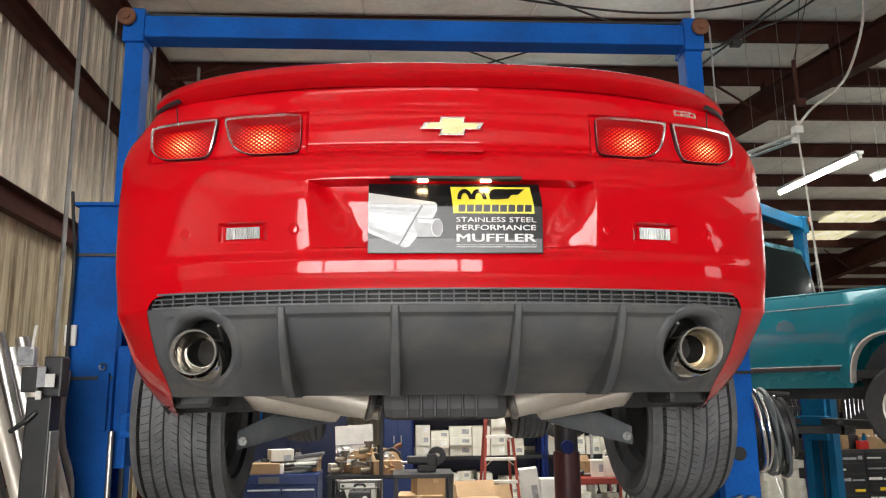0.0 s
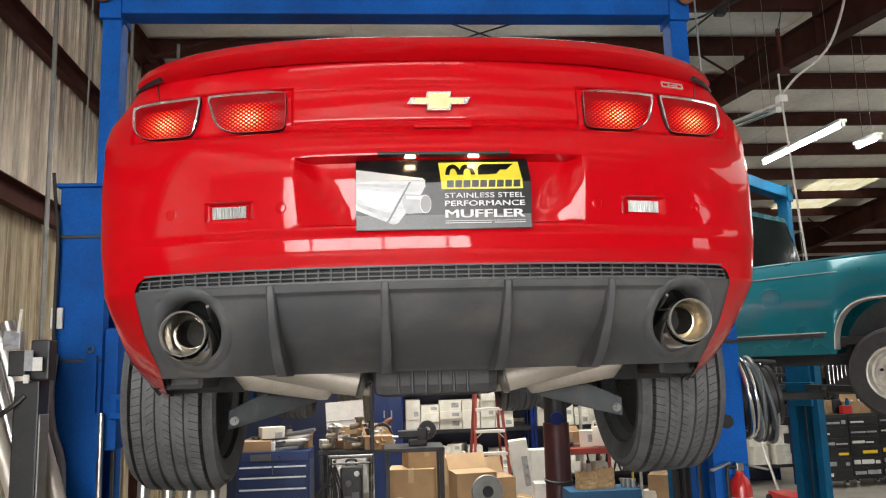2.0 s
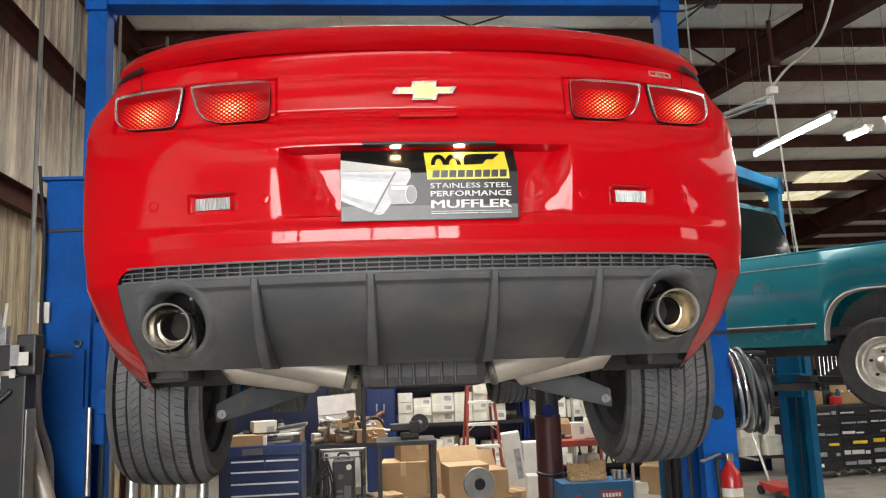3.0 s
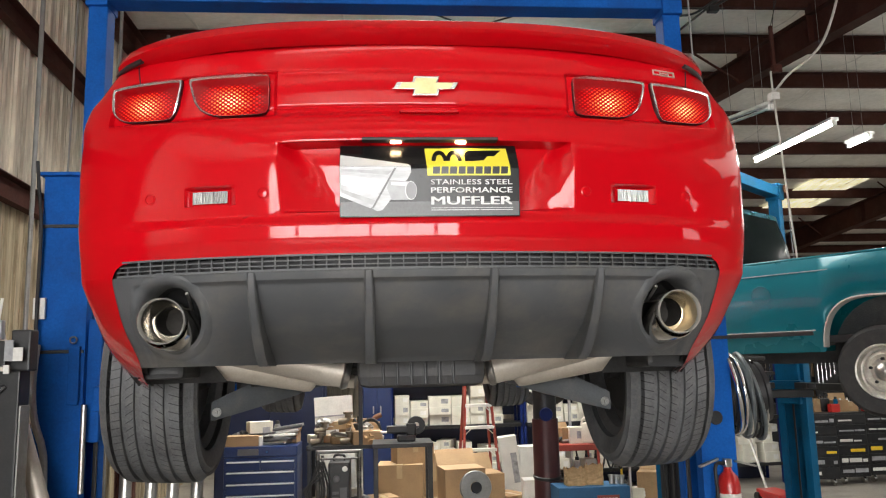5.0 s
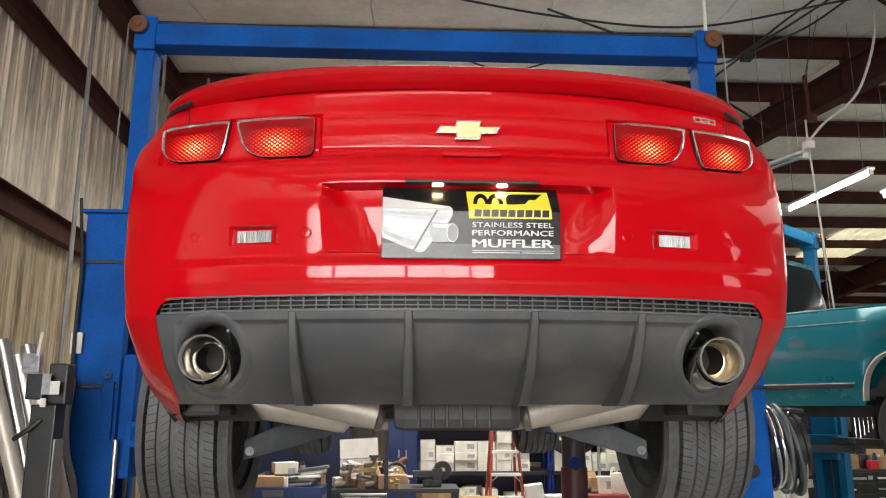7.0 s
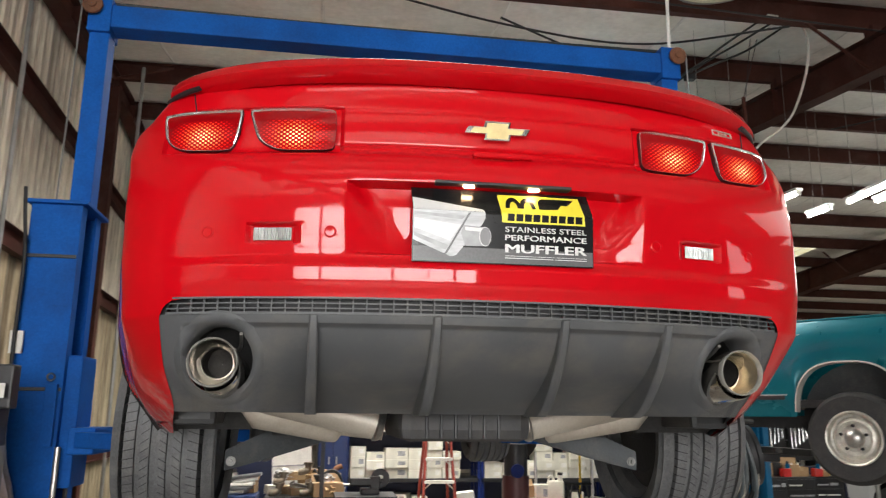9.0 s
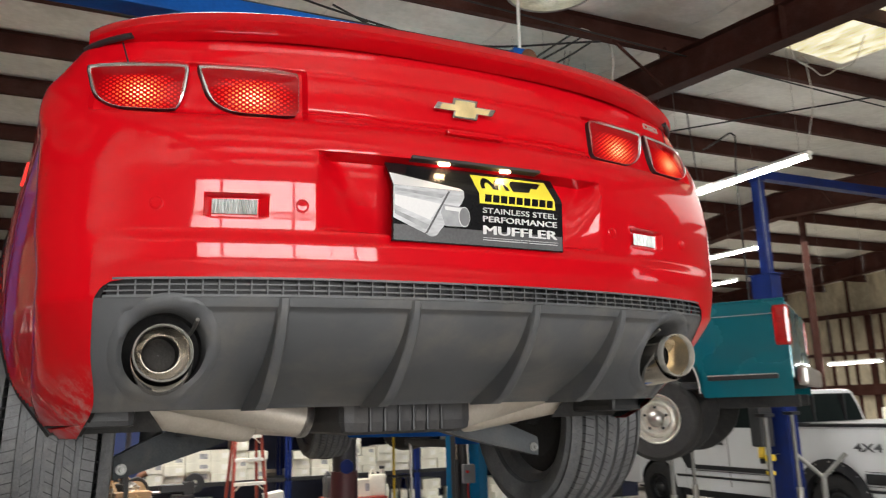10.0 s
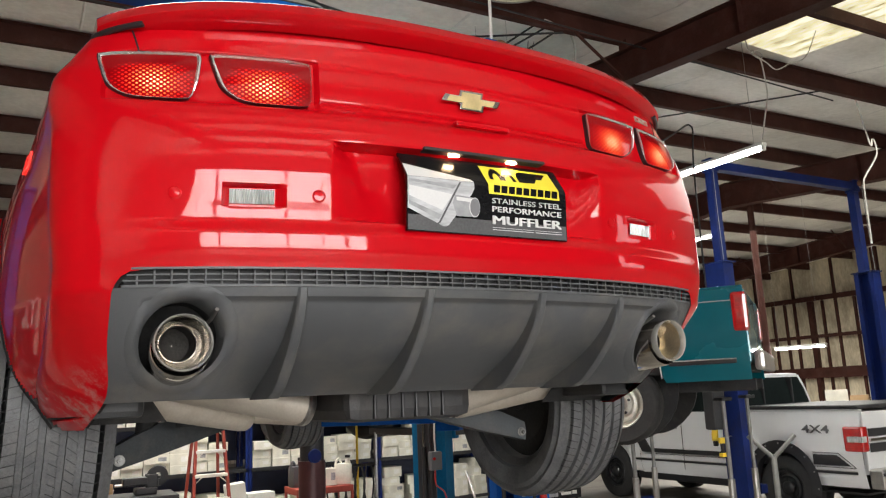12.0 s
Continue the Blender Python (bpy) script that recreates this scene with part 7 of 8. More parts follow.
for s in (-1, 1):
    for t in (-1, 1):
        part("leg", bx((s * 0.27 - 0.012, t * 0.19 - 0.012, 0.06), (s * 0.27 + 0.012, t * 0.19 + 0.012, 1.04), 0.003), LADDER_RED, trol)
        part("castor", rod((s * 0.27, t * 0.19 - 0.012, 0.035), (s * 0.27, t * 0.19 + 0.012, 0.035), 0.035), BLACK_TRIM, trol)
for k in range(4):
    o = thing("hand_tool", (1.60 + 0.08 * k, 5.95 + 0.03 * (k % 2), 1.04), "steel and red hand tool on the trolley", "tool", "tools on the trolley")
    part("shank", rod((-0.06, 0, 0.02), (0.07, 0.03, 0.03), 0.014), STEEL, o)
    part("grip", rod((0.07, 0.03, 0.03), (0.12, 0.045, 0.05), 0.022), RED_ENAMEL if k % 2 else BLACK_TRIM, o)
bc = thing("parts_carton", (1.59, 4.6, 0.61), "open blue printed parts carton", "box")
part("box_body", bx((-0.29, -0.15, 0), (0.29, 0.15, 0.24), 0.004), mat("blue_printed_card", (0.012, 0.09, 0.20), 0.6, 0, 0.15, 4.0, 80.0, 0.04), bc)
part("sticker", bx((-0.24, -0.154, 0.155), (-0.10, -0.150, 0.185), m=pose(0, 0, 0.0, 0, -16, 0)), RED_ENAMEL, bc, "tilted red and white sticker")
part("print_panel", bx((0.02, -0.153, 0.10), (0.20, -0.150, 0.175)), LADDER_RED, bc, "red printed panel")
for k in range(6):
    part("print_bar", bx((0.035 + 0.026 * k, -0.156, 0.125), (0.053 + 0.026 * k, -0.1535, 0.155)), WHITE_PRINT, bc)
ct = thing("low_table", (1.59, 4.62, 0.0), "low steel table under the parts carton", "table")
part("table_top", bx((-0.34, -0.22, 0.57), (0.34, 0.22, 0.61), 0.006), BLACK_STEEL, ct)
for s in (-1, 1):
    for t in (-1, 1):
        part("leg", bx((s * 0.31 - 0.015, t * 0.19 - 0.015, 0), (s * 0.31 + 0.015, t * 0.19 + 0.015, 0.57), 0.003), BLACK_STEEL, ct)


def paper_bag(x, y, z, w, d, h, turn, k):
    """An upright kraft bag: creased sides, an open, torn top."""
    o = thing("paper_bag", (x, y, z), "brown paper bag with a torn open top", "paper bag", "bags on the blue carton")
    o.rotation_euler = (0, 0, radians(turn))
    rws = []
    for j in range(9):
        f = j / 8
        ring = []
        for i in range(40):
            a = 2 * math.pi * i / 40
            cx, sy = math.copysign(abs(math.cos(a)) ** 0.35, math.cos(a)), math.copysign(abs(math.sin(a)) ** 0.35, math.sin(a))
            n = noise.noise((cx * 3 + k, sy * 3, f * 4))
            top = (0.035 * abs(math.sin(i * 1.7 + k)) + 0.02 * n) * (j == 8)
            ring.append((cx * w / 2 * (1 + 0.10 * n), sy * d / 2 * (1 - 0.25 * f) * (1 + 0.16 * n), h * f + top))
        rws.append(ring)
    bm = grid(rws, wrap=True)
    bm.faces.new([bm.verts.new(p) for p in rws[0]])
    part("bag_wall", bm, KRAFT, o)


paper_bag(1.47, 4.58, 0.852, 0.17, 0.11, 0.11, 5, 0.0)
paper_bag(1.63, 4.60, 0.852, 0.15, 0.12, 0.13, -12, 3.0)
for k in range(3):
    o = thing("pipe_fitting", (1.77 + 0.035 * k, 4.58 - 0.02 * k, 0.852), "small bright steel pipe fitting on the blue carton", "pipe fitting", "fittings on the blue carton")
    part("sleeve", lathe([(0.02, 0.0), (0.02, 0.05), (0.026, 0.05), (0.026, 0.07), (0.016, 0.07), (0.016, 0.0)], pose(0, 0, 0, 0, 0, 0), seg=14, closed=True), STEEL, o, smooth=40)

# electrical boxes and leads on the far lift's near column
eb = thing("switch_box", (2.37, 4.86, 1.2), "grey switch box with red light and hanging leads", "switch box")
part("case", bx((0, -0.06, 0), (0.11, 0.0, 0.16), 0.008), GREY_PRINT, eb)
part("pilot_light", rod((0.03, -0.07, 0.10), (0.03, -0.06, 0.10), 0.014), RED_LENS, eb)
part("lead", hose([(0.06, -0.03, 0.16), (0.05, -0.04, 0.3), (0.07, -0.02, 0.5)], 0.008), ROPE, eb)
part("lead", hose([(0.05, -0.03, 0.0), (0.04, -0.06, -0.12), (0.12, -0.07, -0.2), (0.16, -0.06, -0.4)], 0.006), RED_ENAMEL, eb)
yp = thing("marker_pole", (2.77, 7.5, 0.0), "slim yellow marker pole", "pole")
part("pole", rod((0, 0, 0.02), (0, 0, 1.8), 0.014), YELLOW, yp)
part("foot", rod((0, 0, 0), (0, 0, 0.02), 0.12, seg=20), BLACK_STEEL, yp)
cart = thing("parts_rack", (2.15, 6.2, 0.0), "steel rack hung with black hoses", "rack")
for s in (-0.3, 0.3):
    part("upright", rod((s, 0, 0), (s, 0, 1.5), 0.016), STEEL, cart)
part("crossbar", rod((-0.32, 0, 1.18), (0.32, 0, 1.18), 0.014), BLACK_STEEL, cart)
for k in range(5):
    part("hanging_hose", hose([(-0.22 + 0.1 * k, -0.02, 1.18), (-0.26 + 0.1 * k, -0.04, 0.95), (-0.2 + 0.1 * k, -0.03, 0.75), (-0.15 + 0.1 * k, -0.04, 0.98), (-0.17 + 0.1 * k, -0.02, 1.18)], 0.010), CABLE, cart)

# black drawer cabinets with yellow labels, and a creeper, in the far right bay
for k in range(3):
    x = 5.95 + 0.52 * k
    dc = thing("drawer_cabinet", (x, 9.0 + 0.1 * k, 0.0), "black parts drawer cabinet with yellow labels", "cabinet", "black drawer cabinets")
    part("body", bx((0, 0, 0.10), (0.48, 0.4, 1.02), 0.01), BLACK_TRIM, dc)
    for j in range(6):
        dr = part("drawer", bx((0.02, -0.012, 0.13 + 0.145 * j), (0.46, 0.0, 0.26 + 0.145 * j), 0.004), BLACK_STEEL, dc)
        x1 = 0.05
        while x1 < 0.40:
            w = 0.07 + 0.15 * abs(math.sin(3.7 * j + 5.1 * k + 9 * x1))
            if math.sin(11 * j + 7 * k + 23 * x1) > -0.55:
                part("label", bx((x1, -0.016, 0.165 + 0.145 * j), (min(0.44, x1 + w), -0.0125, 0.205 + 0.145 * j + 0.02 * math.sin(5 * x1 + j))), YELLOW if j == 2 else (WHITE_TRIM, LIGHT_PRINT)[(j + k) % 2], dr, "printed label")
            x1 += w + 0.02
    for j in range(2):
        part("castor", rod((0.08 + 0.3 * j, 0.06, 0.05), (0.12 + 0.3 * j, 0.06, 0.05), 0.05), CHROME, dc)
for k in range(9):
    o = thing("parts_bottle", (6.0 + 0.17 * k, 9.15 + 0.1 * (k % 3), 1.02 + (0.0 if k < 9 else 0)), ("white bottle" if k % 3 else "red tool case") + " standing on the drawer cabinets", "bottle" if k % 3 else "tool case", "things on the cabinets")
    if k % 3:
        part("bottle", lathe([(0.001, 0), (0.035, 0), (0.038, 0.12), (0.015, 0.16), (0.014, 0.19)], Matrix.Identity(4), seg=14), WHITE_TRIM, o, smooth=40)
    else:
        part("case", bx((-0.07, -0.05, 0), (0.07, 0.05, 0.12), 0.012), RED_ENAMEL, o)
for k in range(8):
    sh = thing("tool_board", (6.1 + 0.5 * k, 11.9, 1.1), "dark board hung with bright spanners", "tool board", "tool boards")
    part("board", bx((-0.22, 0, 0), (0.22, 0.03, 0.9), 0.004), BLACK_TRIM, sh)
    for j in range(5):
        part("spanner", rod((-0.16 + 0.08 * j, -0.012, 0.2 + 0.05 * j), (-0.16 + 0.08 * j, -0.012, 0.75), 0.012, seg=6), CHROME, sh)
    part("lower_cabinet", bx((-0.24, -0.15, -1.1), (0.24, 0.12, -0.1), 0.01), NAVY_DARK if k % 2 else BLACK_STEEL, sh)
jack = thing("floor_jack", (4.9, 7.9, 0.0), "red floor jack on small wheels", "floor jack")
part("frame", bx((-0.14, -0.3, 0.06), (0.14, 0.3, 0.16), 0.02), RED_ENAMEL, jack)
part("handle", rod((0, 0.28, 0.14), (0.05, 0.75, 0.75), 0.018), STEEL, jack)
for s in (-1, 1):
    for t in (-1, 1):
        part("wheel", rod((s * 0.12, t * 0.24, 0.06), (s * 0.17, t * 0.24, 0.06), 0.06), BLACK_STEEL, jack)

# fittings on the dark lift: pump unit, drill, Y stand
pu = thing("pump_unit", (7.33, 5.97, 1.55), "black hydraulic pump unit on the lift column", "pump")
part("tank", bx((-0.12, -0.02, -0.3), (0.12, 0.16, 0.22), 0.03), BLACK_TRIM, pu)
part("motor", rod((0, 0.07, 0.22), (0, 0.07, 0.36), 0.085, seg=20), BLACK_STEEL, pu)
part("pipe", hose([(0.08, 0.0, 0.4), (0.15, -0.03, 0.55), (0.14, -0.03, 0.9), (0.12, 0, 1.2)], 0.012), GALVANISED, pu)
dl = thing("cordless_drill", (7.34, 5.98, 0.95), "yellow and black cordless drill hung on the lift", "drill")
part("motor_body", bx((-0.05, -0.03, 0.12), (0.09, 0.03, 0.20), 0.02), YELLOW, dl)
part("grip", bx((-0.03, -0.02, 0.0), (0.02, 0.02, 0.13), 0.012), BLACK_TRIM, dl)
part("battery", bx((-0.05, -0.035, -0.05), (0.05, 0.035, 0.0), 0.01), YELLOW, dl)
part("hook", rod((0.0, 0.02, 0.19), (0.30, 0.02, 0.21), 0.006), STEEL, dl)
ys = thing("y_stand", (7.256, 5.137, 0.0), "steel Y-headed pipe stand", "support stand")
part("tube", rod((0, 0, 0.03), (0, 0, 0.95), 0.035), GALVANISED, ys)
for s in (-1, 1):
    part("fork", rod((0, 0, 0.93), (s * 0.19, -0.19 * s, 1.2), 0.026), GALVANISED, ys)
for k in range(3):
    a = math.radians(30 + 120 * k)
    part("leg", rod((0, 0, 0.4), (0.3 * math.cos(a), 0.3 * math.sin(a), 0.012), 0.014), GALVANISED, ys)

# steel pole in the far bay, and things along the right wall
pole = thing("support_pole", (13.0, 9.6, 0), "maroon pipe column up to the roof", "column")
part("pipe", rod((0, 0, 0), (0, 0, 6.0), 0.07, seg=16), MAROON, pole)
wr = thing("wall_bench", (15.0, 8.0, 0.0), "long cluttered bench along the pale wall", "workbench")
part("bench_top", bx((-0.35, -3.0, 0.95), (0.35, 3.5, 1.0), 0.01), BLACK_STEEL, wr)
for y in (-2.9, 0.2, 3.4):
    part("leg", bx((-0.32, y - 0.03, 0), (-0.26, y + 0.03, 0.95), 0.004), BLACK_STEEL, wr)
    part("leg", bx((0.26, y - 0.03, 0), (0.32, y + 0.03, 0.95), 0.004), BLACK_STEEL, wr)
for k in range(10):
    carton_box(15.0 + 0.1 * (k % 2), 5.4 + 0.6 * k, 1.0, 0.4, 0.35 + 0.1 * (k % 3), 0.25 + 0.12 * (k % 4), 5 * k, (CARDBOARD, WHITE_CARD)[k % 2], "box standing on the wall bench", "boxes on the wall bench")

# ---- left side: tube stock, a label post, boards ----
rk = thing("tube_rack", (-1.608, 1.62, 0.0), "black steel tube rack with pale paper labels", "rack")
part("post", bx((-0.07, -0.05, 0.0), (0.032, 0.05, 1.86), 0.006), BLACK_STEEL, rk)
part("post_edge", bx((0.032, -0.045, 0.0), (0.040, 0.04, 1.72), 0.003), GALVANISED, rk)
part("head", bx((-0.09, -0.07, 1.88), (-0.02, 0.05, 1.985), 0.006), BLACK_STEEL, rk)
part("head", bx((-0.02, -0.03, 1.86), (0.058, 0.05, 2.03), 0.008), BLACK_TRIM, rk)
for x0, x1, z0, z1, g in ((-0.022, 0.012, 1.90, 1.985, 0), (0.012, 0.050, 1.90, 1.955, 1), (-0.022, 0.0, 1.85, 1.885, 1)):
    part("label", bx((x0, -0.078, z0), (x1, -0.072, z1)), WHITE_TRIM if g else LIGHT_PRINT, rk, "pale paper label")
part("label_holder", bx((-0.12, -0.06, 1.99), (-0.05, -0.02, 2.07), 0.004, m=None), LIGHT_PRINT, rk)
part("rod", rod((-0.06, -0.06, 2.06), (-0.055, -0.05, 2.16), 0.006, seg=6), WHITE_TRIM, rk)
part("chain", hose([(-0.12, -0.06, 1.72), (-0.06, -0.07, 1.76), (-0.02, -0.06, 1.80)], 0.010, seg=6), BLACK_TRIM, rk)
part("foot", bx((-0.35, -0.25, 0), (0.2, 0.3, 0.03), 0.005), BLACK_STEEL, rk)
for k in range(20):
    tb = thing("steel_tube", (-1.13 - 0.045 * k, 1.76 + 0.06 * (k % 3), 0.0), "bright aluminised exhaust tube leaning in the rack", "tube", "leaning tubes")
    r = (0.036, 0.031, 0.042)[k % 3]
    top = Vector((-0.66 - 0.02 * (k % 4), 0.04, 2.02 + 0.15 * ((k * 5) % 7) / 7))
    q = top.to_track_quat("Z", "Y").to_matrix().to_4x4()
    part("tube_wall", lathe([(r, 0.0), (r, top.length), (r - 0.003, top.length + 0.001), (r - 0.004, top.length - 0.1), (r - 0.004, 0.0)], q, seg=20), STEEL if k % 3 else ALUMINISED, tb, smooth=50)
for k in range(4):
    bd = thing("timber_board", (-2.36 - 0.02 * k, 2.55 + 0.16 * k, 0.0), "pale timber board leaning on the ribbed wall", "board", "leaning boards")
    part("plank", bx((-0.012, -0.05, 0), (0.012, 0.05, 2.72 + 0.1 * (k % 2)), 0.003, m=pose(0, 0, 0, 2 - k, -5, 8 * k)), mat("pale_timber", (0.42, 0.36, 0.28), 0.7, 0, 0.2, 3.0, 60.0, 0.1, stretch=(1, 1, 0.1)) if k == 0 else bpy.data.materials["pale_timber"], bd)
for k in range(4):
    tb = thing("chrome_tube", (-1.16 + 0.08 * k, 1.55 + 0.03 * (k % 2), 0.0), "bright chrome tube standing beside the lift", "tube", "tubes beside the lift")
    part("tube_wall", rod((0, 0, 0), (0.02 * k - 0.05, 0.25, 1.42 - 0.03 * (k % 3)), 0.026, seg=18), STEEL, tb, smooth=50)
holder = thing("tube_holder", (-0.92, 1.72, 0), "low black frame that holds chrome tubes upright", "rack")
part("frame", bx((-0.30, 0.05, 0.95), (0.35, 0.09, 0.99), 0.004), BLACK_STEEL, holder)
for s in (-0.29, 0.34):
    part("leg", bx((s - 0.015, 0.05, 0), (s + 0.015, 0.09, 0.95), 0.003), BLACK_STEEL, holder)

# ---- overhead: cables, cords, pipes, round lamp ----
for k, pts in enumerate((((4.10, 4.8, 5.84), (3.60, 4.8, 5.50), (3.20, 4.8, 5.24), (2.84, 4.8, 4.97), (2.45, 4.3, 4.62), (1.70, 2.46, 3.98)), ((4.25, 4.9, 5.84), (3.72, 4.85, 5.46), (3.28, 4.8, 5.23), (3.06, 4.8, 5.11)), ((3.92, 4.8, 5.82), (3.45, 4.8, 5.47), (3.10, 4.8, 5.19), (2.75, 4.8, 5.02), (2.2, 4.85, 5.2), (1.2, 4.9, 5.6)), ((-1.0, 5.85, 5.62), (0.8, 5.5, 5.40), (2.3, 5.6, 5.48), (3.7, 5.85, 5.62)), ((-0.4, 4.35, 5.5), (1.2, 4.6, 5.36), (2.6, 4.8, 5.40), (3.9, 4.4, 5.5)))):
    cb = thing("overhead_cable", pts[0], "black cable slung under the roof purlins", "cable", "overhead cables")
    part("cable", hose([Vector(p) - Vector(pts[0]) for p in pts], 0.011, seg=6), CABLE, cb)
jb = thing("junction_box", (3.06, 4.8, 5.06), "small grey box where the slung cables join", "cable box")
part("box", bx((-0.05, -0.035, 0.0), (0.05, 0.035, 0.055), 0.008), BLACK_STEEL, jb)
for k, (a, b) in enumerate((((0.2, 7.3, 5.86), (1.75, 5.85, 5.74)), ((0.2, 5.85, 5.74), (1.9, 7.3, 5.86)), ((6.4, 5.85, 5.74), (9.4, 8.8, 5.96)), ((6.4, 7.3, 5.86), (8.0, 4.35, 5.62)))):
    cb = thing("brace_rod", a, "thin dark roof brace rod", "brace", "roof brace rods")
    part("rod", rod((0, 0, -0.12), Vector(b) - Vector(a) + Vector((0, 0, -0.12)), 0.011, seg=6), CABLE, cb)
dc = thing("power_drop", (4.23, 4.7, 5.5), "pale drop cord with a white socket box", "power cord")
o = Vector((4.23, 4.7, 5.5))
part("loop", hose([Vector(p) - o for p in ((3.75, 4.5, 5.66), (4.08, 4.65, 5.73), (4.23, 4.7, 5.72), (4.295, 4.7, 5.52), (4.24, 4.7, 5.19), (4.08, 4.7, 4.79), (3.92, 4.7, 4.59), (3.69, 4.7, 4.415), (3.53, 4.7, 4.24))], 0.012, seg=8), ROPE, dc)
part("socket_box", bx(Vector((3.48, 4.66, 4.16)) - o, Vector((3.56, 4.74, 4.23)) - o, 0.008), WHITE_TRIM, dc, "white socket box")
part("rope", hose([Vector(p) - o for p in ((3.515, 4.7, 4.44), (3.52, 4.7, 4.2), (3.546, 4.7, 3.72), (3.571, 4.7, 3.2), (3.62, 4.7, 2.4))], 0.009, seg=6), ROPE, dc)
part("hanger", bx(Vector((3.535, 4.685, 4.44)) - o, Vector((3.565, 4.715, 4.88)) - o, 0.003), MAROON, dc)
part("hanger_foot", bx(Vector((3.53, 4.68, 4.43)) - o, Vector((3.62, 4.72, 4.50)) - o, 0.004), MAROON, dc)
for x0, x1 in ((3.62, 3.67), (3.60, 3.74)):
    part("hanger_wire", rod(Vector((x0 - 0.05, 4.7, 4.87)) - o, Vector((x1, 4.7, 5.50)) - o, 0.004, seg=6), CABLE, dc)
def drop_line(pts, r, material, label):
    o = Vector(pts[0])
    dc = thing("drop_line", o, label, "air line", "hanging lines")
    part("line", hose([Vector(p) - o for p in pts], r, seg=6), material, dc)


drop_line(((9.10, 4.6, 5.86), (9.333, 4.6, 5.053), (9.40, 4.6, 5.11), (9.448, 4.6, 5.09), (9.464, 4.6, 4.911), (9.30, 4.6, 4.72), (9.128, 4.6, 4.552), (9.048, 4.6, 4.385), (9.03, 4.6, 3.6)), 0.011, ROPE, "pale bent air line hanging from the roof")
drop_line(((5.54, 3.5, 5.62), (5.575, 3.5, 5.275), (5.66, 3.5, 5.19), (5.755, 3.5, 5.17), (5.80, 3.5, 5.215), (5.70, 3.5, 5.25), (5.64, 3.5, 5.20), (5.755, 3.5, 5.165), (5.79, 3.5, 4.98), (5.795, 3.5, 4.762), (5.70, 3.5, 4.48), (5.66, 3.52, 4.275)), 0.007, ROPE, "pale looped cord hanging beside the skylight")
drop_line(((6.62, 3.4, 5.62), (6.45, 3.45, 5.30), (6.238, 3.5, 5.207), (6.10, 3.5, 5.13), (5.975, 3.5, 5.09), (5.86, 3.5, 5.14), (5.755, 3.5, 5.17)), 0.006, ROPE, "pale slack end of a looped cord")
drop_line(((5.36, 4.2, 2.0), (5.37, 4.2, 3.2), (5.38, 4.2, 4.124), (5.425, 4.2, 4.55), (5.40, 4.2, 4.615), (5.341, 4.2, 4.618), (5.18, 4.2, 4.52), (5.025, 4.2, 4.429), (4.95, 4.2, 4.385)), 0.010, BLACK_STEEL, "dark hooked pipe standing in the teal truck bed")
cd = thing("conduit_pipe", (1.612, 2.315, 3.98), "white plastic pipe from the lift to the roof", "pipe")
part("pipe", rod((0, 0, 0), (0.02, 0.0, 1.60), 0.010), WHITE_TRIM, cd)
cd = thing("conduit_pipe", (-2.50, 3.7, 0.0), "galvanised conduit up the ribbed wall", "pipe")
part("pipe", rod((0, 0, 0), (0.0, -0.02, 5.6), 0.016), GALVANISED, cd)
cd = thing("conduit_pipe", (-2.5, 6.9, 0.0), "galvanised conduit beside the wall column", "pipe")
part("pipe", rod((0, 0, 0), (0.0, 0.0, 5.7), 0.02), GALVANISED, cd)
cd = thing("conduit_pipe", (-2.52, 5.4, 0.0), "galvanised conduit up the ribbed wall", "pipe")
part("pipe", rod((0, 0, 0), (0.0, -0.02, 5.6), 0.016), GALVANISED, cd)
cd = thing("roof_pipe", (-2.6, 3.9, 5.45), "thin black pipe slung under the purlins", "pipe")
part("pipe", rod((0, 0, 0.0), (11, 0.55, 0.02), 0.009), CABLE, cd)
hb = thing("round_bay_light", (2.50, 3.2, 5.12), "round industrial bay light with a metal dome", "ceiling light")
part("dome", lathe([(0.05, 0.38), (0.10, 0.36), (0.16, 0.25), (0.34, 0.08), (0.38, 0.0), (0.37, 0.0), (0.33, 0.07), (0.1, 0.22)], Matrix.Identity(4), seg=40), GALVANISED, hb, smooth=50)
part("diffuser", lathe([(0.36, 0.002), (0.30, -0.03), (0.001, -0.05)], Matrix.Identity(4), seg=40), mat("pale_lamp_glass", (0.55, 0.56, 0.40), 0.2, 0, 0.3, 8.0, 60.0, 0.2, coat=0.5, glow=(1, 1, 0.75), power=0.12), hb, smooth=50)
part("stem", rod((0, 0, 0.36), (0, 0, 0.56), 0.02), GALVANISED, hb)


# ---- small workshop clutter ----
CAN_PAINTS = (RED_ENAMEL, YELLOW, WHITE_TRIM, LIFT_TEAL, BLACK_TRIM, STEEL)


def spray_can(x, y, z, paint):
    o = thing("spray_can", (x, y, z), "spray can with a printed sleeve among the clutter", "spray can", "cans on the benches")
    part("can", lathe([(0.001, 0), (0.031, 0.0), (0.032, 0.006), (0.032, 0.165), (0.026, 0.185), (0.014, 0.19)], Matrix.Identity(4), seg=16), paint, o, smooth=40)
    part("cap", lathe([(0.020, 0.188), (0.020, 0.215), (0.016, 0.222), (0.001, 0.222)], Matrix.Identity(4), seg=14), BLACK_TRIM, o, smooth=40)


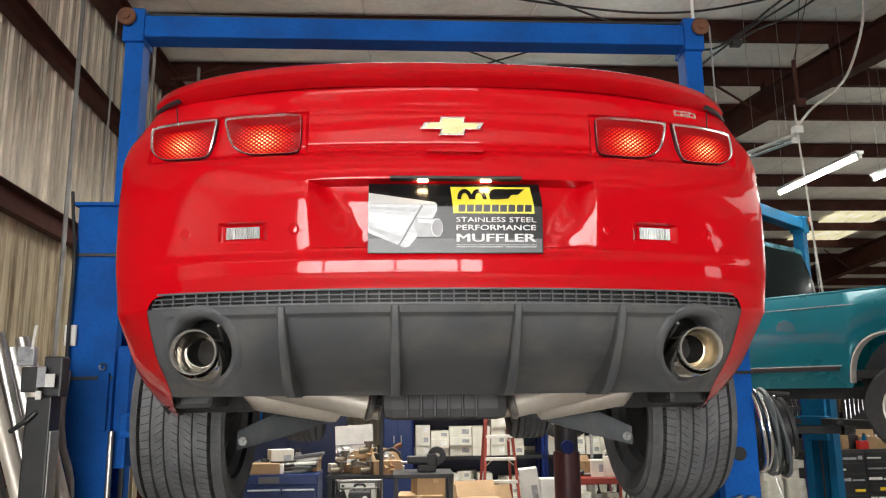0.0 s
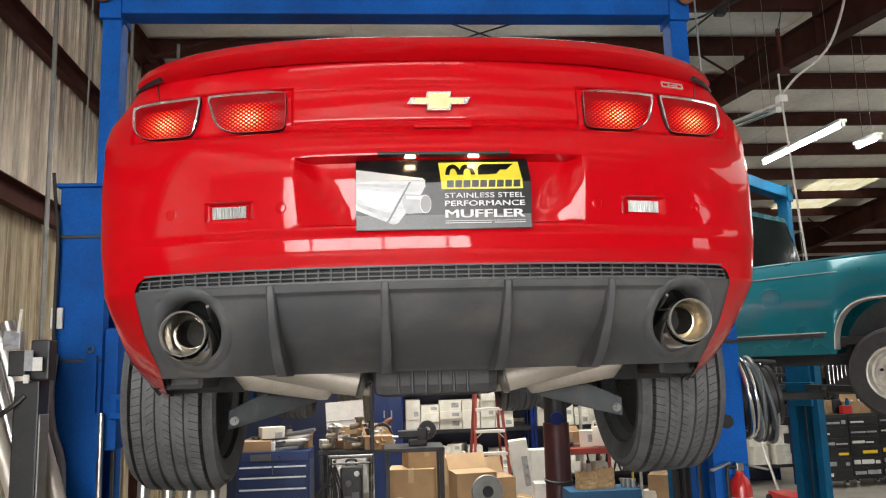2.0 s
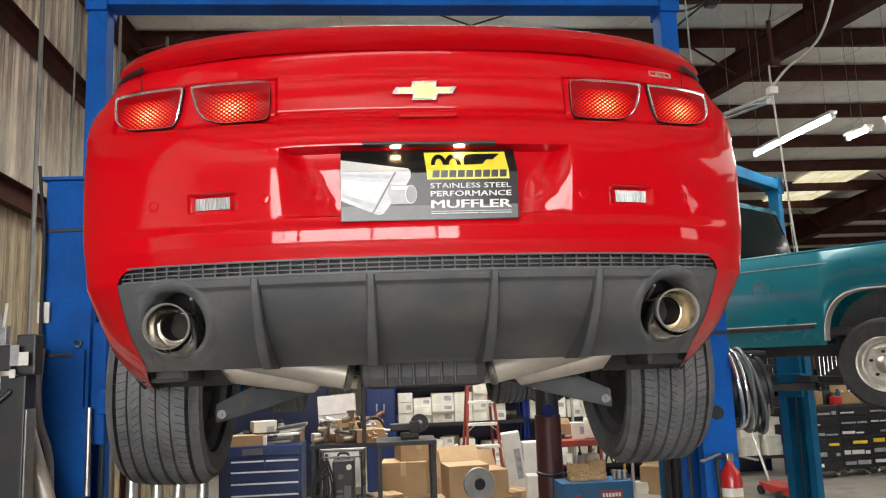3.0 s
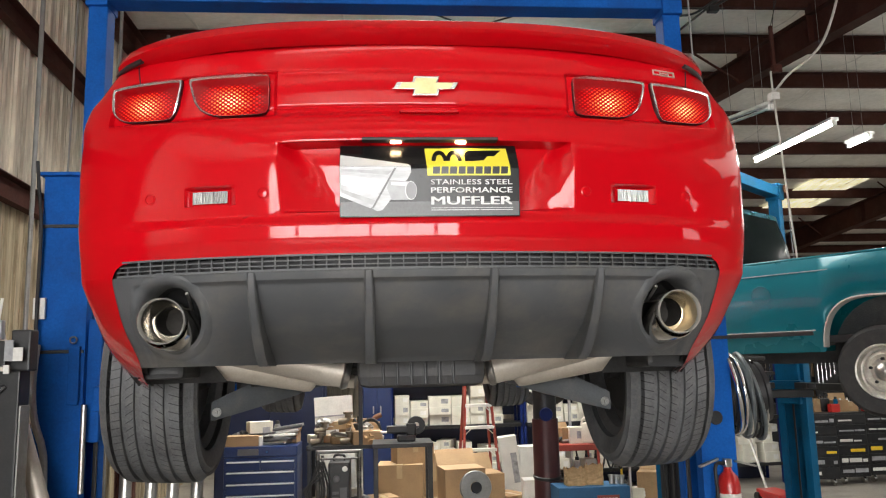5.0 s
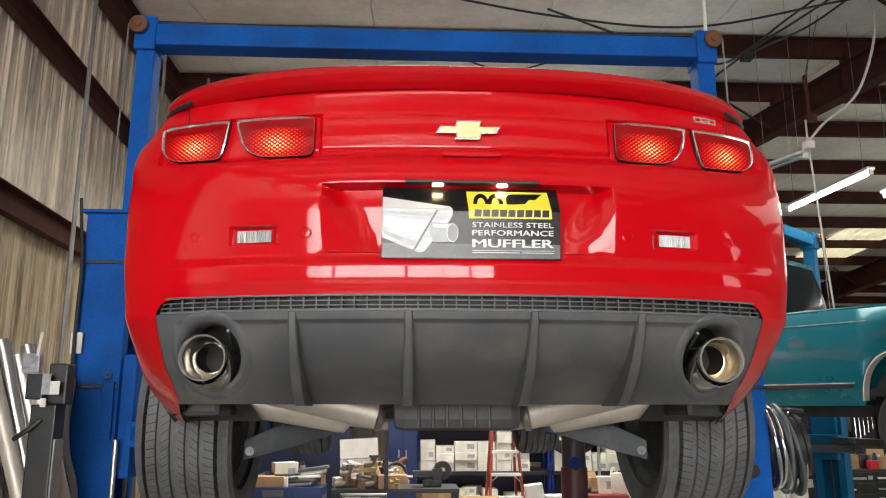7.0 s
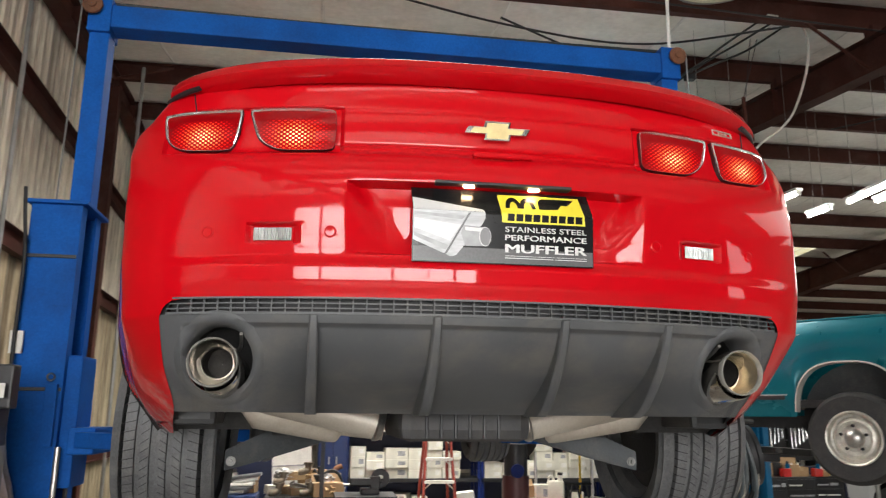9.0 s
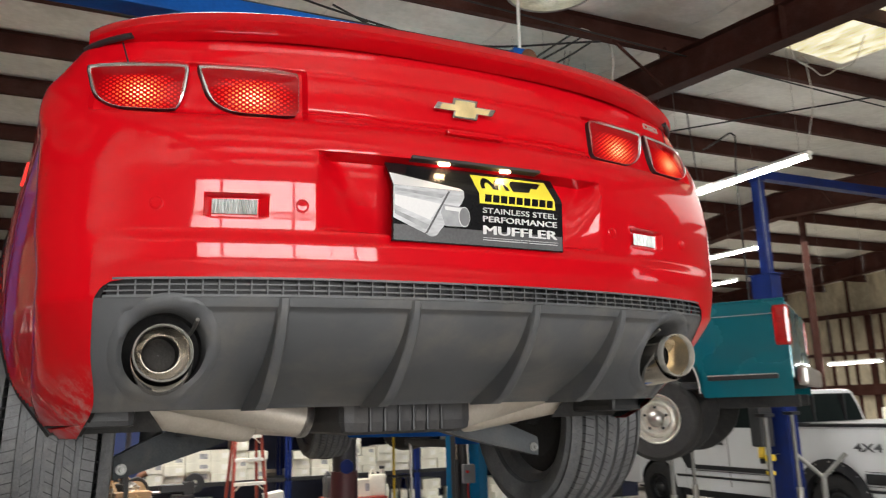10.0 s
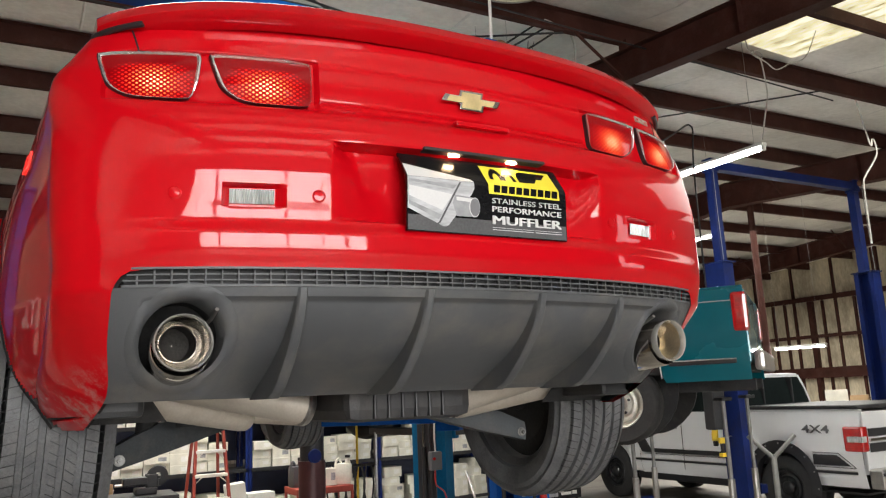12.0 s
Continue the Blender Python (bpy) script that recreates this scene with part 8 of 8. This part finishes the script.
def jug(x, y, z, turn, paint):
    o = thing("fluid_jug", (x, y, z), "plastic fluid jug with a side handle", "jug", "jugs on the benches")
    o.rotation_euler = (0, 0, radians(turn))
    part("jug_body", bx((-0.08, -0.05, 0), (0.08, 0.05, 0.20), 0.03), paint, o, smooth=40)
    part("neck", lathe([(0.03, 0.19), (0.024, 0.23), (0.022, 0.25)], Matrix.Translation((0.04, 0, 0)), seg=14), paint, o, smooth=40)
    part("cap", lathe([(0.026, 0.25), (0.026, 0.275), (0.001, 0.276)], Matrix.Translation((0.04, 0, 0)), seg=14), BLACK_TRIM, o, smooth=40)
    part("handle", hose([(-0.02, 0, 0.20), (-0.05, 0, 0.24), (-0.075, 0, 0.20), (-0.08, 0, 0.14)], 0.012), paint, o, smooth=50)


def coil(x, y, z, r, paint, tilt, turn, label):
    o = thing("hose_coil", (x, y, z), label, "hose", "coiled hoses")
    bm = bmesh.new()
    pts = [((r + 0.006 * (k % 3)) * math.cos(k * 0.7), (r + 0.006 * (k % 3)) * math.sin(k * 0.7), 0.012 + 0.004 * k) for k in range(28)]
    m = pose(0, 0, 0, tilt, 0, turn)
    part("loop", hose([m @ Vector(p) + Vector((0, 0, r * abs(math.sin(radians(tilt))))) for p in pts], 0.010, bm, steps=4), paint, o, smooth=60)


def bent_pipe(x, y, z, turn, size, paint):
    o = thing("exhaust_pipe", (x, y, z), "bent steel exhaust pipe lying in the stock", "pipe", "loose exhaust pipes")
    o.rotation_euler = (0, 0, radians(turn))
    part("pipe_run", hose([(-0.5 * size, 0, 0.03), (-0.1 * size, 0, 0.03), (0.1 * size, 0.03, 0.08), (0.18 * size, 0.05, 0.22), (0.34 * size, 0.06, 0.26)], 0.028, seg=14), paint, o, smooth=60)
    part("flange", lathe([(0.03, -0.006), (0.055, -0.006), (0.055, 0.006), (0.03, 0.006)], Matrix.Translation((-0.5 * size, 0, 0.03)) @ pose(0, 0, 0, 0, 90, 0), seg=16, closed=True), STEEL, o)


def bundle(x, y, z, w, paint, k):
    o = thing("wrapped_bundle", (x, y, z), "crumpled wrapped bundle of parts", "bundle", "bundles among the stock")
    bm = bmesh.new()
    bmesh.ops.create_icosphere(bm, subdivisions=3, radius=w)
    for v in bm.verts:
        v.co = v.co * (1 + 0.55 * noise.noise(v.co * (1.6 / w) + Vector((k * 3.1, 0, 0))) + 0.2 * noise.noise(v.co * (5 / w) + Vector((0, k, 0))))
        v.co.z = max(0.0, v.co.z * 0.75 + w * 0.5)
    part("wrapping", bm, paint, o)


def stock(x0, x1, y0, y1, z, n, big=1.0):
    for k in range(n):
        x, y = x0 + (x1 - x0) * (k + rnd.random()) / n, rnd.uniform(y0, y1)
        kind = rnd.randrange(8)
        if kind in (0, 1):
            carton_box(x, y, z, rnd.uniform(0.12, 0.26) * big, rnd.uniform(0.1, 0.2) * big, rnd.uniform(0.06, 0.2) * big, rnd.uniform(-30, 30), CARDBOARD, "small brown carton in the clutter", "small cartons", rnd.random() < 0.4)
        elif kind == 2:
            carton_box(x, y, z, rnd.uniform(0.12, 0.24) * big, 0.14, rnd.uniform(0.06, 0.24) * big, rnd.uniform(-25, 25), WHITE_CARD, "small white carton in the clutter", "small white cartons")
        elif kind == 3:
            spray_can(x, y, z, rnd.choice(CAN_PAINTS))
        elif kind == 4:
            jug(x, y, z, rnd.uniform(-60, 60), rnd.choice((WHITE_TRIM, BLACK_TRIM, BLACK_TRIM, GREY_PRINT, WHITE_CARD)))
        elif kind == 5:
            bundle(x, y, z, rnd.uniform(0.06, 0.11) * big, rnd.choice((KRAFT, GREY_PRINT, WHITE_TRIM, BLACK_TRIM)), k)
        elif kind == 6:
            bent_pipe(x, y, z, rnd.uniform(-30, 30), rnd.uniform(0.4, 0.7), rnd.choice((STEEL, RUST, ALUMINISED)))
        else:
            coil(x, y, z, rnd.uniform(0.08, 0.13), rnd.choice((CABLE, RED_ENAMEL, YELLOW, CABLE)), rnd.choice((0, 70)), rnd.uniform(0, 90), "coiled shop hose dropped on the clutter")


stock(-1.55, -1.0, 6.25, 6.4, 1.10, 6)
stock(-0.80, -0.15, 6.5, 6.75, 1.06, 9)
stock(-0.8, -0.15, 6.4, 6.7, 0.38, 7, 1.3)
stock(-1.0, 2.3, 7.55, 7.8, 0.0, 16, 2.2)
stock(1.5, 2.0, 5.9, 6.1, 1.04, 5, 0.8)
stock(1.5, 2.0, 5.9, 6.1, 0.68, 5, 1.0)
stock(-0.12, 0.36, 5.9, 6.15, 0.0, 4, 1.9)
stock(0.45, 0.95, 5.6, 5.8, 0.0, 4, 2.0)
stock(2.3, 4.6, 8.6, 8.9, 0.0, 14, 2.4)
stock(5.9, 7.4, 9.1, 9.3, 1.02, 10, 1.2)

# dark racking behind the teal pickup
for k, x in enumerate((5.0, 6.9, 8.8, 10.7)):
    rack = thing("parts_rack", (x, 12.3, 0), "tall dark steel rack crowded with stock", "rack", "dark racking in the far bay")
    for sx in (0.0, 1.8):
        for sy in (0.0, 0.6):
            part("upright", bx((sx - 0.03, sy - 0.03, 0), (sx + 0.03, sy + 0.03, 2.5), 0.004), BLACK_STEEL, rack)
    for z in (0.25, 0.85, 1.45, 2.05, 2.48):
        part("rack_shelf", bx((-0.03, -0.03, z - 0.04), (1.83, 0.63, z), 0.004), BLACK_STEEL, rack)
    part("rack_back", bx((0.0, 0.635, 0.1), (1.8, 0.65, 2.5), 0), BLACK_TRIM, rack)
    for z in (0.25, 0.85, 1.45, 2.05):
        stock(x + 0.1, x + 1.7, 12.45, 12.6, z, 6, 1.6)
